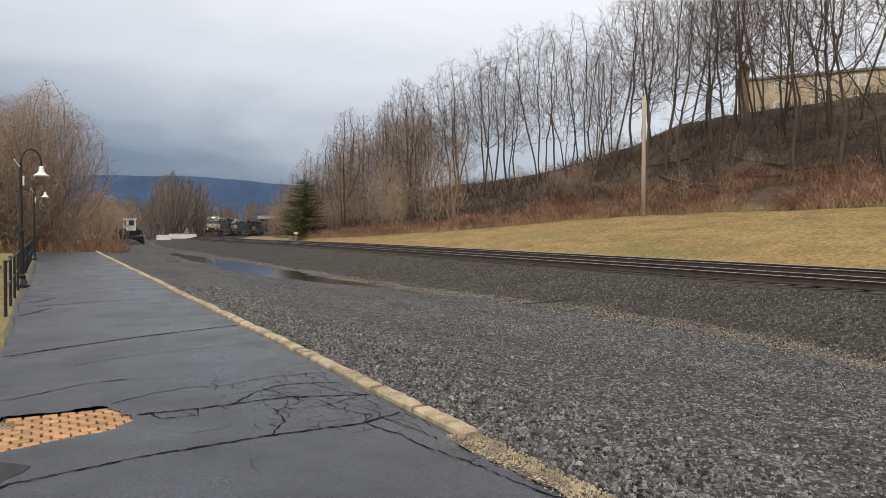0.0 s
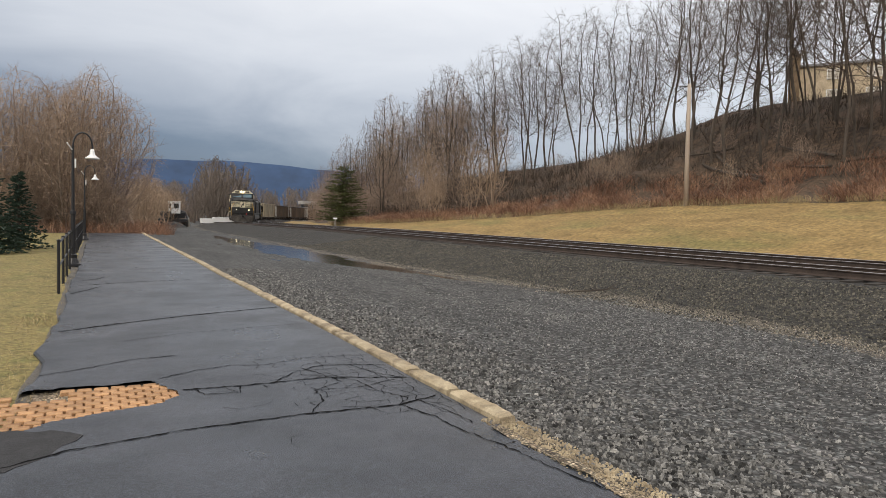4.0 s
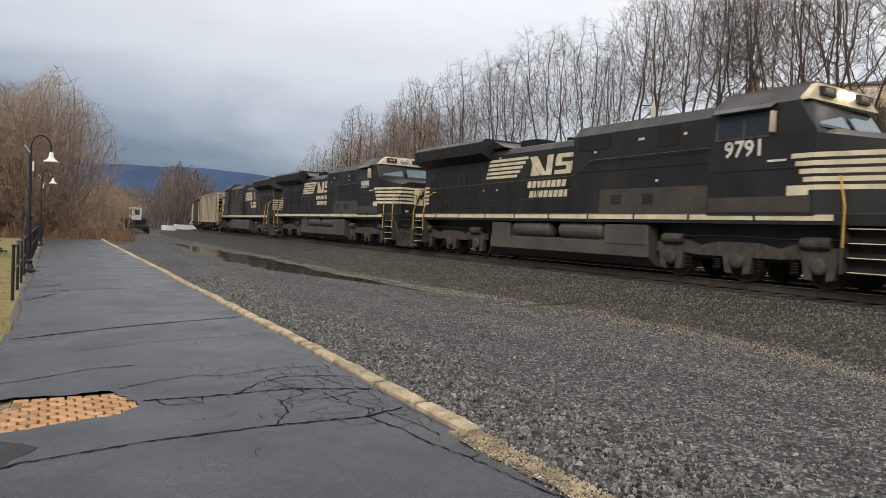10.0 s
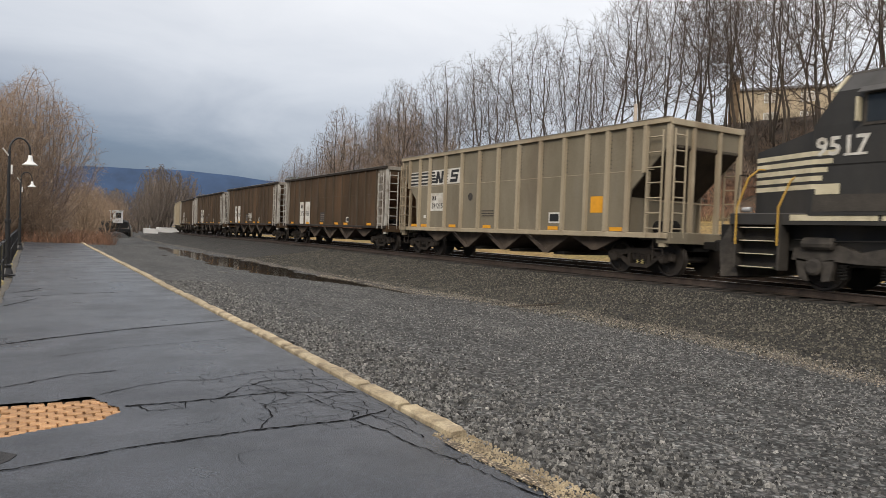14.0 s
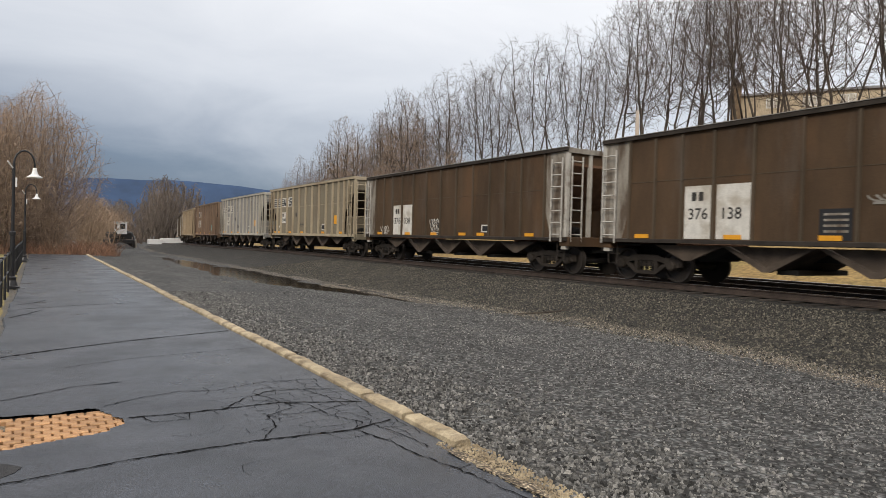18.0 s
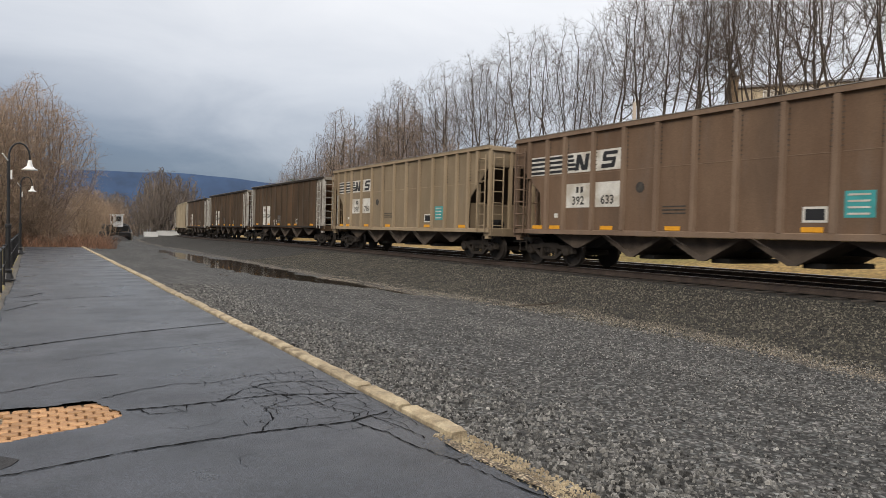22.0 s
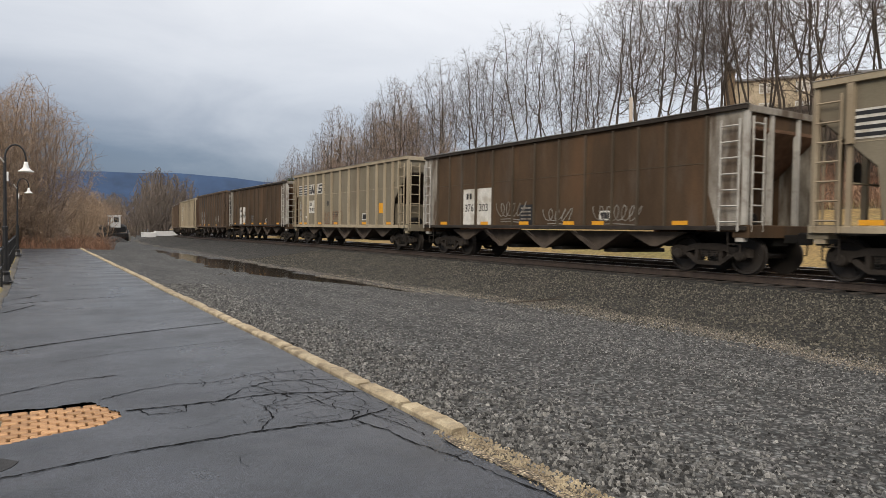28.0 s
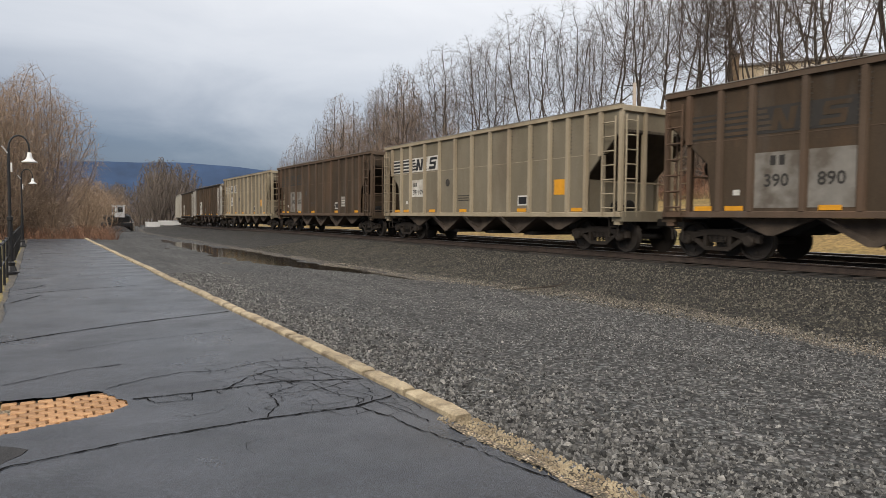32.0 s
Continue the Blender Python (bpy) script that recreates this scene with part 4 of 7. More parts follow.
def freight_truck(car, y):
    """A two-axle truck with cast side frames, springs and a bolster."""
    truck = part("truck", Shape().prism(0, -1.05, 1.05, [(-0.22, 0.42), (0.22, 0.42), (0.28, 0.60), (0.16, 0.74), (-0.16, 0.74), (-0.28, 0.60)]), MAT["car_truck"], car, "dusty two-axle truck", at=pose(0, y, 0))
    for d in (-1, 1):
        x0, x1 = sorted((d * 0.93, d * 1.08))
        fr = Shape()
        top = [(-1.16, 0.42), (-1.16, 0.60), (-0.98, 0.68), (-0.62, 0.66), (-0.38, 0.74), (0.38, 0.74), (0.62, 0.66), (0.98, 0.68), (1.16, 0.60), (1.16, 0.42), (0.72, 0.42), (0.62, 0.52), (0.36, 0.58), (-0.36, 0.58), (-0.62, 0.52), (-0.72, 0.42)]
        fr.prism(0, x0, x1, top)
        fr.prism(0, x0, x1, [(-0.70, 0.44), (-0.34, 0.20), (0.34, 0.20), (0.70, 0.44), (0.60, 0.50), (0.30, 0.30), (-0.30, 0.30), (-0.60, 0.50)])
        for e in (-1, 1):
            fr.prism(0, x0, x1, [(e * 0.30, 0.24), (e * 0.40, 0.26), (e * 0.40, 0.64), (e * 0.30, 0.66)])
            fr.turned(0, (d * 1.08, e * 0.89, 0.46), [(-0.06, 0.15), (0.06, 0.14), (0.09, 0.10)] if d > 0 else [(-0.09, 0.10), (-0.06, 0.14), (0.06, 0.15)], 10)
        part("side_frame", fr, MAT["car_truck"], truck)
        sp = Shape()
        for k in (-0.17, 0.0, 0.17):
            pts = [(d * 1.02 + 0.05 * math.cos(q * 1.6), k + 0.06 * math.sin(q * 1.6), 0.31 + 0.27 * q / 18) for q in range(19)]
            sp.tube(pts, 0.016, 4)
        part("spring_set", sp, MAT["dark_steel"], truck)
    for e in (-0.89, 0.89):
        w = wheelset(truck, e, 0.46)
        w["along"] = y + e
    return truck


def coupler(car, y, d):
    s = Shape().box(-0.09, 0.09, *sorted((y, y + d * 0.52)), 0.78, 0.98, 0.02)
    s.box(-0.15, 0.17, *sorted((y + d * 0.36, y + d * 0.60)), 0.74, 1.04, 0.04)
    part("coupler", s, MAT["dark_steel"], car)


def ladder_shape(axis, a, b, at, z0, z1, rungs, r=0.018):
    """A grab-iron ladder: two stiles and round rungs, spread along axis 0 or 1 from a to b."""
    s = Shape()

    def p(u, z):
        return (u, at, z) if axis == 0 else (at, u, z)
    for u in (a, b):
        s.tube([p(u, z0), p(u, z1)], r * 1.3, 5)
    for k in range(rungs):
        z = z0 + (z1 - z0) * (k + 0.6) / rungs
        s.tube([p(a, z), p(b, z)], r, 5)
    return s


RIB_AT = {"rib": (6.65, 5.75, 4.92, 3.68, 2.48, 1.30, 0.12, -1.05, -2.20, -3.35, -4.35, -5.20, -6.00, -6.60),
          "slab": (6.36, 5.47, 4.60, 3.65, 2.58, 1.42, 0.26, -0.92, -2.10, -3.20, -4.14, -5.07, -6.30)}
HALF = 7.35


def hopper_car(style, paint, label):
    """An open coal hopper. style: 'rib' has broad pale ribs and open ends, 'slab' thin ribs and pale closed ends."""
    body, rib_mat = PAINT[paint]
    ribbed = style == "rib"
    worn = paint == "rusty" and ribbed
    plate_mat, ink = (MAT["old_plate"], MAT["old_black"]) if worn else (MAT["white"], MAT["mw_black"])
    H = 4.17 if ribbed else 3.97
    car = thing("hopper_car", label, "freight car", group="coal hopper cars of the train")
    end_mat = rib_mat if ribbed else MAT["old_white"]
    for d in (-1, 1):
        if ribbed:
            out = [(-HALF, H - 0.05), (-HALF, 3.48), (-6.12, 2.35), (-5.98, 1.15), (5.98, 1.15), (6.12, 2.35), (HALF, 3.48), (HALF, H - 0.05)]
        else:
            out = [(-6.36, H - 0.05), (-6.36, 1.15), (6.36, 1.15), (6.36, H - 0.05)]
        part("side_sheet", Shape().prism(0, *sorted((d * 1.47, d * 1.50)), out), body, car)
        part("top_chord", Shape().box(*sorted((d * 1.42, d * 1.59)), -HALF - 0.06, HALF + 0.06, H - (0.10 if ribbed else 0.075), H + 0.03, 0.012), rib_mat if ribbed else MAT["car_truck"], car)
        # pale strip along the chord's upper edge
        part("chord_lip", Shape().box(*sorted((d * 1.44, d * 1.605)), -HALF - 0.06, HALF + 0.06, H + 0.031, H + 0.046), MAT["pale_edge"], car, "pale lip along the top chord")
        part("side_sill", Shape().box(*sorted((d * 1.40, d * 1.575)), -HALF - 0.08, HALF + 0.08, 1.03 if ribbed else 1.07, 1.17, 0.015), rib_mat if ribbed else MAT["car_truck"], car)
        w, deep = (0.085, 0.085) if ribbed else (0.04, 0.06)
        for y in RIB_AT[style]:
            low = 1.17
            if ribbed and abs(y) > 6.1:
                low = 2.35 + (abs(y) - 6.12) / (HALF - 6.12) * 1.13
            part("rib", Shape().prism(2, low, H - 0.11, [(d * 1.50, y - w), (d * (1.50 + deep), y - w * 0.7), (d * (1.50 + deep), y + w * 0.7), (d * 1.50, y + w)]), rib_mat, car)
        if ribbed:
            part("seam", Shape().box(*sorted((d * 1.50, d * 1.506)), -6.9, 6.9, 2.86, 2.875), rib_mat, car)
            for y in RIB_AT[style][1:-1]:
                bolts = Shape()
                for q in range(9):
                    for e in (-1, 1):
                        bolts.box(*sorted((d * 1.50, d * 1.518)), y + e * 0.115 - 0.016, y + e * 0.115 + 0.016, H - 0.28 - q * 0.115, H - 0.25 - q * 0.115)
                tagged(part("bolt_row", bolts, MAT["truck"], car), kind="stuff")
        else:
            part("seam", Shape().box(*sorted((d * 1.50, d * 1.508)), -6.30, 6.30, 2.705, 2.72), rib_mat, car)
            for e in (-1, 1):
                part("corner_gusset", Shape().prism(0, *sorted((d * 1.496, d * 1.504)), [(e * 6.36, 1.18), (e * 6.36, 2.0), (e * 6.62, 1.18)]), body, car)
                part("end_panel", Shape().box(*sorted((d * 1.46, d * 1.495)), *sorted((e * 6.36, e * HALF)), 1.15, H - 0.05), MAT["old_white"], car, "grimy white end panel")
    for e in (-1, 1):
        sl = Shape().prism(0, -1.47, 1.47, [(e * HALF, 3.52), (e * HALF, 3.44), (e * 4.7, 1.0), (e * 4.66, 1.06)])
        part("slope_sheet", sl, MAT["slope"] if ribbed else MAT["rust"], car, "sloping end sheet")
        part("lower_bulkhead", Shape().box(-1.40, 1.40, *sorted((e * 5.98, e * 6.02)), 1.03, 2.15), body, car)
        part("end_sheet", Shape().box(-1.47, 1.47, *sorted((e * (HALF - 0.03), e * HALF)), 3.45, H - 0.05), body, car)
        part("end_chord", Shape().box(-1.5, 1.5, *sorted((e * (HALF - 0.06), e * (HALF + 0.08))), H - 0.14, H + 0.02, 0.015), end_mat, car)
        part("end_sill", Shape().box(-1.5, 1.5, *sorted((e * (HALF - 0.3), e * (HALF + 0.14))), 0.90, 1.20, 0.02), body, car)
        for x in (-1.47, -0.55, 0.55, 1.47):
            part("end_post", Shape().box(x - 0.055, x + 0.055, *sorted((e * (HALF - 0.06), e * (HALF + 0.06))), 1.20, H - 0.12), end_mat if ribbed else MAT["ladder_white"], car)
        if ribbed:
            for x in (-1.47, 1.47):
                part("side_post", Shape().box(x - 0.035, x + 0.035, *sorted((e * 6.62, e * 6.72)), 1.17, 2.82), end_mat, car)
            part("crawl_bar", Shape().tube([(-1.45, e * 6.67, 2.05), (1.45, e * 6.67, 2.05)], 0.022, 5), end_mat, car)
        part("end_ladder", ladder_shape(0, -1.40, -0.96, e * (HALF + 0.12), 1.04, H - 0.25, 7, 0.022), end_mat if ribbed else MAT["ladder_white"], car)
        for x in (-1.40, 1.40):
            part("stirrup_step", Shape().tube([(x, e * 6.86, 1.06), (x, e * 6.88, 0.46), (x, e * 7.20, 0.46), (x, e * 7.22, 1.06)], 0.020, 5).tube([(x, e * 6.87, 0.74), (x, e * 7.21, 0.74)], 0.016, 5), MAT["car_truck"], car)
            part("corner_casting", Shape().box(x - 0.09, x + 0.09, *sorted((e * 7.12, e * 7.34)), 0.80, 1.03, 0.02), MAT["ladder_white"] if not ribbed else end_mat, car)
        for x in (-1.64, 1.64):
            part("side_ladder", ladder_shape(1, *sorted((e * 6.78, e * 7.28)), x, 1.04, H - 0.30, 7, 0.022), end_mat if ribbed else MAT["ladder_white"], car)
        part("end_platform", Shape().box(-1.2, 1.2, *sorted((e * 6.2, e * 7.2)), 0.98, 1.03), MAT["dark_steel"], car)
        coupler(car, e * (HALF + 0.12), e)
    # discharge bays: three full ones, and a shallow one over each truck's inner end
    for y in (-2.35, 0.0, 2.35):
        bay = part("hopper_bay", Shape().prism(0, -1.20, 1.20, [(y - 1.10, 1.02), (y + 1.10, 1.02), (y + 0.22, 0.50), (y - 0.22, 0.50)]), MAT["bay_steel"], car)
        part("outlet_door", Shape().box(-1.05, 1.05, y - 0.62, y - 0.10, 0.40, 0.52, 0.02), MAT["dark_steel"], bay)
        for d in (-1, 1):
            part("bay_flange", Shape().prism(0, *sorted((d * 1.20, d * 1.30)), [(y - 1.16, 1.02), (y - 0.98, 1.02), (y, 0.56), (y + 0.98, 1.02), (y + 1.16, 1.02), (y + 0.10, 0.44), (y - 0.10, 0.44)]), MAT["bay_steel"], bay)
    for y in (-4.55, 4.55):
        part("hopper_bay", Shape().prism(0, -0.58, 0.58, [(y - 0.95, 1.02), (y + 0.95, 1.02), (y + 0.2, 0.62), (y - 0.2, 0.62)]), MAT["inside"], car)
        for d in (-1, 1):
            part("bay_flange", Shape().prism(0, *sorted((d * 1.20, d * 1.30)), [(y - 1.05, 1.02), (y + 1.05, 1.02), (y + 0.1, 0.62), (y - 0.1, 0.62)]), MAT["bay_steel"], car)
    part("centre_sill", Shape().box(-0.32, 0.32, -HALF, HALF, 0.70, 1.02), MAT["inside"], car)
    part("brake_reservoir", Shape().turned(1, (-0.75, -6.75, 1.32), [(-0.35, 0.16), (-0.3, 0.2), (0.3, 0.2), (0.35, 0.16)], 12), MAT["dark_steel"], car)
    part("brake_wheel", Shape().turned(1, (0.5, HALF + 0.16, 2.4), [(-0.02, 0.26), (0.02, 0.26)], 14), MAT["dark_steel"], car)
    for y in ((6.2, 5.35, 3.1, 0.75, -2.9, -5.6) if ribbed else (5.9, 3.1, 0.8, -1.4, -2.65, -5.55)):
        part("reflector", Shape().box(-1.515, -1.501, y - 0.24, y + 0.24, 1.19, 1.30), MAT["orange"], car)
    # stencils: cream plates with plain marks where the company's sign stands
    if ribbed:
        for y, w in ((6.22, 0.36), (5.34, 0.33)):
            plate = part("sign_plate", Shape().box(-1.507, -1.501, y - w, y + w, 2.92, 3.52), MAT["old_black"] if worn else MAT["white"], car)
            for q in range(4):
                part("stripe", Shape().box(-1.513, -1.507, y - w + 0.01, y + w - 0.01, 2.96 + q * 0.145, 3.04 + q * 0.145), body if worn else ink, plate)
        y = 4.30
        plate = part("sign_plate", Shape().box(-1.507, -1.501, y - 0.52, y + 0.52, 2.92, 3.52), MAT["old_black"] if worn else MAT["white"], car)
        for a, z in ((0.12, 3.0), (0.17, 3.13), (0.22, 3.26), (0.27, 3.39)):
            part("stripe", Shape().box(-1.513, -1.507, y + a, y + 0.50, z, z + 0.08), body if worn else ink, plate)
        for outline in ([(y + 0.18, 2.98), (y + 0.02, 2.98), (y - 0.06, 3.46), (y + 0.10, 3.46)], [(y + 0.10, 3.46), (y - 0.06, 3.46), (y - 0.28, 2.98), (y - 0.12, 2.98)], [(y - 0.20, 2.98), (y - 0.36, 2.98), (y - 0.44, 3.46), (y - 0.28, 3.46)]):
            part("mark", Shape().prism(0, -1.513, -1.507, outline), body if worn else ink, plate)
        y = 3.08
        plate = part("sign_plate", Shape().box(-1.507, -1.501, y - 0.52, y + 0.52, 2.92, 3.52), MAT["old_black"] if worn else MAT["white"], car)
        for outline in ([(y + 0.30, 2.98), (y - 0.22, 2.98), (y - 0.26, 3.10), (y + 0.28, 3.10)], [(y - 0.12, 3.10), (y - 0.26, 3.10), (y - 0.28, 3.26), (y - 0.14, 3.26)], [(y + 0.24, 3.18), (y - 0.28, 3.18), (y - 0.28, 3.28), (y + 0.22, 3.28)],
                        [(y + 0.24, 3.26), (y + 0.10, 3.26), (y + 0.08, 3.38), (y + 0.22, 3.38)], [(y + 0.22, 3.36), (y - 0.34, 3.36), (y - 0.36, 3.46), (y + 0.18, 3.46)]):
            part("mark", Shape().prism(0, -1.513, -1.507, outline), body if worn else ink, plate)
        low, high = (1.25, 2.50) if worn else (1.85, 2.58)
        part("number_plate", Shape().box(-1.507, -1.501, 3.78, 4.84, low, high), plate_mat, car)
        if paint in ("brown", "gold", "rusty"):
            part("number_plate", Shape().box(-1.507, -1.501, 2.6, 3.58, low, high), plate_mat, car)
        part("stencil_plate", Shape().box(-1.507, -1.501, -3.22, -2.68, 1.40, 1.74), MAT["white"], car)
        part("stencil_mark", Shape().box(-1.513, -1.507, -3.16, -2.74, 1.45, 1.69), ink, car)
        part("stencil_mark", Shape().turned(0, (-1.505, 1.88, 2.36), [(-0.006, 0.15), (0.0, 0.15)], 18), MAT["truck"], car)
        part("inspection_tag", Shape().box(-1.507, -1.501, 5.2, 5.38, 1.55, 1.68), MAT["white"], car)
        for q in range(3):
            part("stencil_line", Shape().box(-1.507, -1.501, 0.35, 1.1, 1.62 + q * 0.09, 1.655 + q * 0.09), MAT["truck"], car)
        if paint in ("tan", "pale"):
            part("yellow_stencil", Shape().box(-1.507, -1.501, -5.05, -4.55, 1.72, 2.2), MAT["orange"], car)
        else:
            plate = part("sign_plate", Shape().box(-1.507, -1.501, -4.15, -3.55, 1.5, 2.05), MAT["old_plate"] if worn else MAT["teal"], car)
            for q in range(4):
                part("stripe", Shape().box(-1.513, -1.507, -4.05, -3.62, 1.56 + q * 0.13, 1.6 + q * 0.13), MAT["white"], plate)
    else:
        part("number_plate", Shape().box(-1.507, -1.501, 3.72, 4.50, 1.19, 2.52), MAT["white"], car)
        part("number_plate", Shape().box(-1.507, -1.501, 2.64, 3.56, 1.19, 2.52), MAT["white"], car)
        plate = part("stencil_plate", Shape().box(-1.507, -1.501, 0.36, 1.04, 1.19, 1.86), MAT["mw_black"], car)
        for q in range(4):
            part("stencil_mark", Shape().box(-1.513, -1.507, 0.44, 0.94, 1.36 + q * 0.12, 1.41 + q * 0.12), MAT["old_white"], plate)
        plate = part("stencil_plate", Shape().box(-1.507, -1.501, -3.15, -2.7, 1.32, 1.6), MAT["white"], car)
        part("stencil_mark", Shape().box(-1.513, -1.507, -3.1, -2.78, 1.37, 1.55), MAT["mw_black"], plate)
    for y in (-6.1, 6.1):
        freight_truck(car, y)
    return car


def number_on(car, style, paint, number):
    black = MAT["old_black"]
    if style == "rib" and paint == "rusty":
        part("number", lettering(number[:3], 0.40, black, 0.006), None, car, at=on_near_side(-1.511, 4.31, 1.85))
        part("number", lettering(number[3:], 0.40, black, 0.006), None, car, at=on_near_side(-1.511, 3.09, 1.85))
        part("mark_bar", Shape().box(-1.512, -1.507, 4.33, 4.46, 2.20, 2.42).box(-1.512, -1.507, 4.12, 4.25, 2.20, 2.42), black, car)
    elif style == "rib" and paint in ("brown", "gold"):
        part("number", lettering(number[:3], 0.36, black, 0.006), None, car, at=on_near_side(-1.511, 4.31, 2.05))
        part("number", lettering(number[3:], 0.36, black, 0.006), None, car, at=on_near_side(-1.511, 3.09, 2.05))
        part("mark_bar", Shape().box(-1.512, -1.507, 4.29, 4.40, 2.30, 2.48).box(-1.512, -1.507, 4.10, 4.21, 2.30, 2.48), black, car)
    elif style == "rib":
        part("number", lettering(number, 0.29, black, 0.006), None, car, at=on_near_side(-1.511, 4.30, 2.04))
        part("mark_bar", Shape().box(-1.512, -1.507, 4.59, 4.70, 2.28, 2.46).box(-1.512, -1.507, 4.41, 4.52, 2.28, 2.46), black, car)
    else:
        part("number", lettering(number[:3], 0.40, black, 0.002), None, car, at=on_near_side(-1.511, 4.09, 1.80))
        part("number", lettering(number[3:], 0.40, black, 0.002), None, car, at=on_near_side(-1.511, 3.16, 1.80))
        part("mark_bar", Shape().box(-1.512, -1.507, 4.15, 4.28, 2.14, 2.36).box(-1.512, -1.507, 3.94, 4.07, 2.14, 2.36), black, car)


# ---- locomotives ----
def loft(s, a, b):
    """Two outlines of equal count joined to a closed body."""
    k = len(a)
    s.add(list(a) + list(b), [tuple(range(k - 1, -1, -1)), tuple(range(k, 2 * k))] + [(i, (i + 1) % k, k + (i + 1) % k, k + i) for i in range(k)])
    return s


NOSE_Y0, NOSE_Y1, NOSE_W0, NOSE_W1 = -8.15, -9.75, 1.53, 1.02


def nose_x(y):
    t = (y - NOSE_Y0) / (NOSE_Y1 - NOSE_Y0)
    return NOSE_W0 + (NOSE_W1 - NOSE_W0) * t


def loco_truck(loco, y):
    truck = part("truck", Shape().box(-0.95, 0.95, -1.9, 1.9, 0.55, 0.85, 0.04), MAT["truck"], loco, "dusty three-axle truck", at=pose(0, y, 0))
    for d in (-1, 1):
        x0, x1 = sorted((d * 1.02, d * 1.20))
        fr = Shape()
        out = [(-2.55, 0.66), (-2.50, 0.92), (-1.5, 1.00), (-1.1, 0.86), (-0.55, 0.98), (0.55, 0.98), (1.1, 0.86), (1.5, 1.00), (2.50, 0.92), (2.55, 0.66), (2.1, 0.62), (1.7, 0.66), (1.1, 0.62), (0.45, 0.62), (-0.45, 0.62), (-1.1, 0.62), (-1.7, 0.66), (-2.1, 0.62)]
        fr.prism(0, x0, x1, out)
        for e in (-2.03, 0.0, 2.03):
            fr.prism(0, x0, x1 + 0.0, [(e - 0.42, 0.70), (e - 0.34, 0.24), (e - 0.16, 0.20), (e - 0.16, 0.66)])
            fr.prism(0, x0, x1 + 0.0, [(e + 0.42, 0.70), (e + 0.34, 0.24), (e + 0.16, 0.20), (e + 0.16, 0.66)])
            fr.turned(0, (d * 1.2, e, 0.52), [(-0.10, 0.20), (0.05, 0.19), (0.09, 0.13)] if d > 0 else [(-0.09, 0.13), (-0.05, 0.19), (0.10, 0.20)], 12)
        part("side_frame", fr, MAT["truck"], truck)
        for e in (-1.45, -0.6, 0.6, 1.45):
            sp = Shape()
            pts = [(d * 1.16 + 0.09 * math.cos(q * 1.3), e + 0.09 * math.sin(q * 1.3), 0.30 + 0.30 * q / 22) for q in range(23)]
            sp.tube(pts, 0.02, 4)
            part("spring", sp, MAT["dark_steel"], truck)
        part("brake_cylinder", Shape().turned(1, (d * 1.22, -1.95, 1.02), [(-0.34, 0.10), (-0.30, 0.14), (0.30, 0.14), (0.34, 0.10)], 12), MAT["truck"], truck)
        part("brake_cylinder", Shape().turned(1, (d * 1.22, 1.95, 1.02), [(-0.34, 0.10), (-0.30, 0.14), (0.30, 0.14), (0.34, 0.10)], 12), MAT["truck"], truck)
        part("sand_pipe", Shape().tube([(d * 1.25, -2.45, 1.1), (d * 1.27, -1.4, 1.08), (d * 1.25, 0.0, 1.12), (d * 1.25, 2.4, 1.08)], 0.022, 5), MAT["dark_steel"], truck)
    for e in (-2.03, 0.0, 2.03):
        w = wheelset(truck, e, 0.52)
        w["along"] = y + e
    return truck


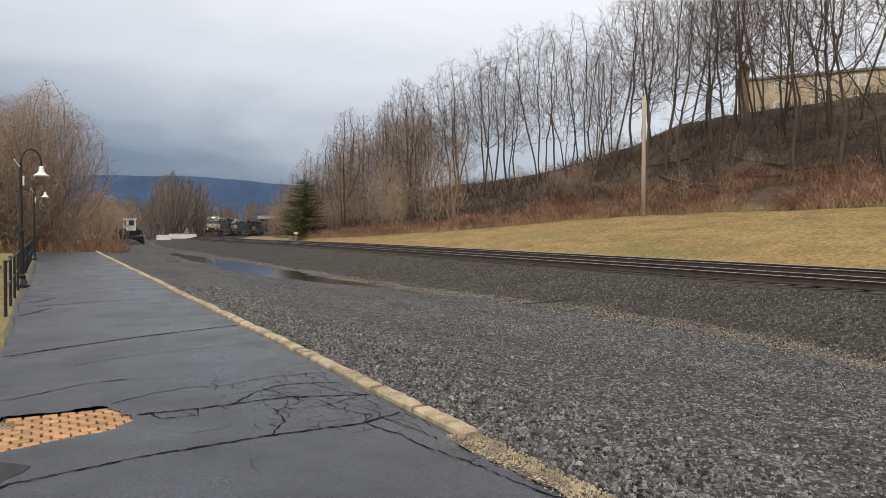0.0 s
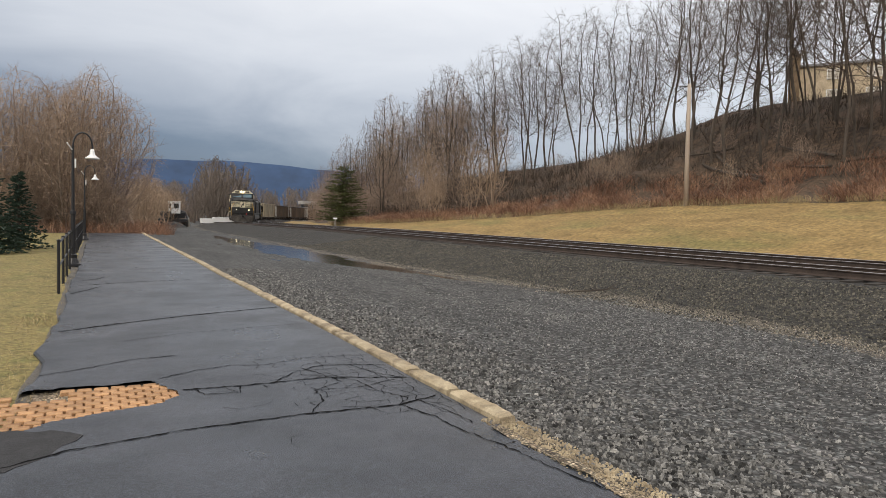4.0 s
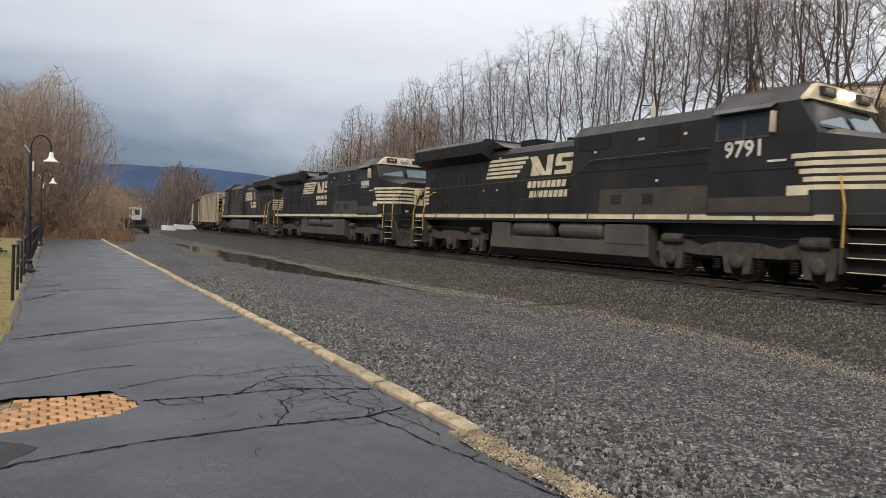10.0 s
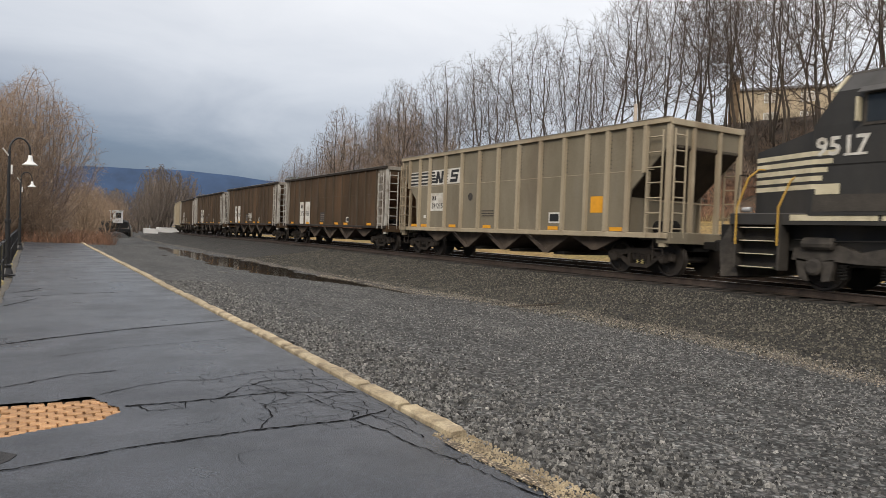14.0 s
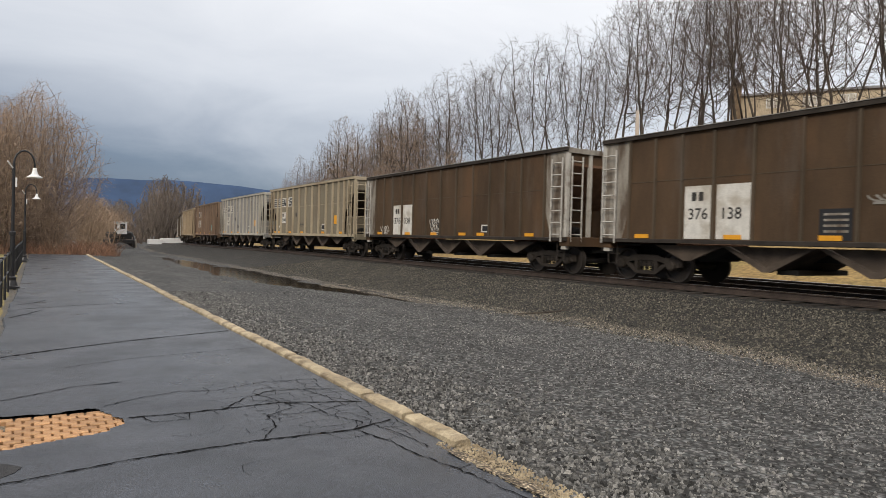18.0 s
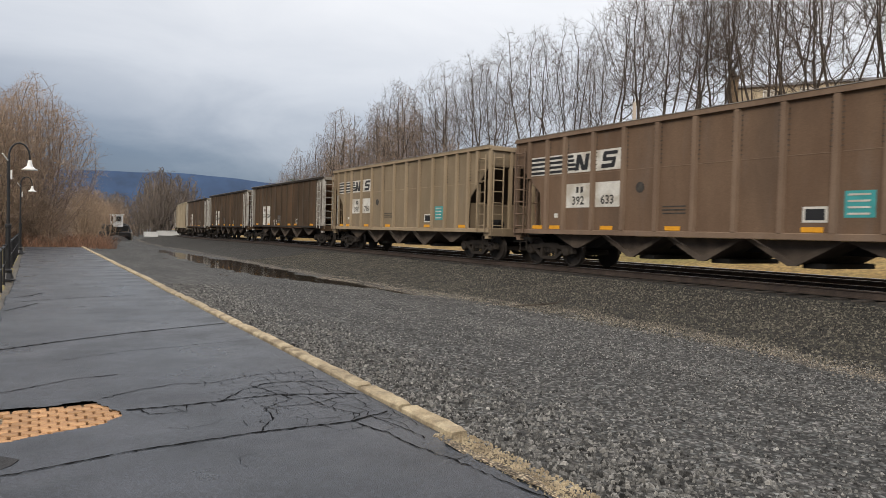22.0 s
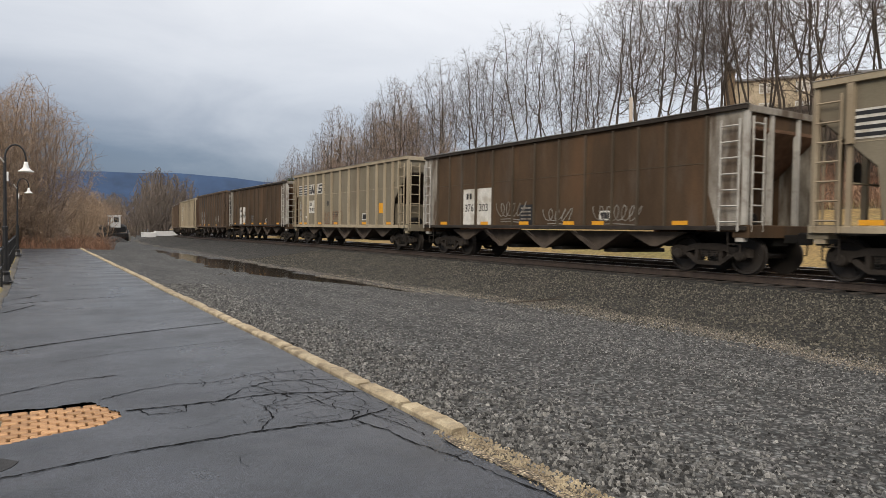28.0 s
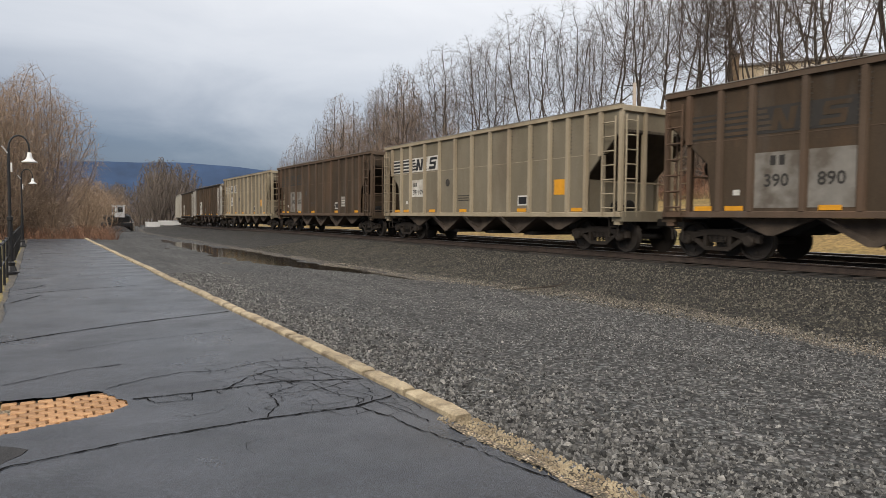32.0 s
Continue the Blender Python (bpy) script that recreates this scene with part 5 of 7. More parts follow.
def locomotive(number, side, lit, twin_tanks, label):
    """A six-axle wide-cab road diesel, cab towards -y. side: the wall (-1 or 1) that faces the platform and carries its lettering."""
    coat = MAT["loco_dusty"] if number == "9517" else MAT["loco_black"]
    black, grime, cream = coat, MAT["loco_grime"], MAT["cream"]
    lo = thing("locomotive", label, "locomotive", group="locomotives of the train")
    part("underframe", Shape().box(-1.50, 1.50, -10.1, 10.55, 1.42, 1.68, 0.02).box(-0.9, 0.9, -10.3, 10.7, 0.85, 1.42), black, lo)
    # long hood with rounded shoulders
    hood = part("hood", Shape().prism(1, -0.1, 10.2, [(-1.02, 1.62), (1.02, 1.62), (1.02, 3.90), (0.86, 4.12), (0.55, 4.20), (-0.55, 4.20), (-0.86, 4.12), (-1.02, 3.90)]), black, lo)
    part("equipment_cabin", Shape().prism(1, -5.45, -0.1, [(-1.30, 1.62), (1.30, 1.62), (1.30, 4.10), (1.02, 4.42), (-1.02, 4.42), (-1.30, 4.10)]), black, lo)
    part("radiator_hood", Shape().prism(1, 4.9, 10.45, [(-1.02, 3.72), (-1.52, 3.98), (-1.52, 4.42), (-1.36, 4.56), (1.36, 4.56), (1.52, 4.42), (1.52, 3.98), (1.02, 3.72)]).prism(0, -1.0, 1.0, [(4.9, 4.18), (4.1, 4.19), (4.9, 4.5)]), black, lo, "overhanging flared radiator housing")
    for d in (-1, 1):
        part("radiator_grille", Shape().box(*sorted((d * 1.518, d * 1.535)), 5.1, 10.3, 4.04, 4.38), MAT["inside"], lo)
        for k in range(13):
            part("grille_bar", Shape().box(*sorted((d * 1.53, d * 1.545)), 5.2 + k * 0.41, 5.23 + k * 0.41, 4.04, 4.38), black, lo)
        # hood doors and louvres
        for k in range(10):
            y = 5.85 + k * 0.415
            dr = part("hood_door", Shape().box(*sorted((d * 1.018, d * 1.04)), y - 0.19, y + 0.19, 1.9, 3.4, 0.008), black, lo)
            part("louvre", Shape().box(*sorted((d * 1.04, d * 1.046)), y - 0.12, y + 0.12, 2.02 if k % 2 else 2.4, 3.22), MAT["inside"], dr)
        for k in range(5):
            y = 0.6 + k * 1.02
            part("hood_door", Shape().box(*sorted((d * 1.018, d * 1.034)), y - 0.46, y + 0.46, 1.75, 2.2, 0.008), black, lo)
        part("cabin_grille", Shape().box(*sorted((d * 1.298, d * 1.315)), -1.75, -0.35, 3.62, 4.08), MAT["inside"], lo)
        part("cabin_grille", Shape().box(*sorted((d * 1.298, d * 1.315)), -4.3, -3.55, 3.5, 4.05), MAT["inside"], lo)
        part("lower_panel", Shape().box(*sorted((d * 1.298, d * 1.32)), -5.4, -1.4, 1.69, 2.4, 0.01), grime, lo, "brown grimy lower panel")
        part("panel_seam", Shape().box(*sorted((d * 1.298, d * 1.31)), -5.42, -0.12, 2.95, 2.97), MAT["dark_steel"], lo)
        for y in (-2.1, -3.3):
            for q in range(5):
                part("vent_slot", Shape().box(*sorted((d * 1.32, d * 1.33)), y - 0.2, y + 0.2, 1.95 + q * 0.06, 1.98 + q * 0.06), MAT["inside"], lo)
    # cab: slanted windscreen and bevelled roof
    cab = Shape()
    front, mid = -8.15, -7.70
    a = [(-1.53, front, 1.62), (1.53, front, 1.62), (1.53, front, 3.50), (1.50, mid, 4.18), (1.02, mid + 0.05, 4.62), (-1.02, mid + 0.05, 4.62), (-1.50, mid, 4.18), (-1.53, front, 3.50)]
    b = [(x, -5.45, z) for x, _, z in a]
    loft(cab, b, a)
    cabp = part("cab", cab, black, lo)
    part("cab_roof", Shape().prism(1, -7.75, -5.43, [(-1.06, 4.59), (-1.0, 4.65), (1.0, 4.65), (1.06, 4.59)]), MAT["truck"], lo, "dusty grey cab roof")
    brow = Shape()
    loft(brow, [(-1.02, -7.70, 4.63), (1.02, -7.70, 4.63), (1.46, -7.70, 4.24), (1.46, -7.74, 4.18), (-1.46, -7.74, 4.18), (-1.46, -7.70, 4.24)],
         [(-0.98, -7.80, 4.61), (0.98, -7.80, 4.61), (1.38, -7.86, 4.25), (1.38, -7.88, 4.21), (-1.38, -7.88, 4.21), (-1.38, -7.86, 4.25)])
    bp = part("brow", brow, cream, lo, "cream visor with number boards and headlamps")
    for x in (-0.72, 0.72):
        part("number_board", Shape().box(x - 0.26, x + 0.26, -7.93, -7.80, 4.33, 4.53, 0.01), MAT["mw_black"], bp)
        part("number", lettering(number, 0.17, MAT["cream"]), None, bp, at=Matrix(((1, 0, 0, x), (0, 0, -1, -7.935), (0, 1, 0, 4.43), (0, 0, 0, 1))))
    for x in (-0.14, 0.14):
        part("headlamp", Shape().turned(1, (x, -7.93, 4.43), [(-0.02, 0.085), (0.0, 0.095), (0.14, 0.095)], 14), MAT["headlamp"] if lit else MAT["unlit"], bp, "round headlamp, lit" if lit else "round headlamp, unlit")
    # windscreens, each a pane in a frame
    for x0, x1 in ((-1.34, -0.08), (0.08, 1.34)):
        def wind(inset, out):
            p = []
            for x, z in ((x0 + inset, 3.56 + inset), (x1 - inset, 3.56 + inset), (x1 - inset, 4.14 - inset), (x0 + inset, 4.14 - inset)):
                y = front + (mid - front) * (z - 3.50) / 0.68
                p.append((x, y - out * 0.86, z + out * 0.5))
            return p
        fr = Shape()
        loft(fr, wind(0, 0.0), wind(0, 0.02))
        fp = part("windscreen_frame", fr, black, cabp)
        pn = Shape()
        loft(pn, wind(0.06, 0.012), wind(0.06, 0.026))
        part("windscreen", pn, MAT["cab_glass"], fp, "windscreen glass reflecting the sky")
    for d in (-1, 1):
        fr = part("side_window", Shape().box(*sorted((d * 1.528, d * 1.55)), -7.15, -5.62, 3.42, 4.10, 0.008), MAT["truck"], cabp, "cab side window in a grey frame")
        part("pane", Shape().box(*sorted((d * 1.55, d * 1.556)), -7.08, -6.44, 3.48, 4.04), MAT["glass_dark"], fr)
        part("pane", Shape().box(*sorted((d * 1.55, d * 1.556)), -6.36, -5.70, 3.48, 4.04), MAT["glass_dark"], fr)
        part("sunshade", Shape().prism(1, -7.2, -5.6, [(d * 1.53, 4.20), (d * 1.53, 4.18), (d * 1.74, 4.04), (d * 1.74, 4.06)] if d > 0 else [(d * 1.53, 4.18), (d * 1.53, 4.20), (d * 1.74, 4.06), (d * 1.74, 4.04)]), black, cabp)
        part("wind_wing", Shape().box(*sorted((d * 1.55, d * 1.74)), -7.22, -7.18, 3.5, 3.98, 0.01), cream, cabp)
        part("cab_seam", Shape().box(*sorted((d * 1.53, d * 1.54)), -8.1, -5.5, 2.66, 2.68), MAT["dark_steel"], cabp)
        part("cab_lower_panel", Shape().box(*sorted((d * 1.53, d * 1.537)), -8.1, -5.5, 1.70, 2.05), grime, cabp)
    # nose
    nose = Shape()
    loft(nose, [(-1.53, NOSE_Y0, 1.62), (1.53, NOSE_Y0, 1.62), (1.53, NOSE_Y0, 3.42), (0.9, NOSE_Y0, 3.56), (-0.9, NOSE_Y0, 3.56), (-1.53, NOSE_Y0, 3.42)],
         [(-NOSE_W1, NOSE_Y1, 1.62), (NOSE_W1, NOSE_Y1, 1.62), (NOSE_W1, NOSE_Y1, 3.12), (0.6, NOSE_Y1, 3.26), (-0.6, NOSE_Y1, 3.26), (-NOSE_W1, NOSE_Y1, 3.12)])
    nosep = part("nose", nose, black, lo)
    for k in range(5):
        z0 = 2.18 + k * 0.175
        z1 = z0 + 0.105
        for d in (-1, 1):
            ya = -7.62 - (4 - k) * 0.10 if d == side else -8.2
            st = Shape()
            if ya > NOSE_Y0:
                st.add([(d * 1.538, ya, z0), (d * 1.538, NOSE_Y0, z0), (d * 1.538, NOSE_Y0, z1), (d * 1.538, ya, z1), (d * 1.526, ya, z0), (d * 1.526, NOSE_Y0, z0), (d * 1.526, NOSE_Y0, z1), (d * 1.526, ya, z1)],
                       [(0, 1, 2, 3), (4, 7, 6, 5), (0, 4, 5, 1), (1, 5, 6, 2), (2, 6, 7, 3), (3, 7, 4, 0)])
            y1 = NOSE_Y1
            st.add([(d * (NOSE_W0 + 0.008), NOSE_Y0, z0), (d * (NOSE_W1 + 0.008), y1, z0), (d * (NOSE_W1 + 0.008), y1, z1), (d * (NOSE_W0 + 0.008), NOSE_Y0, z1),
                    (d * (NOSE_W0 - 0.004), NOSE_Y0, z0), (d * (NOSE_W1 - 0.004), y1, z0), (d * (NOSE_W1 - 0.004), y1, z1), (d * (NOSE_W0 - 0.004), NOSE_Y0, z1)],
                   [(0, 1, 2, 3), (4, 7, 6, 5), (0, 4, 5, 1), (1, 5, 6, 2), (2, 6, 7, 3), (3, 7, 4, 0)])
            part("nose_stripe", st, cream, nosep)
            part("nose_stripe", Shape().box(*sorted((d * 0.36, d * 1.01)), NOSE_Y1 - 0.008, NOSE_Y1 + 0.002, z0, z1), cream, nosep)
    pl = part("sign_plate", Shape().box(-0.34, 0.34, NOSE_Y1 - 0.02, NOSE_Y1, 2.14, 2.98, 0.004), cream, nosep)
    part("mark", Shape().prism(1, NOSE_Y1 - 0.028, NOSE_Y1 - 0.021, [(-0.22, 2.24), (-0.12, 2.22), (-0.04, 2.46), (0.12, 2.42), (0.20, 2.66), (0.24, 2.86), (0.12, 2.90), (0.08, 2.70), (-0.12, 2.58)]), MAT["mw_black"], pl, "dark slanted emblem")
    part("nose_door", Shape().box(-0.30, 0.30, NOSE_Y1 - 0.006, NOSE_Y1, 3.02, 3.20), MAT["dark_steel"], nosep)
    # front and rear steps, handrails, plough
    for e in (-1, 1):
        tip, s0, s1 = (10.45, 8.85, 9.88) if e < 0 else (10.75, 9.35, 10.25)
        part("pilot", Shape().add([(-1.5, e * (tip - 0.4), 1.42), (1.5, e * (tip - 0.4), 1.42), (1.5, e * (tip - 0.12), 0.95), (0.5, e * tip, 0.95), (-0.5, e * tip, 0.95), (-1.5, e * (tip - 0.12), 0.95),
                                   (1.46, e * (tip - 0.15), 0.16), (0.4, e * (tip + 0.14), 0.10), (-0.4, e * (tip + 0.14), 0.10), (-1.46, e * (tip - 0.15), 0.16), (1.3, e * (tip - 0.5), 0.2), (-1.3, e * (tip - 0.5), 0.2)],
                                  [(0, 1, 2, 3, 4, 5), (2, 6, 7, 3), (3, 7, 8, 4), (4, 8, 9, 5), (6, 10, 11, 9, 8, 7), (1, 10, 6, 2), (5, 9, 11, 0), (0, 11, 10, 1)]), MAT["truck"], lo, "worn steel snow plough and pilot")
        part("end_beam", Shape().box(-1.45, 1.45, *sorted((e * (tip - 0.45), e * (tip - 0.1))), 1.0, 1.42, 0.02), MAT["dark_steel"], lo)
        for d in (-1, 1):
            w = part("step_well", Shape().box(*sorted((d * 1.18, d * 1.53)), *sorted((e * (s0 - 0.06), e * s0)), 0.40, 1.64).box(*sorted((d * 1.18, d * 1.53)), *sorted((e * s1, e * (s1 + 0.06))), 0.40, 1.64).box(*sorted((d * 1.15, d * 1.2)), *sorted((e * s0, e * s1)), 0.40, 1.64), grime, lo)
            for k in range(4):
                st = part("step", Shape().box(*sorted((d * 1.2, d * 1.5)), *sorted((e * s0, e * s1)), 0.44 + k * 0.30, 0.46 + k * 0.30), MAT["dark_steel"], w)
                part("step_edge", Shape().box(*sorted((d * 1.5, d * 1.52)), *sorted((e * (s0 + 0.1), e * (s1 - 0.1))), 0.44 + k * 0.30, 0.46 + k * 0.30), cream, st)
            for yy, top in ((s0, 2.60), (s1, 2.70)):
                part("grab_rail", Shape().tube([(d * 1.55, e * yy, 0.95), (d * 1.55, e * yy, 1.80), (d * 1.42, e * (yy - 0.18), top - 0.2), (d * 1.28, e * (yy - 0.34), top), (d * 1.15, e * (yy - 0.42), top)], 0.02, 6), MAT["yellow_rail"], lo, "yellow handrail")
            part("ditch_lamp", Shape().turned(1, (d * 0.86, e * (tip - 0.32), 1.80), [(-0.05, 0.055), (0.05, 0.06), (0.16, 0.06)] if e < 0 else [(-0.16, 0.06), (-0.05, 0.06), (0.05, 0.055)], 12), MAT["ditch"] if lit and e < 0 else MAT["unlit"], lo)
            part("end_rail", Shape().tube([(d * 0.35, e * (tip - 0.42), 1.64), (d * 0.35, e * (tip - 0.42), 2.6), (d * 1.25, e * (tip - 0.42), 2.6), (d * 1.35, e * (tip - 0.42), 1.64)], 0.018, 5), MAT["dark_steel"], lo)
        coupler(lo, e * (tip - 0.1), e)
        for x in (-0.5, -0.3, 0.32, 0.52):
            part("air_hose", Shape().tube([(x, e * (tip - 0.05), 1.2), (x, e * (tip + 0.1), 0.95), (x * 0.8, e * (tip + 0.16), 0.65), (x * 0.5, e * (tip + 0.2), 0.55)], 0.025, 5), MAT["mw_black"], lo)
        part("uncoupling_lever", Shape().tube([(-1.3, e * (tip + 0.02), 1.15), (-0.5, e * (tip + 0.12), 1.05), (0.5, e * (tip + 0.12), 1.05), (1.3, e * (tip + 0.02), 1.15)], 0.018, 5), MAT["truck"], lo)
    part("red_marker", Shape().turned(1, (0.5, -10.5, 1.22), [(-0.04, 0.09), (0.04, 0.09)], 10), MAT["red"], lo)
    # sill stripe in lengths, walkway rail with stanchions
    for d in (-1, 1):
        for k in range(10):
            y = -8.6 + k * 1.88
            part("sill_stripe", Shape().box(*sorted((d * 1.50, d * 1.512)), y, y + 1.80, 1.51, 1.64), cream if d == side else black, lo)
        part("walkway_rail", Shape().tube([(d * 1.40, -5.4, 3.32), (d * 1.40, -1.0, 3.30), (d * 1.44, -0.3, 2.86), (d * 1.46, 9.2, 2.72), (d * 1.40, 10.0, 2.72)], 0.018, 5), MAT["truck"], lo)
        for k in range(7):
            y = -0.1 + k * 1.6
            part("stanchion", Shape().tube([(d * 1.47, y, 1.62), (d * 1.46, y, 2.74)], 0.018, 5), MAT["dark_steel"], lo)
    # roof gear
    part("muffler", Shape().box(-0.45, 0.45, 2.9, 3.9, 4.1, 4.46, 0.02), MAT["dark_steel"], lo)
    part("horn", Shape().tube([(0.2, 1.2, 4.34), (0.2, 0.8, 4.38)], [0.05, 0.10], 8).tube([(-0.15, 1.2, 4.34), (-0.15, 0.9, 4.38)], [0.04, 0.09], 8).box(-0.4, 0.4, 1.1, 1.3, 4.12, 4.34), MAT["dark_steel"], lo)
    part("antenna_plate", Shape().box(-0.5, 0.5, -7.2, -6.4, 4.64, 4.72, 0.02), MAT["dark_steel"], lo)
    # fuel tank, reservoirs
    part("fuel_tank", Shape().prism(1, -3.55 if twin_tanks else -4.4, 4.15 if twin_tanks else 3.7, [(-1.05, 0.20), (1.05, 0.20), (1.45, 0.46), (1.45, 0.84 if twin_tanks else 1.12), (1.25, 0.90 if twin_tanks else 1.30), (-1.25, 0.90 if twin_tanks else 1.30), (-1.45, 0.84 if twin_tanks else 1.12), (-1.45, 0.46)]), MAT["tank"], lo, "dusty fuel tank")
    if twin_tanks:
        for d in (-1, 1):
            for y in (-0.65, 1.84):
                part("air_reservoir", Shape().turned(1, (d * 1.18, y, 1.16), [(-1.05, 0.10), (-1.0, 0.22), (-0.9, 0.28), (0.9, 0.28), (1.0, 0.22), (1.05, 0.10)], 18), MAT["tank"], lo, smooth=False)
            part("tank_shoulder", Shape().box(*sorted((d * 1.0, d * 1.47)), -3.5, -1.8, 0.80, 1.36, 0.04), MAT["tank"], lo)
            part("tank_shoulder", Shape().box(*sorted((d * 1.0, d * 1.46)), 3.0, 4.1, 0.80, 1.36, 0.04), MAT["tank"], lo)
    for y in (-6.15, 7.45):
        loco_truck(lo, y)
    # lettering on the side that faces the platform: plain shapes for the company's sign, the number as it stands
    d = side

    def sidebox(y0, y1, z0, z1, x=1.02, slant=0.0):
        return Shape().prism(0, *sorted((d * x, d * (x + 0.008))), [(y0, z0), (y1, z0), (y1 + slant, z1), (y0 + slant, z1)])
    if number == "9517":
        for k in range(5):
            part("sign_stripe", sidebox(-0.75, 2.45, 2.98 + k * 0.148, 3.09 + k * 0.148), MAT["cream"], lo)
        part("sign_letters", sidebox(2.65, 2.95, 3.0, 3.66), MAT["old_white"], lo, "worn pale sign block")
        part("sign_letters", sidebox(3.2, 3.95, 3.0, 3.66), MAT["old_white"], lo, "worn pale sign block")
        bars = [(2.08, 2.62), (2.2, 2.32)]
    else:
        for k in range(5):
            part("sign_stripe", sidebox(3.25 - 0.16 * k, 5.25 - 0.05 * k, 3.02 + k * 0.155, 3.12 + k * 0.155), MAT["cream"], lo)
        for outline in ([(2.45, 3.02), (1.95, 3.02), (1.92, 3.10), (2.20, 3.16), (2.36, 3.40), (2.50, 3.70), (2.20, 3.70), (2.05, 3.40)], [(2.50, 3.70), (2.10, 3.70), (1.55, 3.02), (1.85, 3.02)], [(1.62, 3.02), (1.30, 3.02), (1.20, 3.70), (1.52, 3.70)],
                        [(1.15, 3.02), (0.32, 3.02), (0.26, 3.16), (1.12, 3.16)], [(0.56, 3.14), (0.26, 3.14), (0.22, 3.42), (0.52, 3.42)], [(1.10, 3.30), (0.26, 3.30), (0.24, 3.42), (1.08, 3.42)], [(1.10, 3.38), (0.80, 3.38), (0.76, 3.60), (1.06, 3.60)], [(1.06, 3.56), (0.14, 3.56), (0.12, 3.70), (1.00, 3.70)]):
            part("sign_letters", Shape().prism(0, *sorted((d * 1.02, d * 1.028)), outline), MAT["cream"], lo, "slanted cream sign block")
        bars = [(0.55, 2.60), (0.42, 2.26)]
    for y, z in bars:
        for k in range(8):
            part("sign_bar", sidebox(y + k * 0.265, y + k * 0.265 + 0.20, z, z + 0.23, slant=-0.05), MAT["cream"], lo)
    m = on_near_side(-1.540, -6.42, 3.18)
    if d > 0:
        m = Matrix(((0, 0, 1, 1.540), (1, 0, 0, -7.55), (0, 1, 0, 3.04), (0, 0, 0, 1)))
    part("number", lettering(number, 0.54, MAT["white"], 0.012), None, lo, at=m)
    part("stencil_bar", sidebox(-7.5, -7.05, 2.84, 2.89, 1.537), MAT["white"], lo)
    part("cab_plate", sidebox(-8.05, -7.55, 2.06, 2.28, 1.538), MAT["cream"], lo)
    rng = random.Random(int(number))
    for _ in range(9):
        y, z = rng.uniform(-5.2, 9.2), rng.choice((3.52, 3.75, 2.55))
        part("stencil", sidebox(y, y + 0.10, z, z + 0.07, 1.315 if y < -0.3 else 1.042), MAT["white"], lo)
    # the hood end carries the number too
    part("number", lettering(number, 0.34, MAT["cream"], 0.006), None, lo, at=Matrix(((-1, 0, 0, -0.2), (0, 0, 1, 10.46), (0, 1, 0, 4.18), (0, 0, 0, 1))))
    for k in range(5):
        for dd in (-1, 1):
            part("end_stripe", Shape().box(*sorted((dd * 0.36, dd * 1.0)), 10.195, 10.21, 2.1 + k * 0.17, 2.2 + k * 0.17), cream, lo)
            part("end_stripe", Shape().box(*sorted((dd * 1.018, dd * 1.028)), 9.8 - k * 0.04, 10.21, 2.1 + k * 0.17, 2.2 + k * 0.17), cream, lo)
    part("end_plate", Shape().box(-0.34, 0.34, 10.195, 10.215, 2.05, 2.9), cream, lo)
    for z in (4.35, 4.12):
        part("end_lamp", Shape().turned(1, (0, 10.48, z), [(-0.1, 0.10), (0.02, 0.10)], 12), MAT["unlit"], lo)
    return lo


# the order of the train: number, paint and make of each car behind the three engines
TAN, DARK = ("rib", "tan"), ("slab", "dark")
CONSIST = [(*TAN, "391215"), (*DARK, "376061"), (*DARK, "376109"), (*DARK, "376138"), (*DARK, "376038"), (*TAN, "391403"), ("rib", "pale", "391038"), ("rib", "brown", "392633"),
           ("rib", "gold", "390716"), (*DARK, "376234"), (*DARK, "376184"), ("slab", "rusty", "376250"), (*TAN, "391412"), (*DARK, "376303"), (*TAN, "391010"), (*DARK, "376259"),
           ("rib", "rusty", "390890"), (*TAN, "391109"), ("rib", "rusty", "390617"), (*TAN, "391088"), (*DARK, "376305"), (*DARK, "376172"), ("rib", "pale", "391302"), (*DARK, "376411"),
           (*DARK, "376087"), (*TAN, "391277"), (*DARK, "376330")]
WORDS = {"tan": "dusty tan ribbed steel coal hopper car on the near track", "pale": "pale grey ribbed steel coal hopper car with cream ribs", "brown": "rust-brown ribbed steel coal hopper car on the near track",
         "gold": "yellowish tan ribbed steel coal hopper car on the near track", "dark": "dark brown steel coal hopper car with grimy white ladders", "rusty": "rusty brown steel coal hopper car with stained sides"}

TRAIN = []  # (thing, its middle's distance behind the train's front, reversed)
TRAIN.append((locomotive("9791", -1, True, True, "black diesel locomotive with cream stripes and lit headlamps"), LOCO_LENGTH * 0.5, False))
TRAIN.append((locomotive("9899", -1, False, True, "black diesel locomotive with cream stripes coupled second"), LOCO_LENGTH * 1.5, False))
TRAIN.append((locomotive("9517", 1, False, False, "dusty black diesel locomotive running hood first"), LOCO_LENGTH * 2.5, True))
FIRST = {}
for k, (style, paint, number) in enumerate(CONSIST):
    if (style, paint) not in FIRST:
        car = FIRST[(style, paint)] = hopper_car(style, paint, WORDS[paint])
    else:
        src = FIRST[(style, paint)]
        car = copy_thing(src, Matrix.Identity(4))
    TRAIN.append((car, LOCO_LENGTH * 3 + CAR_LENGTH * (k + 0.5), False))
for (car, _, _), (style, paint, number) in zip(TRAIN[3:], CONSIST):
    number_on(car, style, paint, number)


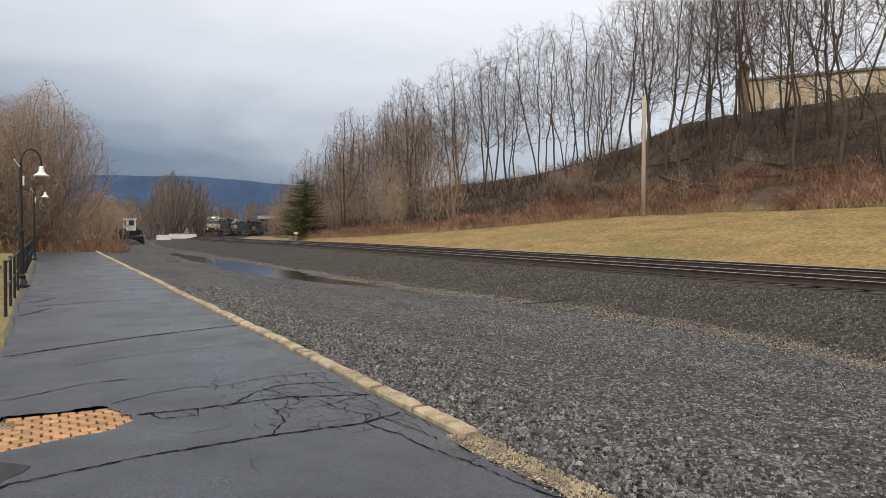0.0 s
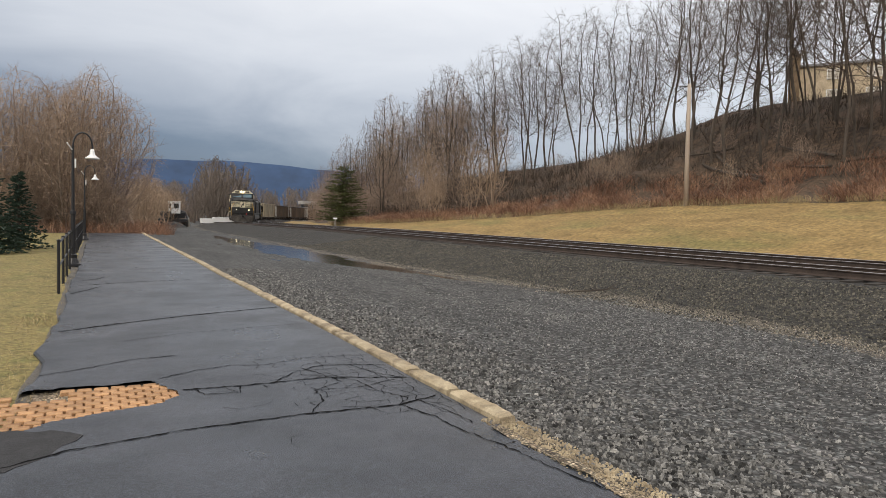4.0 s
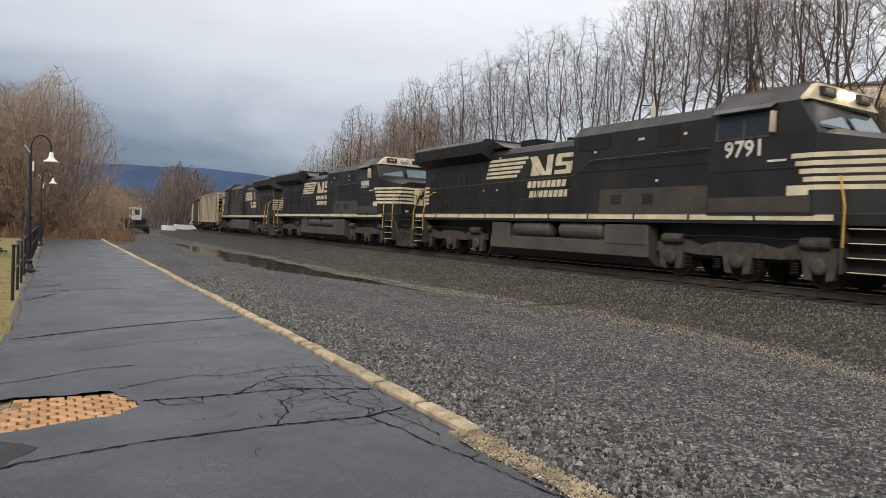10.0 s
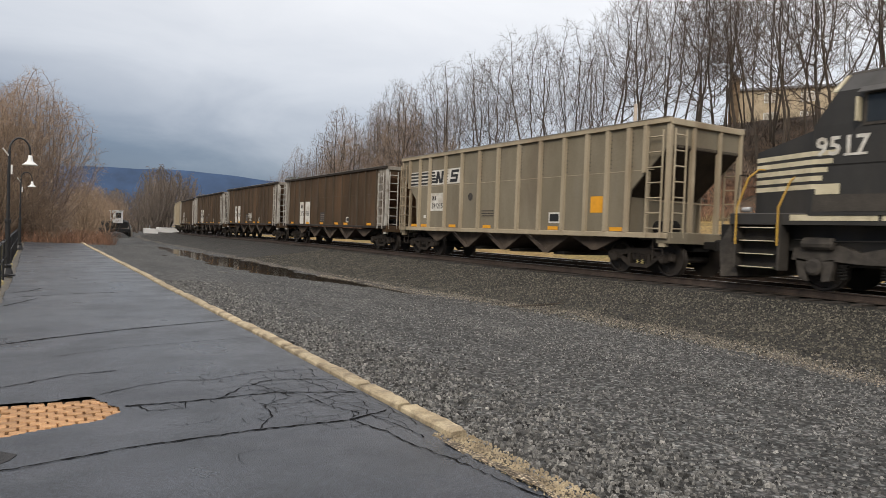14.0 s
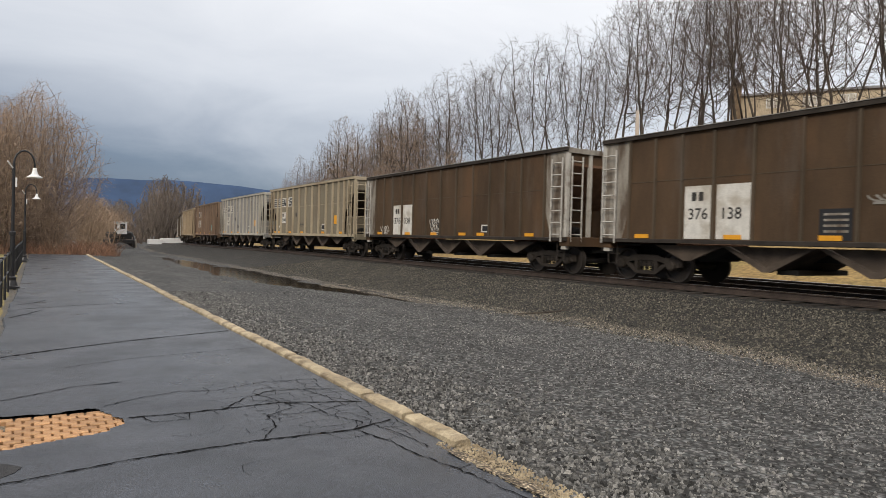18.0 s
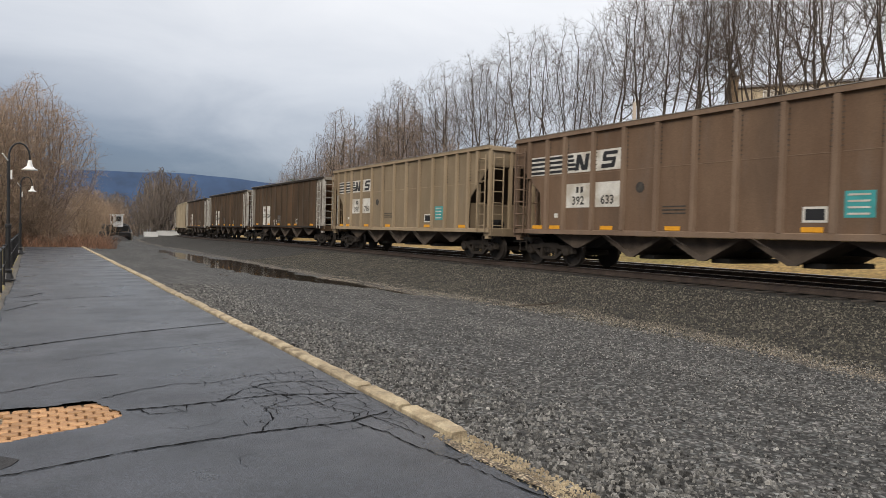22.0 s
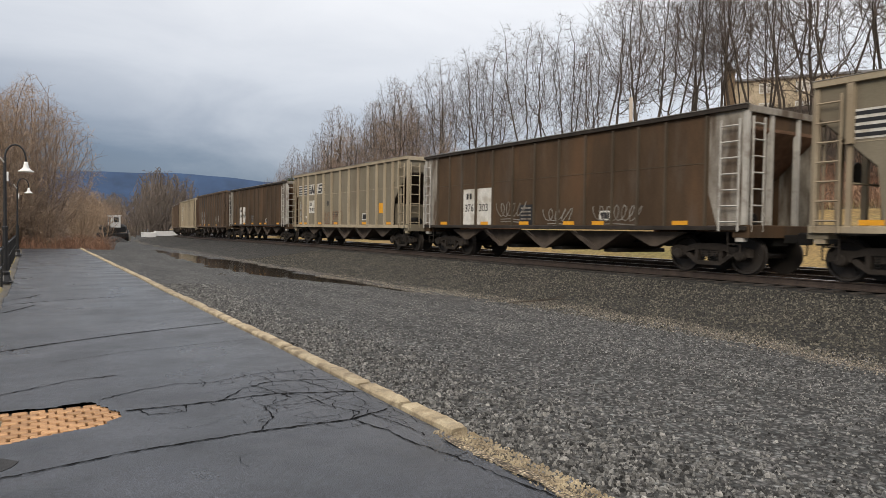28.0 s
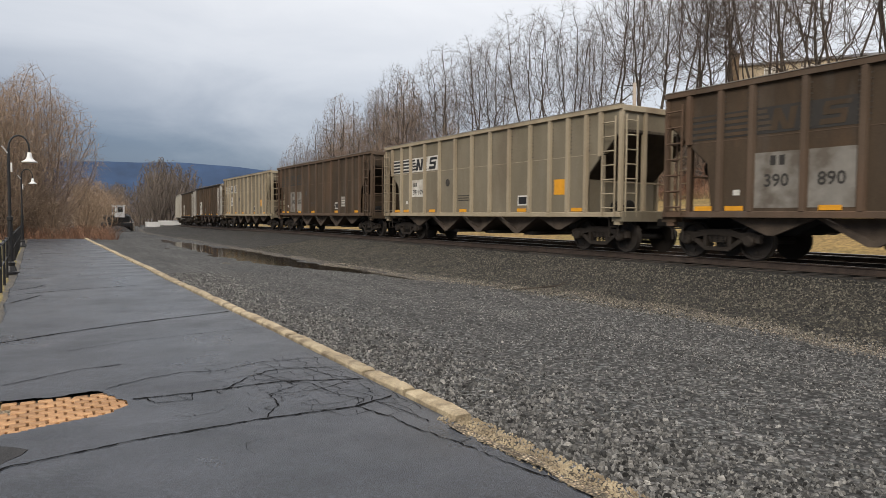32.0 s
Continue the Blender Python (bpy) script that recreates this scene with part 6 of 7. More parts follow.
def scribble(car, y, z, wide, high, seed, mat, loops=5):
    """Sprayed paint that says nothing: a looping flat stroke with two dashes under it."""
    rnd = random.Random(seed)
    pts = []
    count = loops * 9
    for q in range(count + 1):
        f, a = q / count, 2 * math.pi * loops * q / count
        pts.append((y + wide * (0.5 - f) + wide / loops * 0.55 * math.sin(a + 0.6), z + high * 0.5 * math.cos(a * (1 + 0.1 * math.sin(seed))) * rnd.uniform(0.75, 1.0)))
    lines = [pts] + [[(y + wide * 0.4, z - high * k), (y + wide * 0.05, z - high * (k - 0.03)), (y - wide * rnd.uniform(0.2, 0.45), z - high * (k + 0.05))] for k in (0.62, 0.78)]
    for line in lines:
        s = Shape()
        for i, (y0, z0) in enumerate(line):
            (ya, za), (yb, zb) = line[max(0, i - 1)], line[min(len(line) - 1, i + 1)]
            d = math.hypot(yb - ya, zb - za) or 1
            ny, nz = -(zb - za) / d * 0.017, (yb - ya) / d * 0.017
            x = -1.5115 - 0.0004 * (i % 7)
            s.v += [(x, y0 - ny, z0 - nz), (x, y0 + ny, z0 + nz), (-1.507, y0 + ny, z0 + nz), (-1.507, y0 - ny, z0 - nz)]
        s.f = [(4 * i + k, 4 * i + (k + 1) % 4, 4 * i + 4 + (k + 1) % 4, 4 * i + 4 + k) for i in range(len(line) - 1) for k in range(4)]
        part("scribble", s, mat, car, "looping sprayed scribble" if line is pts else "")


for k, y, z, wide, high, seed, mat, loops in ((2, -0.35, 1.74, 0.95, 0.46, 3, "white", 5), (4, 5.35, 1.45, 0.8, 0.3, 4, "white", 5), (4, 0.7, 1.62, 0.7, 0.5, 5, "white", 4),
                                              (9, 1.55, 1.42, 0.55, 0.32, 6, "white", 3), (13, 1.5, 1.72, 1.5, 0.55, 7, "old_plate", 5), (13, -0.9, 1.50, 1.2, 0.45, 8, "old_plate", 4), (13, -3.4, 1.52, 1.7, 0.50, 9, "old_plate", 6),
                                              (14, 1.2, 1.66, 2.6, 0.55, 10, "rust", 9), (11, -2.0, 1.6, 1.3, 0.5, 11, "old_plate", 5), (3, -0.2, 2.05, 0.45, 0.14, 12, "old_plate", 3), (16, -2.6, 1.7, 1.2, 0.7, 13, "old_plate", 5)):
    scribble(TRAIN[3 + k][0], y, z, wide, high, seed, MAT[mat], loops)


def motions():
    """The train runs past at an even speed; its wheels turn while they are in sight."""
    for ob, back, turned in TRAIN:
        rows = []
        half = 6.8 if back < LOCO_LENGTH * 3 else 6.1
        for k in range(65):
            t = k * 0.5
            s = FRONT_AT_START + back - SPEED * t
            x0, y0, _ = line_at(s - half)
            x1, y1, _ = line_at(s + half)
            a = math.atan2(x1 - x0, y1 - y0)
            rows.append((t, pose((x0 + x1) / 2, (y0 + y1) / 2, RAIL_TOP - fall((y0 + y1) / 2), 0, 0, math.degrees(-a) + (180 if turned else 0))))
        walk(ob, rows)
        for axle in ob.children_recursive:
            if not axle.name.startswith("wheelset"):
                continue
            radius = axle.location.z
            place = axle.location.copy()
            near_from = (FRONT_AT_START + back - 92) / SPEED
            near_to = (FRONT_AT_START + back + 12) / SPEED
            if near_from > 32 or near_to < 0:
                continue
            first, last = max(0, int(near_from * FPS)), min(32 * FPS, int(near_to * FPS))
            ticks = sorted({0, 32 * FPS} | set(range(first, last + 1)))
            spin = []
            for f in ticks:
                roll = SPEED * (min(max(f, first), last) - first) / FPS / radius
                spin.append((f / FPS, pose(place.x, place.y, place.z, math.degrees(-roll if turned else roll))))
            walk(axle, spin)


# ---- bare trees ----
def crown_points(rnd, count, cx, cy, z0, z1, radius, hollow, peak):
    """Places in an egg-shaped crown that the twigs reach for, more of them towards its outside."""
    pts = []
    while len(pts) < count:
        q = rnd.random()
        wide = radius * math.sin(math.pi * min(1.0, 0.05 + 0.95 * q ** peak)) ** 0.62
        a, r = rnd.uniform(0, 6.283), wide * rnd.random() ** hollow
        pts.append((cx + r * math.cos(a), cy + r * math.sin(a), z0 + (z1 - z0) * q))
    return pts


def bare_tree(name, seed, height, radius, stems, fork, count, label, category, bark, twigs, lean=0.06, thin=0.007, twig=0.85, step=0.36, crook=0.11, peak=1.0, rise=0.06, taper=2.15):
    """A leafless tree: stems climb to the fork, then limbs branch towards the places of the crown, thick by what they carry."""
    rnd = random.Random(seed)
    np_rnd = np.random.RandomState(seed)
    pos, up, goals = [], [], []
    for k in range(stems):
        a = 6.283 * (k + rnd.uniform(-0.3, 0.3)) / stems
        tilt = rnd.uniform(0, lean) if stems == 1 else lean * rnd.uniform(0.5, 1.2)
        p = Vector((0, 0, -0.25)) if stems == 1 else Vector((math.cos(a) * 0.22, math.sin(a) * 0.22, -0.25))
        d = Vector((math.cos(a) * tilt, math.sin(a) * tilt, 1)).normalized()
        last = -1
        top = height * fork * rnd.uniform(0.85, 1.1)
        while p.z < top:
            pos.append(tuple(p))
            up.append(last)
            last = len(pos) - 1
            d = (d + Vector((rnd.gauss(0, 0.045), rnd.gauss(0, 0.045), 0.03))).normalized()
            p = p + d * step
        far = p + d * (height * (1 - fork) * 0.45)
        h = height * (1.0 if k == 0 else rnd.uniform(0.78, 0.98))
        goals += crown_points(rnd, count // stems, far.x, far.y, top * 0.92, h, radius * (1.0 if stems == 1 else 0.75), 0.5, peak)
    nodes = np.array(pos)
    goals = np.array(goals)
    dist = np.full(len(goals), 1e9)
    near = np.zeros(len(goals), int)

    def see(first):
        for i in range(first, len(nodes)):
            q = np.sqrt(((goals - nodes[i]) ** 2).sum(1))
            better = q < dist
            dist[better] = q[better]
            near[better] = i
    see(0)
    for _ in range(int(height / step * 1.6)):
        if not len(goals):
            break
        fresh, roots = [], []
        for i in np.unique(near):
            mine = near == i
            v = goals[mine] - nodes[i]
            v = (v / (np.sqrt((v ** 2).sum(1))[:, None] + 1e-6)).mean(0)
            v = v + np_rnd.normal(0, crook, 3) + np.array((0, 0, rise))
            v /= np.sqrt((v ** 2).sum()) + 1e-6
            fresh.append(nodes[i] + v * step)
            roots.append(int(i))
        first = len(nodes)
        nodes = np.vstack((nodes, np.array(fresh)))
        up += roots
        see(first)
        left = dist > step * 1.05
        goals, dist, near = goals[left], dist[left], near[left]
    n = len(nodes)
    load, kids = [0.0] * n, [[] for _ in range(n)]
    for i in range(n - 1, -1, -1):
        if not kids[i]:
            load[i] = (thin * 1.15) ** taper
        if up[i] >= 0:
            load[up[i]] += load[i]
            kids[up[i]].append(i)
    rad = [q ** (1 / taper) for q in load]
    trunk, crown = Shape(), Shape()
    heads = [i for i in range(n) if up[i] < 0]
    while heads:
        i = heads.pop()
        chain = [up[i]] if up[i] >= 0 else []
        while True:
            chain.append(i)
            if not kids[i]:
                break
            main = max(kids[i], key=lambda c: rad[c])
            heads += [c for c in kids[i] if c != main]
            i = main
        r = [rad[c] for c in chain]
        if up[chain[0]] >= 0 or len(chain) > 1 and chain[0] == up[chain[1]]:
            r[0] = min(r[0], r[1] * 1.15)
        if up[chain[0]] < 0 and r[0] == rad[chain[0]]:
            r[0] *= 1.35
        pts = [tuple(nodes[c]) for c in chain]
        thick = r[0]
        if thick < 0.03 and len(pts) > 3:
            keep = list(range(0, len(pts) - 1, 2)) + [len(pts) - 1]
            pts, r = [pts[q] for q in keep], [r[q] for q in keep]
        (trunk if thick > 0.028 else crown).tube(pts, r, 7 if thick > 0.09 else 4 if thick > 0.03 else 3, tip=True)
        for c in chain[1:]:
            if rad[c] > 0.030:
                continue
            base = nodes[c] - nodes[up[c]]
            base = base / (np.sqrt((base ** 2).sum()) + 1e-6)
            for _ in range(3 if not kids[c] else (1 if rnd.random() < 0.85 else 0)):
                w = 0.45 if not kids[c] else 0.95
                d = Vector((base[0] + rnd.gauss(0, w), base[1] + rnd.gauss(0, w), base[2] + rnd.gauss(0, w * 0.7) + 0.25)).normalized()
                p = Vector(nodes[c])
                u = d.orthogonal().normalized() * thin
                v = d.cross(u)
                crown.add([tuple(p + u), tuple(p - u * 0.5 + v * 0.87), tuple(p - u * 0.5 - v * 0.87), tuple(p + d * twig * rnd.uniform(0.5, 1.3))], [(0, 1, 3), (1, 2, 3), (2, 0, 3)])
    t = thing(name, label, category)
    part("trunk", trunk, bark, t, smooth=True)
    part("crown", crown, twigs, t, "fine bare twigs", smooth=False)
    return t


WOOD = "bare trees on the wooded bank"
PATTERNS = [bare_tree("bare_tree", 11 + k, h, r, st, fo, c, "tall leafless hardwood tree with dark bark on the bank", "tree", MAT["bark"], MAT["twig"], ln, thin=0.0075, twig=1.0)
            for k, (h, r, st, fo, c, ln) in enumerate([(17.5, 4.4, 1, 0.34, 560, 0.12), (16.5, 3.8, 1, 0.42, 460, 0.20), (17.5, 5.2, 1, 0.26, 640, 0.10), (16.0, 4.6, 3, 0.24, 600, 0.26), (17.0, 3.2, 1, 0.44, 380, 0.18), (17.5, 4.6, 2, 0.28, 600, 0.22)])]
BROWN = [bare_tree("bare_tree", 61 + k, h, r, st, 0.16, 1400, "leafless brown-twigged tree crowding the bank", "tree", MAT["bark"], MAT["brown_twig"], 0.18, thin=0.011, step=0.36, twig=0.9, taper=2.55, rise=0.03, crook=0.06, peak=0.85) for k, (h, r, st) in enumerate(((13.5, 3.0, 2), (12.0, 2.8, 3)))]
YOUNG = bare_tree("young_tree", 41, 8.5, 1.9, 4, 0.18, 600, "pale-barked young leafless tree at the lawn's edge", "tree", MAT["tan_twig"], MAT["tan_twig"], 0.20, thin=0.008, step=0.30)
SHRUB = [bare_tree("shrub", 51 + k, h, 2.0, 5, 0.08, 420, "tangled leafless grey-brown thicket shrub", "shrub", MAT["brown_twig"], MAT["brown_twig"], 0.35, thin=0.012, step=0.30, crook=0.2) for k, h in enumerate((6.0, 5.0))]
LEFT_TREES = [bare_tree("bare_tree", 71 + k, h, r, st, 0.10, 3800, "spreading many-stemmed leafless tree with tan twigs behind the railing", "tree", MAT["brown_twig"], MAT["left_twig"], 0.26, thin=0.009, step=0.30, twig=0.75, peak=1.15, rise=0.08, taper=2.6, crook=0.05) for k, (h, r, st) in enumerate(((12.6, 4.3, 5), (11.8, 4.0, 4)))]
FAR_TREE = bare_tree("bare_tree", 91, 15.0, 4.6, 3, 0.20, 620, "distant leafless grey-brown tree in the valley", "tree", MAT["far_twig"], MAT["far_twig"], 0.16, thin=0.046, step=0.55, twig=1.3, taper=2.6)
FAR_TREE["group"] = "trees in the valley"
BRUSHWOOD = bare_tree("thicket_tree", 95, 7.0, 2.2, 4, 0.12, 480, "pale brown leafless thicket beyond the yard", "tree", MAT["tan_twig"], MAT["tan_twig"], 0.25, thin=0.016, step=0.34, crook=0.2)
for group, obs in ((WOOD, PATTERNS + BROWN), ("young trees by the lawn", [YOUNG]), ("thicket shrubs", SHRUB), ("trees behind the railing", LEFT_TREES), ("valley thickets", [BRUSHWOOD])):
    for ob in obs:
        ob["group"] = group
STOOD = set()


def plant(pattern, x, y, size=1.0, turn=0.0, z=None, lean=0.0, clear_of_line=True):
    """Sets the pattern itself at its first place and copies at the others; size within a few per cent is by another pattern, so trees keep their metres."""
    if clear_of_line and (np.min(np.hypot(LINE_X - x - 2, LINE_Y - y)) < 7.0 or (x > TRACK_X + bend(y) and x / y < 0.30 and y < 240)):
        return None
    m = pose(x, y, (ground_z(x, y) if z is None else z) - 0.05, lean, 0, turn)
    if pattern.name not in STOOD:
        STOOD.add(pattern.name)
        pattern.scale = (size,) * 3
        pattern.matrix_basis = m @ Matrix.Diagonal((size, size, size, 1))
        return pattern
    ob = copy_thing(pattern, m)
    ob.matrix_basis = m @ Matrix.Diagonal((size, size, size, 1))
    return ob


BANK = [(40.4, 59.5, 0), (44.0, 63.0, 1), (45.5, 65.2, 4), (43.6, 49.9, 3), (43.6, 48.1, 5), (43.5, 46.0, 3), (43.3, 43.6, 4), (45.3, 43.3, 2), (42.1, 36.6, 0), (46.9, 55.7, 1), (45.1, 55.6, 5),
        (47.9, 66.1, 2), (41.4, 34.8, 2), (47.5, 39.0, 4), (41.4, 31.7, 1), (44.6, 31.5, 0), (44.1, 29.3, 4), (40.9, 25.4, 1), (42.9, 25.7, 5), (40.6, 22.3, 2), (46.7, 26.5, 0), (47.2, 30.2, 5), (39.0, 62.5, 0),
        (42.8, 31.6, 4), (43.5, 39.7, 1), (41.5, 52.0, 4), (41.0, 20.0, 3), (44.0, 17.5, 0), (42.5, 70.5, 2), (39.5, 76.0, 5), (37.5, 71.0, 1)]
rt = random.Random(7)
for x, y, k in BANK:
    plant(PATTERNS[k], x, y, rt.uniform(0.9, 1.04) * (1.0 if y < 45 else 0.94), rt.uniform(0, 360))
# trees along the brow and behind it, thinning towards the house
for k in range(25):
    y = 8 + 118 * (k + rt.random()) / 25
    x = rt.uniform(48, 62)
    if 56 < x and 18 < y < 48:
        x = rt.uniform(48, 55)
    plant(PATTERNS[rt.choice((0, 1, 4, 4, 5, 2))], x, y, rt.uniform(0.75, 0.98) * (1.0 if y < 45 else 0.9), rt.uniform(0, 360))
for k in range(11):
    plant(PATTERNS[rt.choice((0, 2, 3, 5))], rt.uniform(44, 53), 10 + 34 * (k + rt.random()) / 11, rt.uniform(0.8, 1.0), rt.uniform(0, 360))
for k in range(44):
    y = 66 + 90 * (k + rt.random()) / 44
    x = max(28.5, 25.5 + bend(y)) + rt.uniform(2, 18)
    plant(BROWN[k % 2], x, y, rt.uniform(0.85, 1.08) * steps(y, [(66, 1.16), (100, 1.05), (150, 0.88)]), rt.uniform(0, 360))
for x, y, q in ((32.1, 66.8, 0.95), (30.8, 53.7, 0.9), (31.7, 51.6, 1.0), (29.1, 57.5, 0.55), (30.2, 60.5, 0.6), (31.0, 63.5, 0.8), (36.0, 30.0, 0.35), (33.5, 70.0, 0.9), (34.0, 57.0, 0.75)):
    plant(YOUNG, x, y, q, rt.uniform(0, 360))
for k in range(60):
    y = 56 + 90 * (k + rt.random()) / 60
    x = max(26.0, 23.6 + bend(y)) + rt.uniform(1.0, 12)
    if y < 80 and x < 29.5:
        continue
    plant(SHRUB[k % 2], x, y, rt.uniform(0.6, 1.1), rt.uniform(0, 360))
for k in range(14):
    plant(SHRUB[k % 2], rt.uniform(36, 47), rt.uniform(18, 62), rt.uniform(0.35, 0.6), rt.uniform(0, 360))
# beyond the platform's end and behind the railing
for x, y, k, q in ((0.5, 56.2, 0, 0.95), (0.9, 58.6, 1, 0.92), (-1.2, 57.4, 0, 0.97), (-1.9, 54.2, 1, 0.84), (-3.4, 57.0, 0, 0.92), (-1.6, 59.5, 1, 0.92), (-5.4, 55, 1, 0.97), (-7.6, 57.5, 0, 0.90), (-3.0, 62, 1, 0.95), (-10, 58, 1, 1.0), (-14, 60, 0, 1.0), (-4.4, 53.8, 1, 0.72)):
    plant(LEFT_TREES[k], x, y, q, rt.uniform(0, 360))
for k in range(44):
    plant((BRUSHWOOD, SHRUB[0], BRUSHWOOD, BRUSHWOOD)[k % 4], rt.uniform(-8, 1.2), rt.uniform(52.8, 61), rt.uniform(0.40, 0.85), rt.uniform(0, 360))
for k in range(26):
    a, r = radians(rt.uniform(2.5, 7.4)), rt.uniform(84, 120)
    plant(BRUSHWOOD, r * math.sin(a), r * math.cos(a), rt.uniform(0.6, 1.05), rt.uniform(0, 360))
for lo, hi, near, far, count, rise in ((8.0, 12.4, 135, 210, 52, 0.084), (2.5, 8.6, 130, 250, 26, 0.050), (-4, 3, 120, 220, 10, 0.050), (10.5, 20, 245, 420, 40, 0.044)):
    for k in range(count):
        a, r = radians(rt.uniform(lo, hi)), rt.uniform(near, far)
        plant(FAR_TREE, r * math.sin(a), r * math.cos(a), (rise * r + 2.4) / 15.0 * rt.uniform(0.72, 1.0), rt.uniform(0, 360))
for k in range(16):
    x, y = rt.uniform(2, 16), rt.uniform(98, 150)
    plant(SHRUB[k % 2], x, y, rt.uniform(0.6, 1.0), rt.uniform(0, 360))


# ---- evergreens ----
def evergreen(name, seed, height, radius, whorls, mat, label, droop=0.35, full=0.85):
    rnd = random.Random(seed)
    t = thing(name, label, "tree")
    part("trunk", Shape().tube([(0, 0, -0.2), (0, 0, height * 0.6), (0, 0, height * 0.97)], [radius * 0.06, radius * 0.04, 0.01], 6), MAT["bark"], t)
    s = Shape()
    for w in range(whorls):
        q = w / whorls
        reach = radius * (1 - q) ** full + 0.05
        for b in range(int(7 + 7 * (1 - q))):
            a = rnd.uniform(0, 6.283)
            z = height * (0.05 + 0.93 * min(1.0, max(0.0, q + rnd.uniform(-0.05, 0.03))))
            ln = reach * rnd.uniform(0.62, 1.12)
            dirx, diry = math.cos(a), math.sin(a)
            steps_out = max(3, int(ln / 0.17))
            for i in range(steps_out):
                f = (i + 0.6) / steps_out
                cx, cy = dirx * ln * f, diry * ln * f
                cz = z - droop * ln * f * f + rnd.uniform(-0.05, 0.05) + 0.12 * f * ln * f
                for _ in range(3):
                    aa = a + rnd.uniform(-1.2, 1.2)
                    sz = rnd.uniform(0.10, 0.22) * (0.7 + 0.5 * radius / 2.5)
                    ex, ey = math.cos(aa) * sz, math.sin(aa) * sz
                    nx, ny = -math.sin(aa) * sz * 0.22, math.cos(aa) * sz * 0.22
                    dz = rnd.uniform(-0.08, 0.05)
                    s.add([(cx - nx, cy - ny, cz), (cx + nx, cy + ny, cz), (cx + ex, cy + ey, cz + dz), (cx + ex * 0.4, cy + ey * 0.4, cz - 0.05)], [(0, 1, 2), (0, 2, 3), (1, 3, 2), (0, 3, 1)])
    part("crown", s, mat, t, "dense drooping needles")
    return t


sp1 = evergreen("spruce", 3, 4.6, 1.75, 38, MAT["needle"], "blue-green spruce on the grass by the railing")
sp1.matrix_basis = pose(-3.7, 28.0, -0.05)
sp2 = evergreen("spruce", 4, 3.1, 1.1, 26, MAT["needle"], "smaller dark spruce on the grass by the railing")
sp2.matrix_basis = pose(-2.65, 30.8, -0.05)
ced = evergreen("cedar_tree", 5, 6.8, 3.0, 46, MAT["cedar"], "broad olive green cedar at the lawn's end", 0.05, 0.42)
ced.matrix_basis = pose(25.2, 73.5, ground_z(25.2, 73.5))


# ---- undergrowth: dry stems on the bank, thin grass by the platform ----
def stems(name, count, region, lo, hi, mat, label, seed, spread=0.5, r=0.012):
    rnd = random.Random(seed)
    s = Shape()
    made = 0
    while made < count:
        x, y = region(rnd)
        if x is None:
            continue
        z = ground_z(x, y) - 0.03
        for _ in range(4):
            h = rnd.uniform(lo, hi)
            dx, dy = rnd.gauss(0, spread) * h, rnd.gauss(0, spread) * h
            bx, by = x + rnd.gauss(0, 0.15), y + rnd.gauss(0, 0.15)
            k = rnd.uniform(0.45, 0.7)
            mx, my, mz = bx + dx * 0.35, by + dy * 0.35, z + h * k
            a = rnd.uniform(0, 2)
            c = [(math.cos(a + q * 2.094) * r, math.sin(a + q * 2.094) * r) for q in range(3)]
            v = [(bx + u, by + w, z) for u, w in c] + [(mx + u * 0.8, my + w * 0.8, mz) for u, w in c] + [(bx + dx, by + dy, z + h * 0.93)]
            s.add(v, [(0, 1, 4, 3), (1, 2, 5, 4), (2, 0, 3, 5), (3, 4, 6), (4, 5, 6), (5, 3, 6)])
            made += 1
    solid(name, s, mat, label, kind="stuff")


def bank_low(rnd):
    y = rnd.uniform(6, 74)
    xe = steps(y, LAWN_EDGE)
    x = xe + 0.2 + rnd.random() ** 1.2 * (7.5 if y < 50 else 6.0)
    return (x, y) if noise.noise((x * 0.3, y * 0.3, 2.0)) + 0.45 * rnd.random() > -0.05 + 0.03 * (x - xe) else (None, None)


def bank_high(rnd):
    y = rnd.uniform(8, 110)
    xe = max(steps(y, LAWN_EDGE), 24.2 + bend(y))
    return xe + 5 + rnd.random() * 18, y


def lawn_rim(rnd):
    y = rnd.uniform(8, 78)
    return steps(y, LAWN_EDGE) + rnd.gauss(0.25, 0.25), y


def platform_end(rnd):
    return rnd.uniform(-9, 5.2), rnd.uniform(51.3, 66)


stems("dry_brush", 26000, bank_low, 0.25, 0.95, MAT["brush"], "matted red-brown dry knotweed on the bank", 21, 1.0, 0.016)
stems("undergrowth", 15000, bank_high, 0.3, 1.6, MAT["under"], "dark leafless undergrowth among the trees", 22, 0.9, 0.016)
stems("dry_grass", 7000, lawn_rim, 0.15, 0.6, MAT["weed"], "pale dry grass along the lawn's upper edge", 23, 0.5, 0.008)
stems("dry_brush", 6000, platform_end, 0.3, 1.3, MAT["brush"], "tangle of dry reddish weeds past the platform's end", 24, 0.8, 0.012)


def verge(rnd):
    y = 5.5 + 22 * rnd.random() ** 1.5
    return -0.62 - rnd.random() ** 1.6 * (1.2 + y * 0.12), y


stems("grass", 11000, verge, 0.02, 0.08, MAT["weed"], "thin winter grass beside the asphalt", 25, 0.7, 0.003)

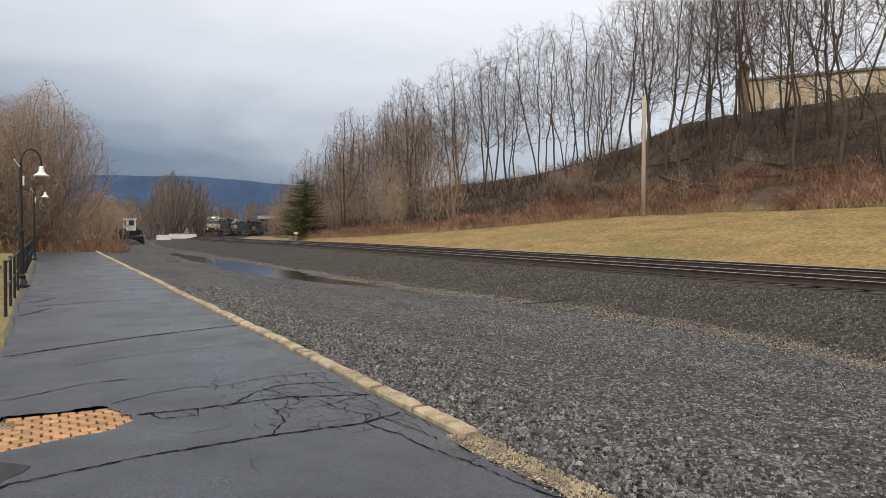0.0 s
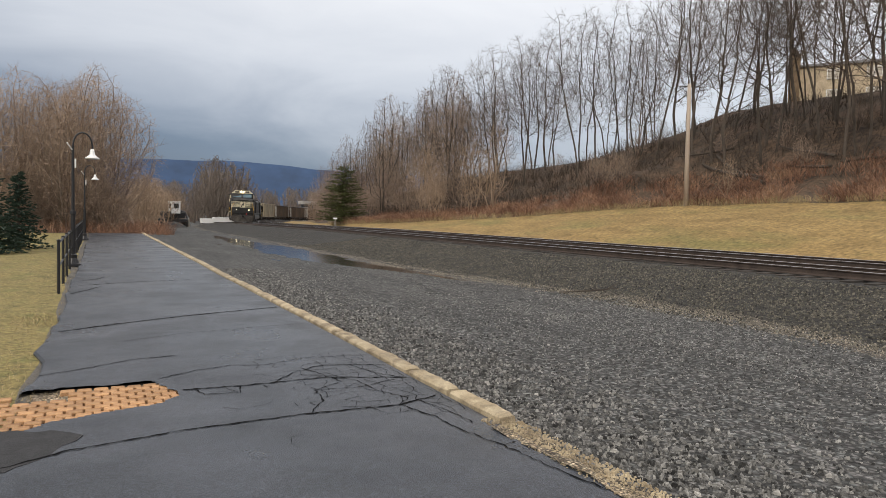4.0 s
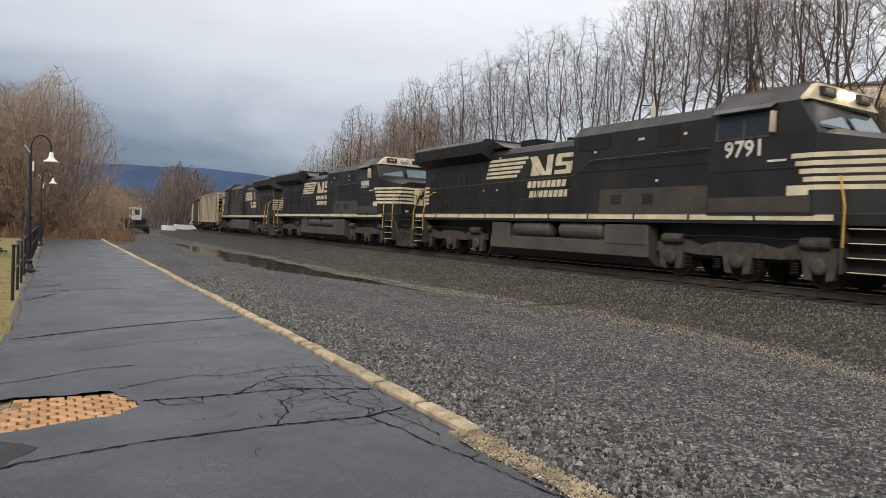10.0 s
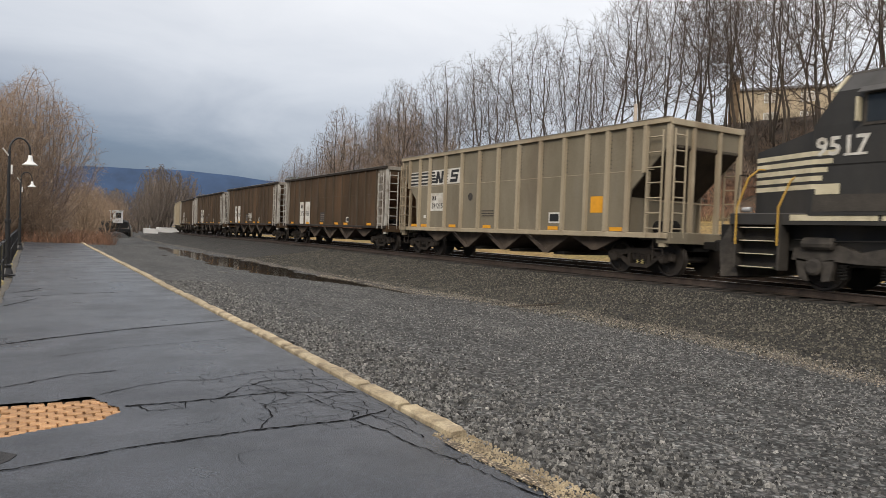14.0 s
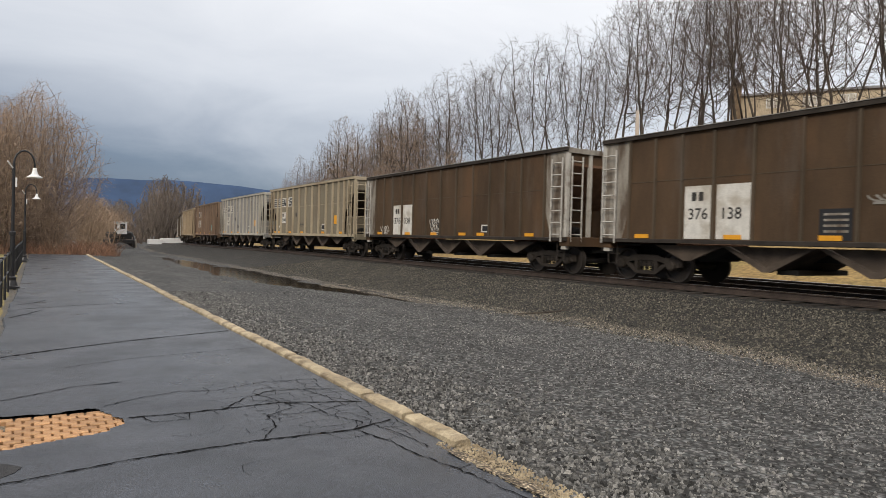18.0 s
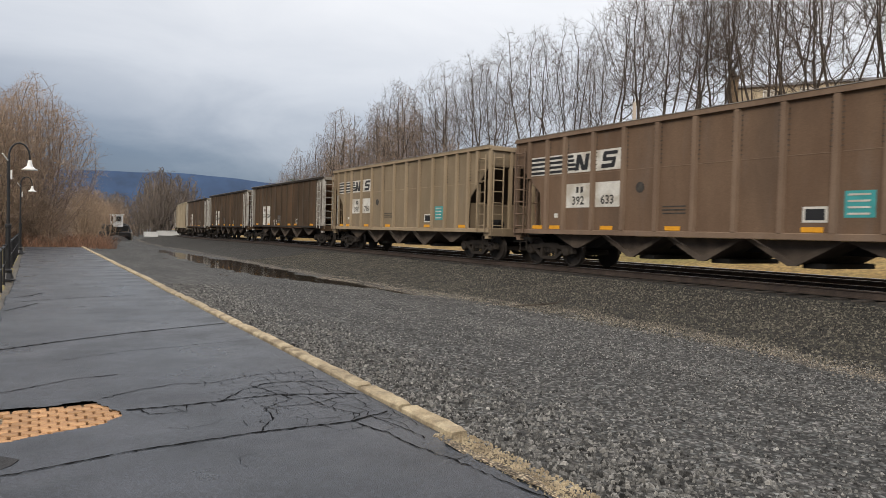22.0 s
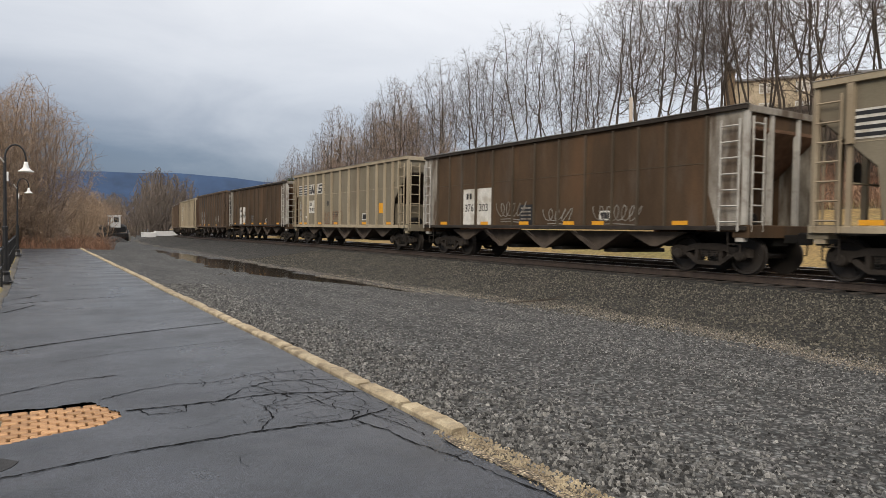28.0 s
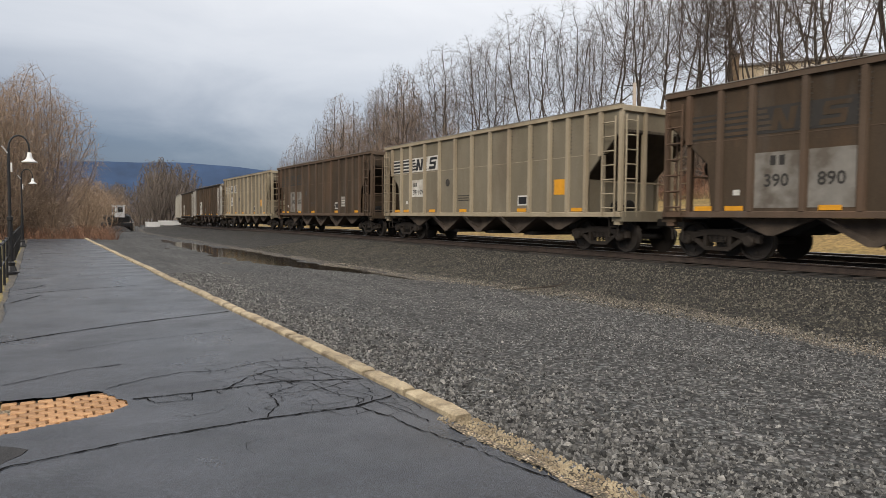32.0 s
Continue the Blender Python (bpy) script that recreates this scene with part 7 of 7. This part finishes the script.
# fallen trunks on the bank
for x, y, z2, ln, a, r in ((40.0, 33.0, 0.25, 8.0, 70, 0.17), (39.2, 31.0, 0.18, 5.0, 62, 0.13), (41.5, 24.0, 0.2, 4.0, 100, 0.12), (41.2, 34.2, 0.3, 6.0, 58, 0.12), (43.0, 38.0, 0.3, 4.5, 110, 0.1), (39.5, 44.0, 0.2, 3.5, 60, 0.09), (40.5, 27.5, 0.25, 3.2, 85, 0.1), (42.4, 29.0, 0.3, 5.0, 75, 0.11)):
    d = Vector((math.cos(radians(a)), math.sin(radians(a)), 0))
    pts = [Vector((x, y, 0)) + d * (ln * (q / 5 - 0.5)) for q in range(6)]
    s = Shape().tube([(p.x, p.y, ground_z(p.x, p.y) + z2) for p in pts], [r, r, r * 0.9, r * 0.8, r * 0.7, r * 0.5], 7)
    solid("fallen_log", s, MAT["bark"], "fallen grey tree trunk lying on the bank", "log", group="fallen logs")

# the far ridge, its blue the haze of distance put into the colour
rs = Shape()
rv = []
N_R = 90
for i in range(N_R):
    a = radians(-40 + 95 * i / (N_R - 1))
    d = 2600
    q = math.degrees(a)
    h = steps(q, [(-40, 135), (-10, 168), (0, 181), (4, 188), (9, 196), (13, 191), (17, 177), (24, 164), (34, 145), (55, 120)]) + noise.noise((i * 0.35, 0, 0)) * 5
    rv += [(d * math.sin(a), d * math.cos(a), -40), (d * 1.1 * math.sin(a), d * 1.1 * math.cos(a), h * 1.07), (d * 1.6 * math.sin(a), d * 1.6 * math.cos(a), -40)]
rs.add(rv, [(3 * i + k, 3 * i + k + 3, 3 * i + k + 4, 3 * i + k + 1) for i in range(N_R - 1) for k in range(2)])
solid("backdrop", rs, MAT["mountain"], "far wooded ridge in painted haze blue beyond the valley", "mountain", kind="structure", smooth=True)


# the road bridge over the line in the distance
def build_overpass():
    o = thing("overpass", "distant concrete road bridge crossing over the railway", "bridge", at=Matrix.Translation((72.0, 230.0, 0)) @ Matrix.Rotation(radians(-10), 4, "Z"))
    part("girder", Shape().box(-8, 26, -3.6, 3.6, 4.1, 5.0), MAT["girder"], o, "dark steel girders")
    part("deck", Shape().box(-9, 34, -4.2, 4.2, 5.004, 5.35), MAT["concrete"], o)
    for y in (-4.2, 4.0):
        part("parapet", Shape().box(-9, 34, y, y + 0.2, 5.35, 6.2, 0.03), MAT["concrete"], o, "pale concrete parapet")
    for x in (-7, 15, 25):
        part("pier", Shape().box(x - 0.6, x + 0.6, -3.2, 3.2, -3.0, 4.1, 0.05), MAT["concrete"], o)


build_overpass()


# ---- the buff brick house on the brow ----
def build_house():
    h = thing("house", "long buff brick building with a tall chimney on the hilltop", "house", at=Matrix.Translation((60.0, 42.5, 0)) @ Matrix.Rotation(math.atan2(4.6, 7.2), 4, "Z"))
    # in its own space the front wall runs along -y from the chimney
    z0, z1 = 10.8, 16.8
    wall = part("front_wall", Shape().box(0, 0.3, -24, 0, z0, z1), MAT["yellow_brick"], h)
    part("end_wall", Shape().box(0.3, 9, -0.3, 0, z0, z1), MAT["yellow_brick"], h)
    part("end_wall", Shape().box(0.3, 9, -24, -23.7, z0, z1), MAT["yellow_brick"], h)
    part("back_wall", Shape().box(8.7, 9, -23.7, -0.3, z0, z1), MAT["yellow_brick"], h)
    part("roof", Shape().box(-0.25, 9.25, -24.25, 0.25, z1, z1 + 0.22, 0.03), MAT["roof"], h)
    ch = part("chimney", Shape().box(-0.70, -0.01, -0.35, 0.60, z0, 17.9, 0.03).box(-0.77, 0.05, -0.42, 0.67, 17.6, 17.75).box(-0.75, 0.03, -0.40, 0.65, 17.9, 18.0), MAT["chimney"], h)
    part("flue", Shape().turned(2, (-0.36, 0.12, 18.0), [(0, 0.24), (0.28, 0.2), (0.4, 0.22)], 10), MAT["dark_steel"], ch)
    for k in range(7):
        y = -3.2 - k * 3.2
        for z in (13.6, 15.5):
            w = part("window", Shape().box(-0.05, 0.0, y - 0.62, y + 0.62, z, z + 0.95), MAT["white_enamel"], h)
            part("pane", Shape().box(-0.07, -0.05, y - 0.54, y - 0.05, z + 0.07, z + 0.88), MAT["pale_pane"], w)
            part("pane", Shape().box(-0.07, -0.05, y + 0.05, y + 0.54, z + 0.07, z + 0.88), MAT["pale_pane"], w)


build_house()


def build_red_house():
    h = thing("house", "low red brick house with a grey roof behind the trees", "house", at=pose(-13.5, 62, -0.1, 0, 0, 8))
    part("wall", Shape().box(-5, 5, 0, 7, 0, 2.6), MAT["red_brick"], h)
    part("roof", Shape().prism(0, -5.4, 5.4, [(-0.5, 2.6), (3.5, 4.6), (7.5, 2.6)]), MAT["roof"], h)
    for x in (-2.5, 2.2):
        w = part("window", Shape().box(x - 0.6, x + 0.6, -0.04, 0.0, 0.9, 2.0), MAT["white_enamel"], h)
        part("pane", Shape().box(x - 0.52, x + 0.52, -0.06, -0.04, 0.98, 1.92), MAT["glass_dark"], w)


build_red_house()


# ---- lamps, railing, poles ----
def street_lamp(x, y, height):
    t = thing("street_lamp", "black gooseneck platform lamp with a white flared shade", "street lamp", group="platform lamps", at=pose(x, y, -0.02))
    part("base", Shape().turned(2, (0, 0, 0), [(0, 0.20), (0.05, 0.20), (0.07, 0.15), (0.22, 0.10), (0.30, 0.11), (0.34, 0.07)], 14), MAT["black_iron"], t, "flared cast iron base")
    part("lower_shaft", Shape().turned(2, (0, 0, 0.33), [(0, 0.065), (1.1, 0.058), (1.12, 0.075), (1.2, 0.075), (1.22, 0.05)], 12), MAT["black_iron"], t)
    part("upper_shaft", Shape().tube([(0, 0, 1.5), (0, 0, height - 0.42)], [0.042, 0.034], 10), MAT["black_iron"], t)
    arc = [(0.24 - 0.24 * math.cos(q * math.pi / 8), 0, height - 0.42 + 0.36 * math.sin(q * math.pi / 8)) for q in range(9)]
    part("gooseneck", Shape().tube([(0, 0, height - 0.45)] + arc + [(0.48, 0, height - 0.5)], 0.024, 8), MAT["black_iron"], t)
    part("shade", Shape().turned(2, (0.48, 0, height - 0.78), [(0.0, 0.19), (0.02, 0.19), (0.06, 0.13), (0.11, 0.075), (0.20, 0.055), (0.27, 0.045)], 18), MAT["white_enamel"], t, "white enamel shade", smooth=True)
    part("banner_arm", Shape().tube([(-0.02, -0.02, height - 0.55), (-0.14, -0.16, height - 0.38)], 0.02, 6), MAT["white_enamel"], t)
    part("tag", Shape().box(0.04, 0.08, -0.03, 0.03, height - 1.05, height - 0.80), MAT["white_enamel"], t)
    return t


street_lamp(-0.55, 21.5, 3.80)
street_lamp(-0.50, 39.2, 3.9)


def build_railing():
    t = thing("railing", "black iron railing along the platform's grass side", "railing")
    ys = [14.4 + 1.95 * k for k in range(17)]
    for k, y in enumerate(ys):
        part("post", Shape().tube([(-0.60, y, -0.1), (-0.60, y, 0.98)], 0.028, 8).turned(2, (-0.60, y, 0.97), [(0, 0.034), (0.02, 0.034), (0.035, 0.015)], 8), MAT["black_iron"], t)
    for a, b in zip(ys, ys[1:]):
        part("top_bar", Shape().tube([(-0.60, a, 0.95), (-0.60, b, 0.95)], 0.026, 8), MAT["black_iron"], t)
        part("middle_bar", Shape().tube([(-0.60, a, 0.50), (-0.60, b, 0.50)], 0.020, 8), MAT["black_iron"], t)
    return t


build_railing()


def utility_pole():
    z = ground_z(33.1, 30.6)
    t = thing("utility_pole", "weathered wooden utility pole at the lawn's edge", "pole", at=pose(33.1, 30.6, z - 0.3))
    part("shaft", Shape().tube([(0, 0, 0), (-0.02, 0.03, 4.0), (-0.06, 0.05, 7.9)], [0.155, 0.135, 0.11], 12), MAT["pole_wood"], t, smooth=True)
    part("bracket", Shape().tube([(-0.05, 0.05, 7.75), (-0.35, 0.65, 7.78)], 0.03, 6), MAT["truck"], t)


utility_pole()
mk = thing("marker_post", "short pale track marker post with a cap", "post", at=pose(22.75, 69.0, ground_z(22.75, 69.0) - 0.05))
part("stem", Shape().box(-0.06, 0.06, -0.06, 0.06, 0, 0.95, 0.01), MAT["old_white"], mk)
part("cap", Shape().box(-0.2, 0.2, -0.12, 0.12, 0.95, 1.1, 0.02), MAT["white_enamel"], mk)


# ---- the yard's far end: a rail crane truck and white boxes ----
def build_crane():
    t = thing("rail_crane", "black work crane with a white cab parked in the yard", "work machine", at=pose(8.6, 90.5, ground_z(8.6, 90.5), 0, 0, 15))
    part("chassis", Shape().box(-1.25, 1.25, -1.7, 1.7, 0.62, 1.05, 0.05), MAT["mw_black"], t)
    part("turntable", Shape().turned(2, (0, 0, 1.05), [(0, 0.8), (0.25, 0.75)], 14), MAT["mw_black"], t)
    part("engine_house", Shape().box(-1.15, 1.2, -1.1, 1.3, 1.15, 1.95, 0.10), MAT["mw_black"], t)
    part("winch", Shape().turned(0, (-0.9, -1.2, 1.35), [(-0.4, 0.30), (-0.36, 0.22), (0.3, 0.22), (0.34, 0.30)], 14), MAT["truck"], t)
    cab = part("cab", Shape().box(-0.62, 0.46, -1.35, -0.2, 1.72, 3.15, 0.05), MAT["white_enamel"], t, "white operator's cab")
    part("window", Shape().box(-0.36, 0.22, -1.375, -1.345, 2.35, 2.95), MAT["glass_dark"], cab)
    part("window", Shape().box(-0.64, -0.61, -1.10, -0.45, 2.35, 2.95), MAT["glass_dark"], cab)
    part("cab_roof", Shape().box(-0.70, 0.54, -1.43, -0.12, 3.15, 3.22, 0.02), MAT["white_enamel"], cab)
    part("boom", Shape().tube([(0.6, 0.4, 1.7), (1.1, 1.2, 2.2), (1.35, -0.6, 1.85), (1.45, -1.2, 0.9)], [0.16, 0.13, 0.11, 0.09], 6), MAT["mw_black"], t)
    part("grapple", Shape().box(1.35, 1.62, -1.45, -1.1, 0.1, 1.1, 0.06), MAT["old_white"], t)
    for x in (-1.1, 1.1):
        for y in (-1.1, 1.1):
            w = part("wheel", Shape().turned(0, (x, y, 0.55), [(-0.18, 0.46), (-0.15, 0.55), (0.15, 0.55), (0.18, 0.46)], 16), MAT["mw_black"], t)
            part("hub", Shape().turned(0, (x, y, 0.55), [(-0.2, 0.16), (0.2, 0.16)], 10), MAT["truck"], w)
        part("outrigger", Shape().box(x - 0.12, x + 0.12, -0.35, 0.35, 0.0, 0.8, 0.04), MAT["mw_black"], t)
    pile = Shape()
    k = 12
    pv = [(0, 0, 0.75)] + [(1.7 * math.cos(q * 6.283 / k) * (1 + 0.2 * math.sin(q * 2.3)), 1.2 * math.sin(q * 6.283 / k), -0.05) for q in range(k)] + [(0.8 * math.cos(q * 6.283 / k), 0.6 * math.sin(q * 6.283 / k), 0.5 + 0.08 * math.sin(q * 3)) for q in range(k)]
    pile.add(pv, [(0, 1 + k + q, 1 + k + (q + 1) % k) for q in range(k)] + [(1 + k + q, 1 + q, 1 + (q + 1) % k, 1 + k + (q + 1) % k) for q in range(k)])
    solid("gravel_heap", pile, MAT["gravel"], "low heap of grey gravel in the yard", "gravel heap", at=pose(8.4, 87.0, ground_z(8.4, 87)))


build_crane()
for x, y, w, ln in ((19.6, 140.0, 2.3, 2.4), (23.4, 141.5, 4.8, 2.4)):
    t = thing("storage_box", "low white storage box on the ground by the track", "storage box", group="white boxes by the track", at=pose(x, y, ground_z(x, y)))
    part("body", Shape().box(-w / 2, w / 2, -ln / 2, ln / 2, 0.12, 0.95, 0.04), MAT["white_enamel"], t)
    part("lid", Shape().box(-w / 2 - 0.05, w / 2 + 0.05, -ln / 2 - 0.05, ln / 2 + 0.05, 0.95, 1.05, 0.02), MAT["white_enamel"], t)
    for d in (-1, 1):
        part("skid", Shape().box(d * w * 0.35 - 0.08, d * w * 0.35 + 0.08, -ln / 2, ln / 2, 0.0, 0.12), MAT["tie"], t)

# a dead branch on the ballast
solid("branch", Shape().tube([(9.1, 11.9, 0.0), (9.6, 11.5, 0.06), (10.0, 11.35, 0.10), (10.4, 11.45, 0.22)], [0.012, 0.02, 0.02, 0.008], 5).tube([(9.9, 11.38, 0.09), (10.1, 11.1, 0.14)], [0.012, 0.004], 4), MAT["bark"], "crooked dead branch lying on the ballast", "branch")


# ---- loose stones ----
def stones(name, count, region, lo, hi, mat, label, seed, simple=False):
    rnd = random.Random(seed)
    s = Shape()
    for _ in range(count):
        x, y, big = region(rnd)
        z = ground_z(x, y) if x > 3.0 else 0.0
        q = rnd.uniform(lo, hi) * big
        a = rnd.uniform(0, 6.28)
        ca, sa = math.cos(a), math.sin(a)
        l, w, h = q * rnd.uniform(0.8, 1.3), q * rnd.uniform(0.6, 1.0), q * rnd.uniform(0.45, 0.8)
        if simple:
            p = [(-1, -0.7), (1, -0.8), (0.8, 0.9), (-0.8, 0.8), (rnd.uniform(-0.6, -0.1), rnd.uniform(-0.3, 0.3)), (rnd.uniform(0.1, 0.6), rnd.uniform(-0.3, 0.3))]
            s.add([(x + (u * l * ca - t * w * sa) * 0.5, y + (u * l * sa + t * w * ca) * 0.5, z + (h * 0.8 if i > 3 else -0.2 * h)) for i, (u, t) in enumerate(p)], [(0, 1, 5, 4), (1, 2, 5), (2, 3, 4, 5), (3, 0, 4)])
            continue
        v = []
        for u, t, k in ((-1, -0.8, 0), (1, -0.6, 0), (0.9, 0.8, 0), (-0.8, 0.9, 0), (-0.5, -0.5, 1), (0.6, -0.3, 0.85), (0.3, 0.55, 1), (-0.6, 0.4, 0.8)):
            u, t = u * l * rnd.uniform(0.75, 1.1), t * w * rnd.uniform(0.75, 1.1)
            v.append((x + (u * ca - t * sa) * 0.5, y + (u * sa + t * ca) * 0.5, z + h * (k * rnd.uniform(0.8, 1.1) - 0.25)))
        s.add(v, [(4, 5, 6, 7), (0, 1, 5, 4), (1, 2, 6, 5), (2, 3, 7, 6), (3, 0, 4, 7)])
    solid(name, s, mat, label, kind="stuff")


def yard(rnd):
    y = 1.4 + 19 * rnd.random() ** 1.55
    x = 3.05 + 6.9 * rnd.random() ** 1.05
    return x, y, 1.0 if x > 4.6 else 1.35


def edge_stones(rnd):
    y = 1.0 + 20 * rnd.random() ** 1.9
    return 3.06 + abs(rnd.gauss(0, 0.8)), y, rnd.choice((0.8, 1.0, 1.5))


def shoulder(rnd):
    y = 1 + 34 * rnd.random() ** 1.25
    return 9.4 + 4.4 * rnd.random() ** 0.9, y, 1.0


def crumbs(rnd):
    return rnd.uniform(2.70, 3.12), rnd.uniform(1.5, 4.5), 1.0


stones("gravel", 34000, yard, 0.010, 0.034, MAT["stone"], "loose grey gravel of the yard", 31, True)
stones("gravel", 13000, edge_stones, 0.014, 0.040, MAT["stone"], "coarse grey stones beside the kerb", 32)
stones("ballast", 42000, shoulder, 0.020, 0.054, MAT["ballast_stone"], "dark crushed stone ballast of the shoulder", 33, True)
def wheel_strips(rnd):
    """Dusty strips that the wheels have packed, running along the yard."""
    y = 2.2 + 13 * rnd.random() ** 1.3
    k = rnd.random()
    mid = (steps(y, [(2, 7.4), (5, 7.3), (14, 7.0)]) if k < 0.5 else steps(y, [(2, 9.5), (6, 9.5), (9, 9.3), (14, 8.9)]))
    return mid + rnd.gauss(0, 0.34), y, 1.0


def toe_strip(rnd):
    y = 3 + 20 * rnd.random() ** 1.2
    return steps(y, [(-20, 9.0), (3, 9.3), (7, 10.0), (11, 10.1), (16, 9.6), (24, 9.3)]) - 0.2 + rnd.gauss(0, 0.22), y, 1.0


stones("gravel", 3800, wheel_strips, 0.008, 0.022, MAT["pale_stone"], "fine pale dusty gravel packed by wheels", 36, True)
stones("gravel", 7000, toe_strip, 0.012, 0.032, MAT["tan_stone"], "fine tan gravel at the ballast's foot", 37, True)
stones("gravel", 900, edge_stones, 0.018, 0.046, MAT["pale_stone"], "scattered pale stones among the gravel", 38)
stones("grit", 2600, crumbs, 0.008, 0.026, MAT["kerb"], "pale crumbled grit at the platform's edge", 34)

# ---- ties under the rails: the near ones singly, the far ones joined ----
tie_mesh = Shape().box(-1.3, 1.3, -0.11, 0.11, -0.16, 0.0, 0.012).mesh("tie", MAT["tie"])
for offset, track in zip((0.0, TRACK_GAP), TRACKS):
    far = Shape()
    rnd = random.Random(int(offset * 10) + 3)
    d = -14.0
    while d < 190:
        x, y, a = line_at(d, offset)
        z = RAIL_TOP - fall(y) - 0.185 + rnd.uniform(-0.01, 0.004)
        if d < 64:
            part("tie", tie_mesh, None, track, at=pose(x + rnd.uniform(-0.06, 0.06), y, z, 0, 0, math.degrees(-a) + rnd.uniform(-1, 1)))
        else:
            m = pose(x, y, z, 0, 0, math.degrees(-a))
            far.add([tuple(m @ Vector(c)) for c in ((-1.3, -0.11, -0.1), (1.3, -0.11, -0.1), (1.3, 0.11, -0.1), (-1.3, 0.11, -0.1), (-1.3, -0.11, 0), (1.3, -0.11, 0), (1.3, 0.11, 0), (-1.3, 0.11, 0))],
                    [(4, 5, 6, 7), (0, 1, 5, 4), (1, 2, 6, 5), (2, 3, 7, 6), (3, 0, 4, 7)])
        d += 0.53
    tagged(part("far_ties", far, MAT["tie"], track), kind="stuff")

# ---- old brick paving in the hole of the asphalt ----
brick_mesh = Shape().box(-0.057, 0.057, -0.045, 0.045, -0.06, 0.0, 0.006).mesh("brick", MAT["paver"])
rnd = random.Random(77)
HOLE = [(5.50, -0.50), (5.58, -0.45), (5.68, -0.28), (5.80, 0.05), (5.92, 0.50), (6.10, 0.66), (6.26, 0.69), (6.42, 0.62), (6.56, 0.58), (6.76, 0.52)]
row = 0
y = 5.58
while y < 6.72:
    x = -0.66 + (0.066 if row % 2 else 0.0)
    while x < steps(y, HOLE) + 0.05:
        if not (y > 6.45 and x < -0.1 and rnd.random() < 0.75):
            part("brick", brick_mesh, None, platform, at=pose(x + rnd.uniform(-0.003, 0.003), y + rnd.uniform(-0.003, 0.003), -0.012 + rnd.uniform(-0.006, 0.004), rnd.uniform(-1.5, 1.5), rnd.uniform(-1.5, 1.5), rnd.uniform(-1.5, 1.5)))
        x += 0.132
    y += 0.098
    row += 1


motions()
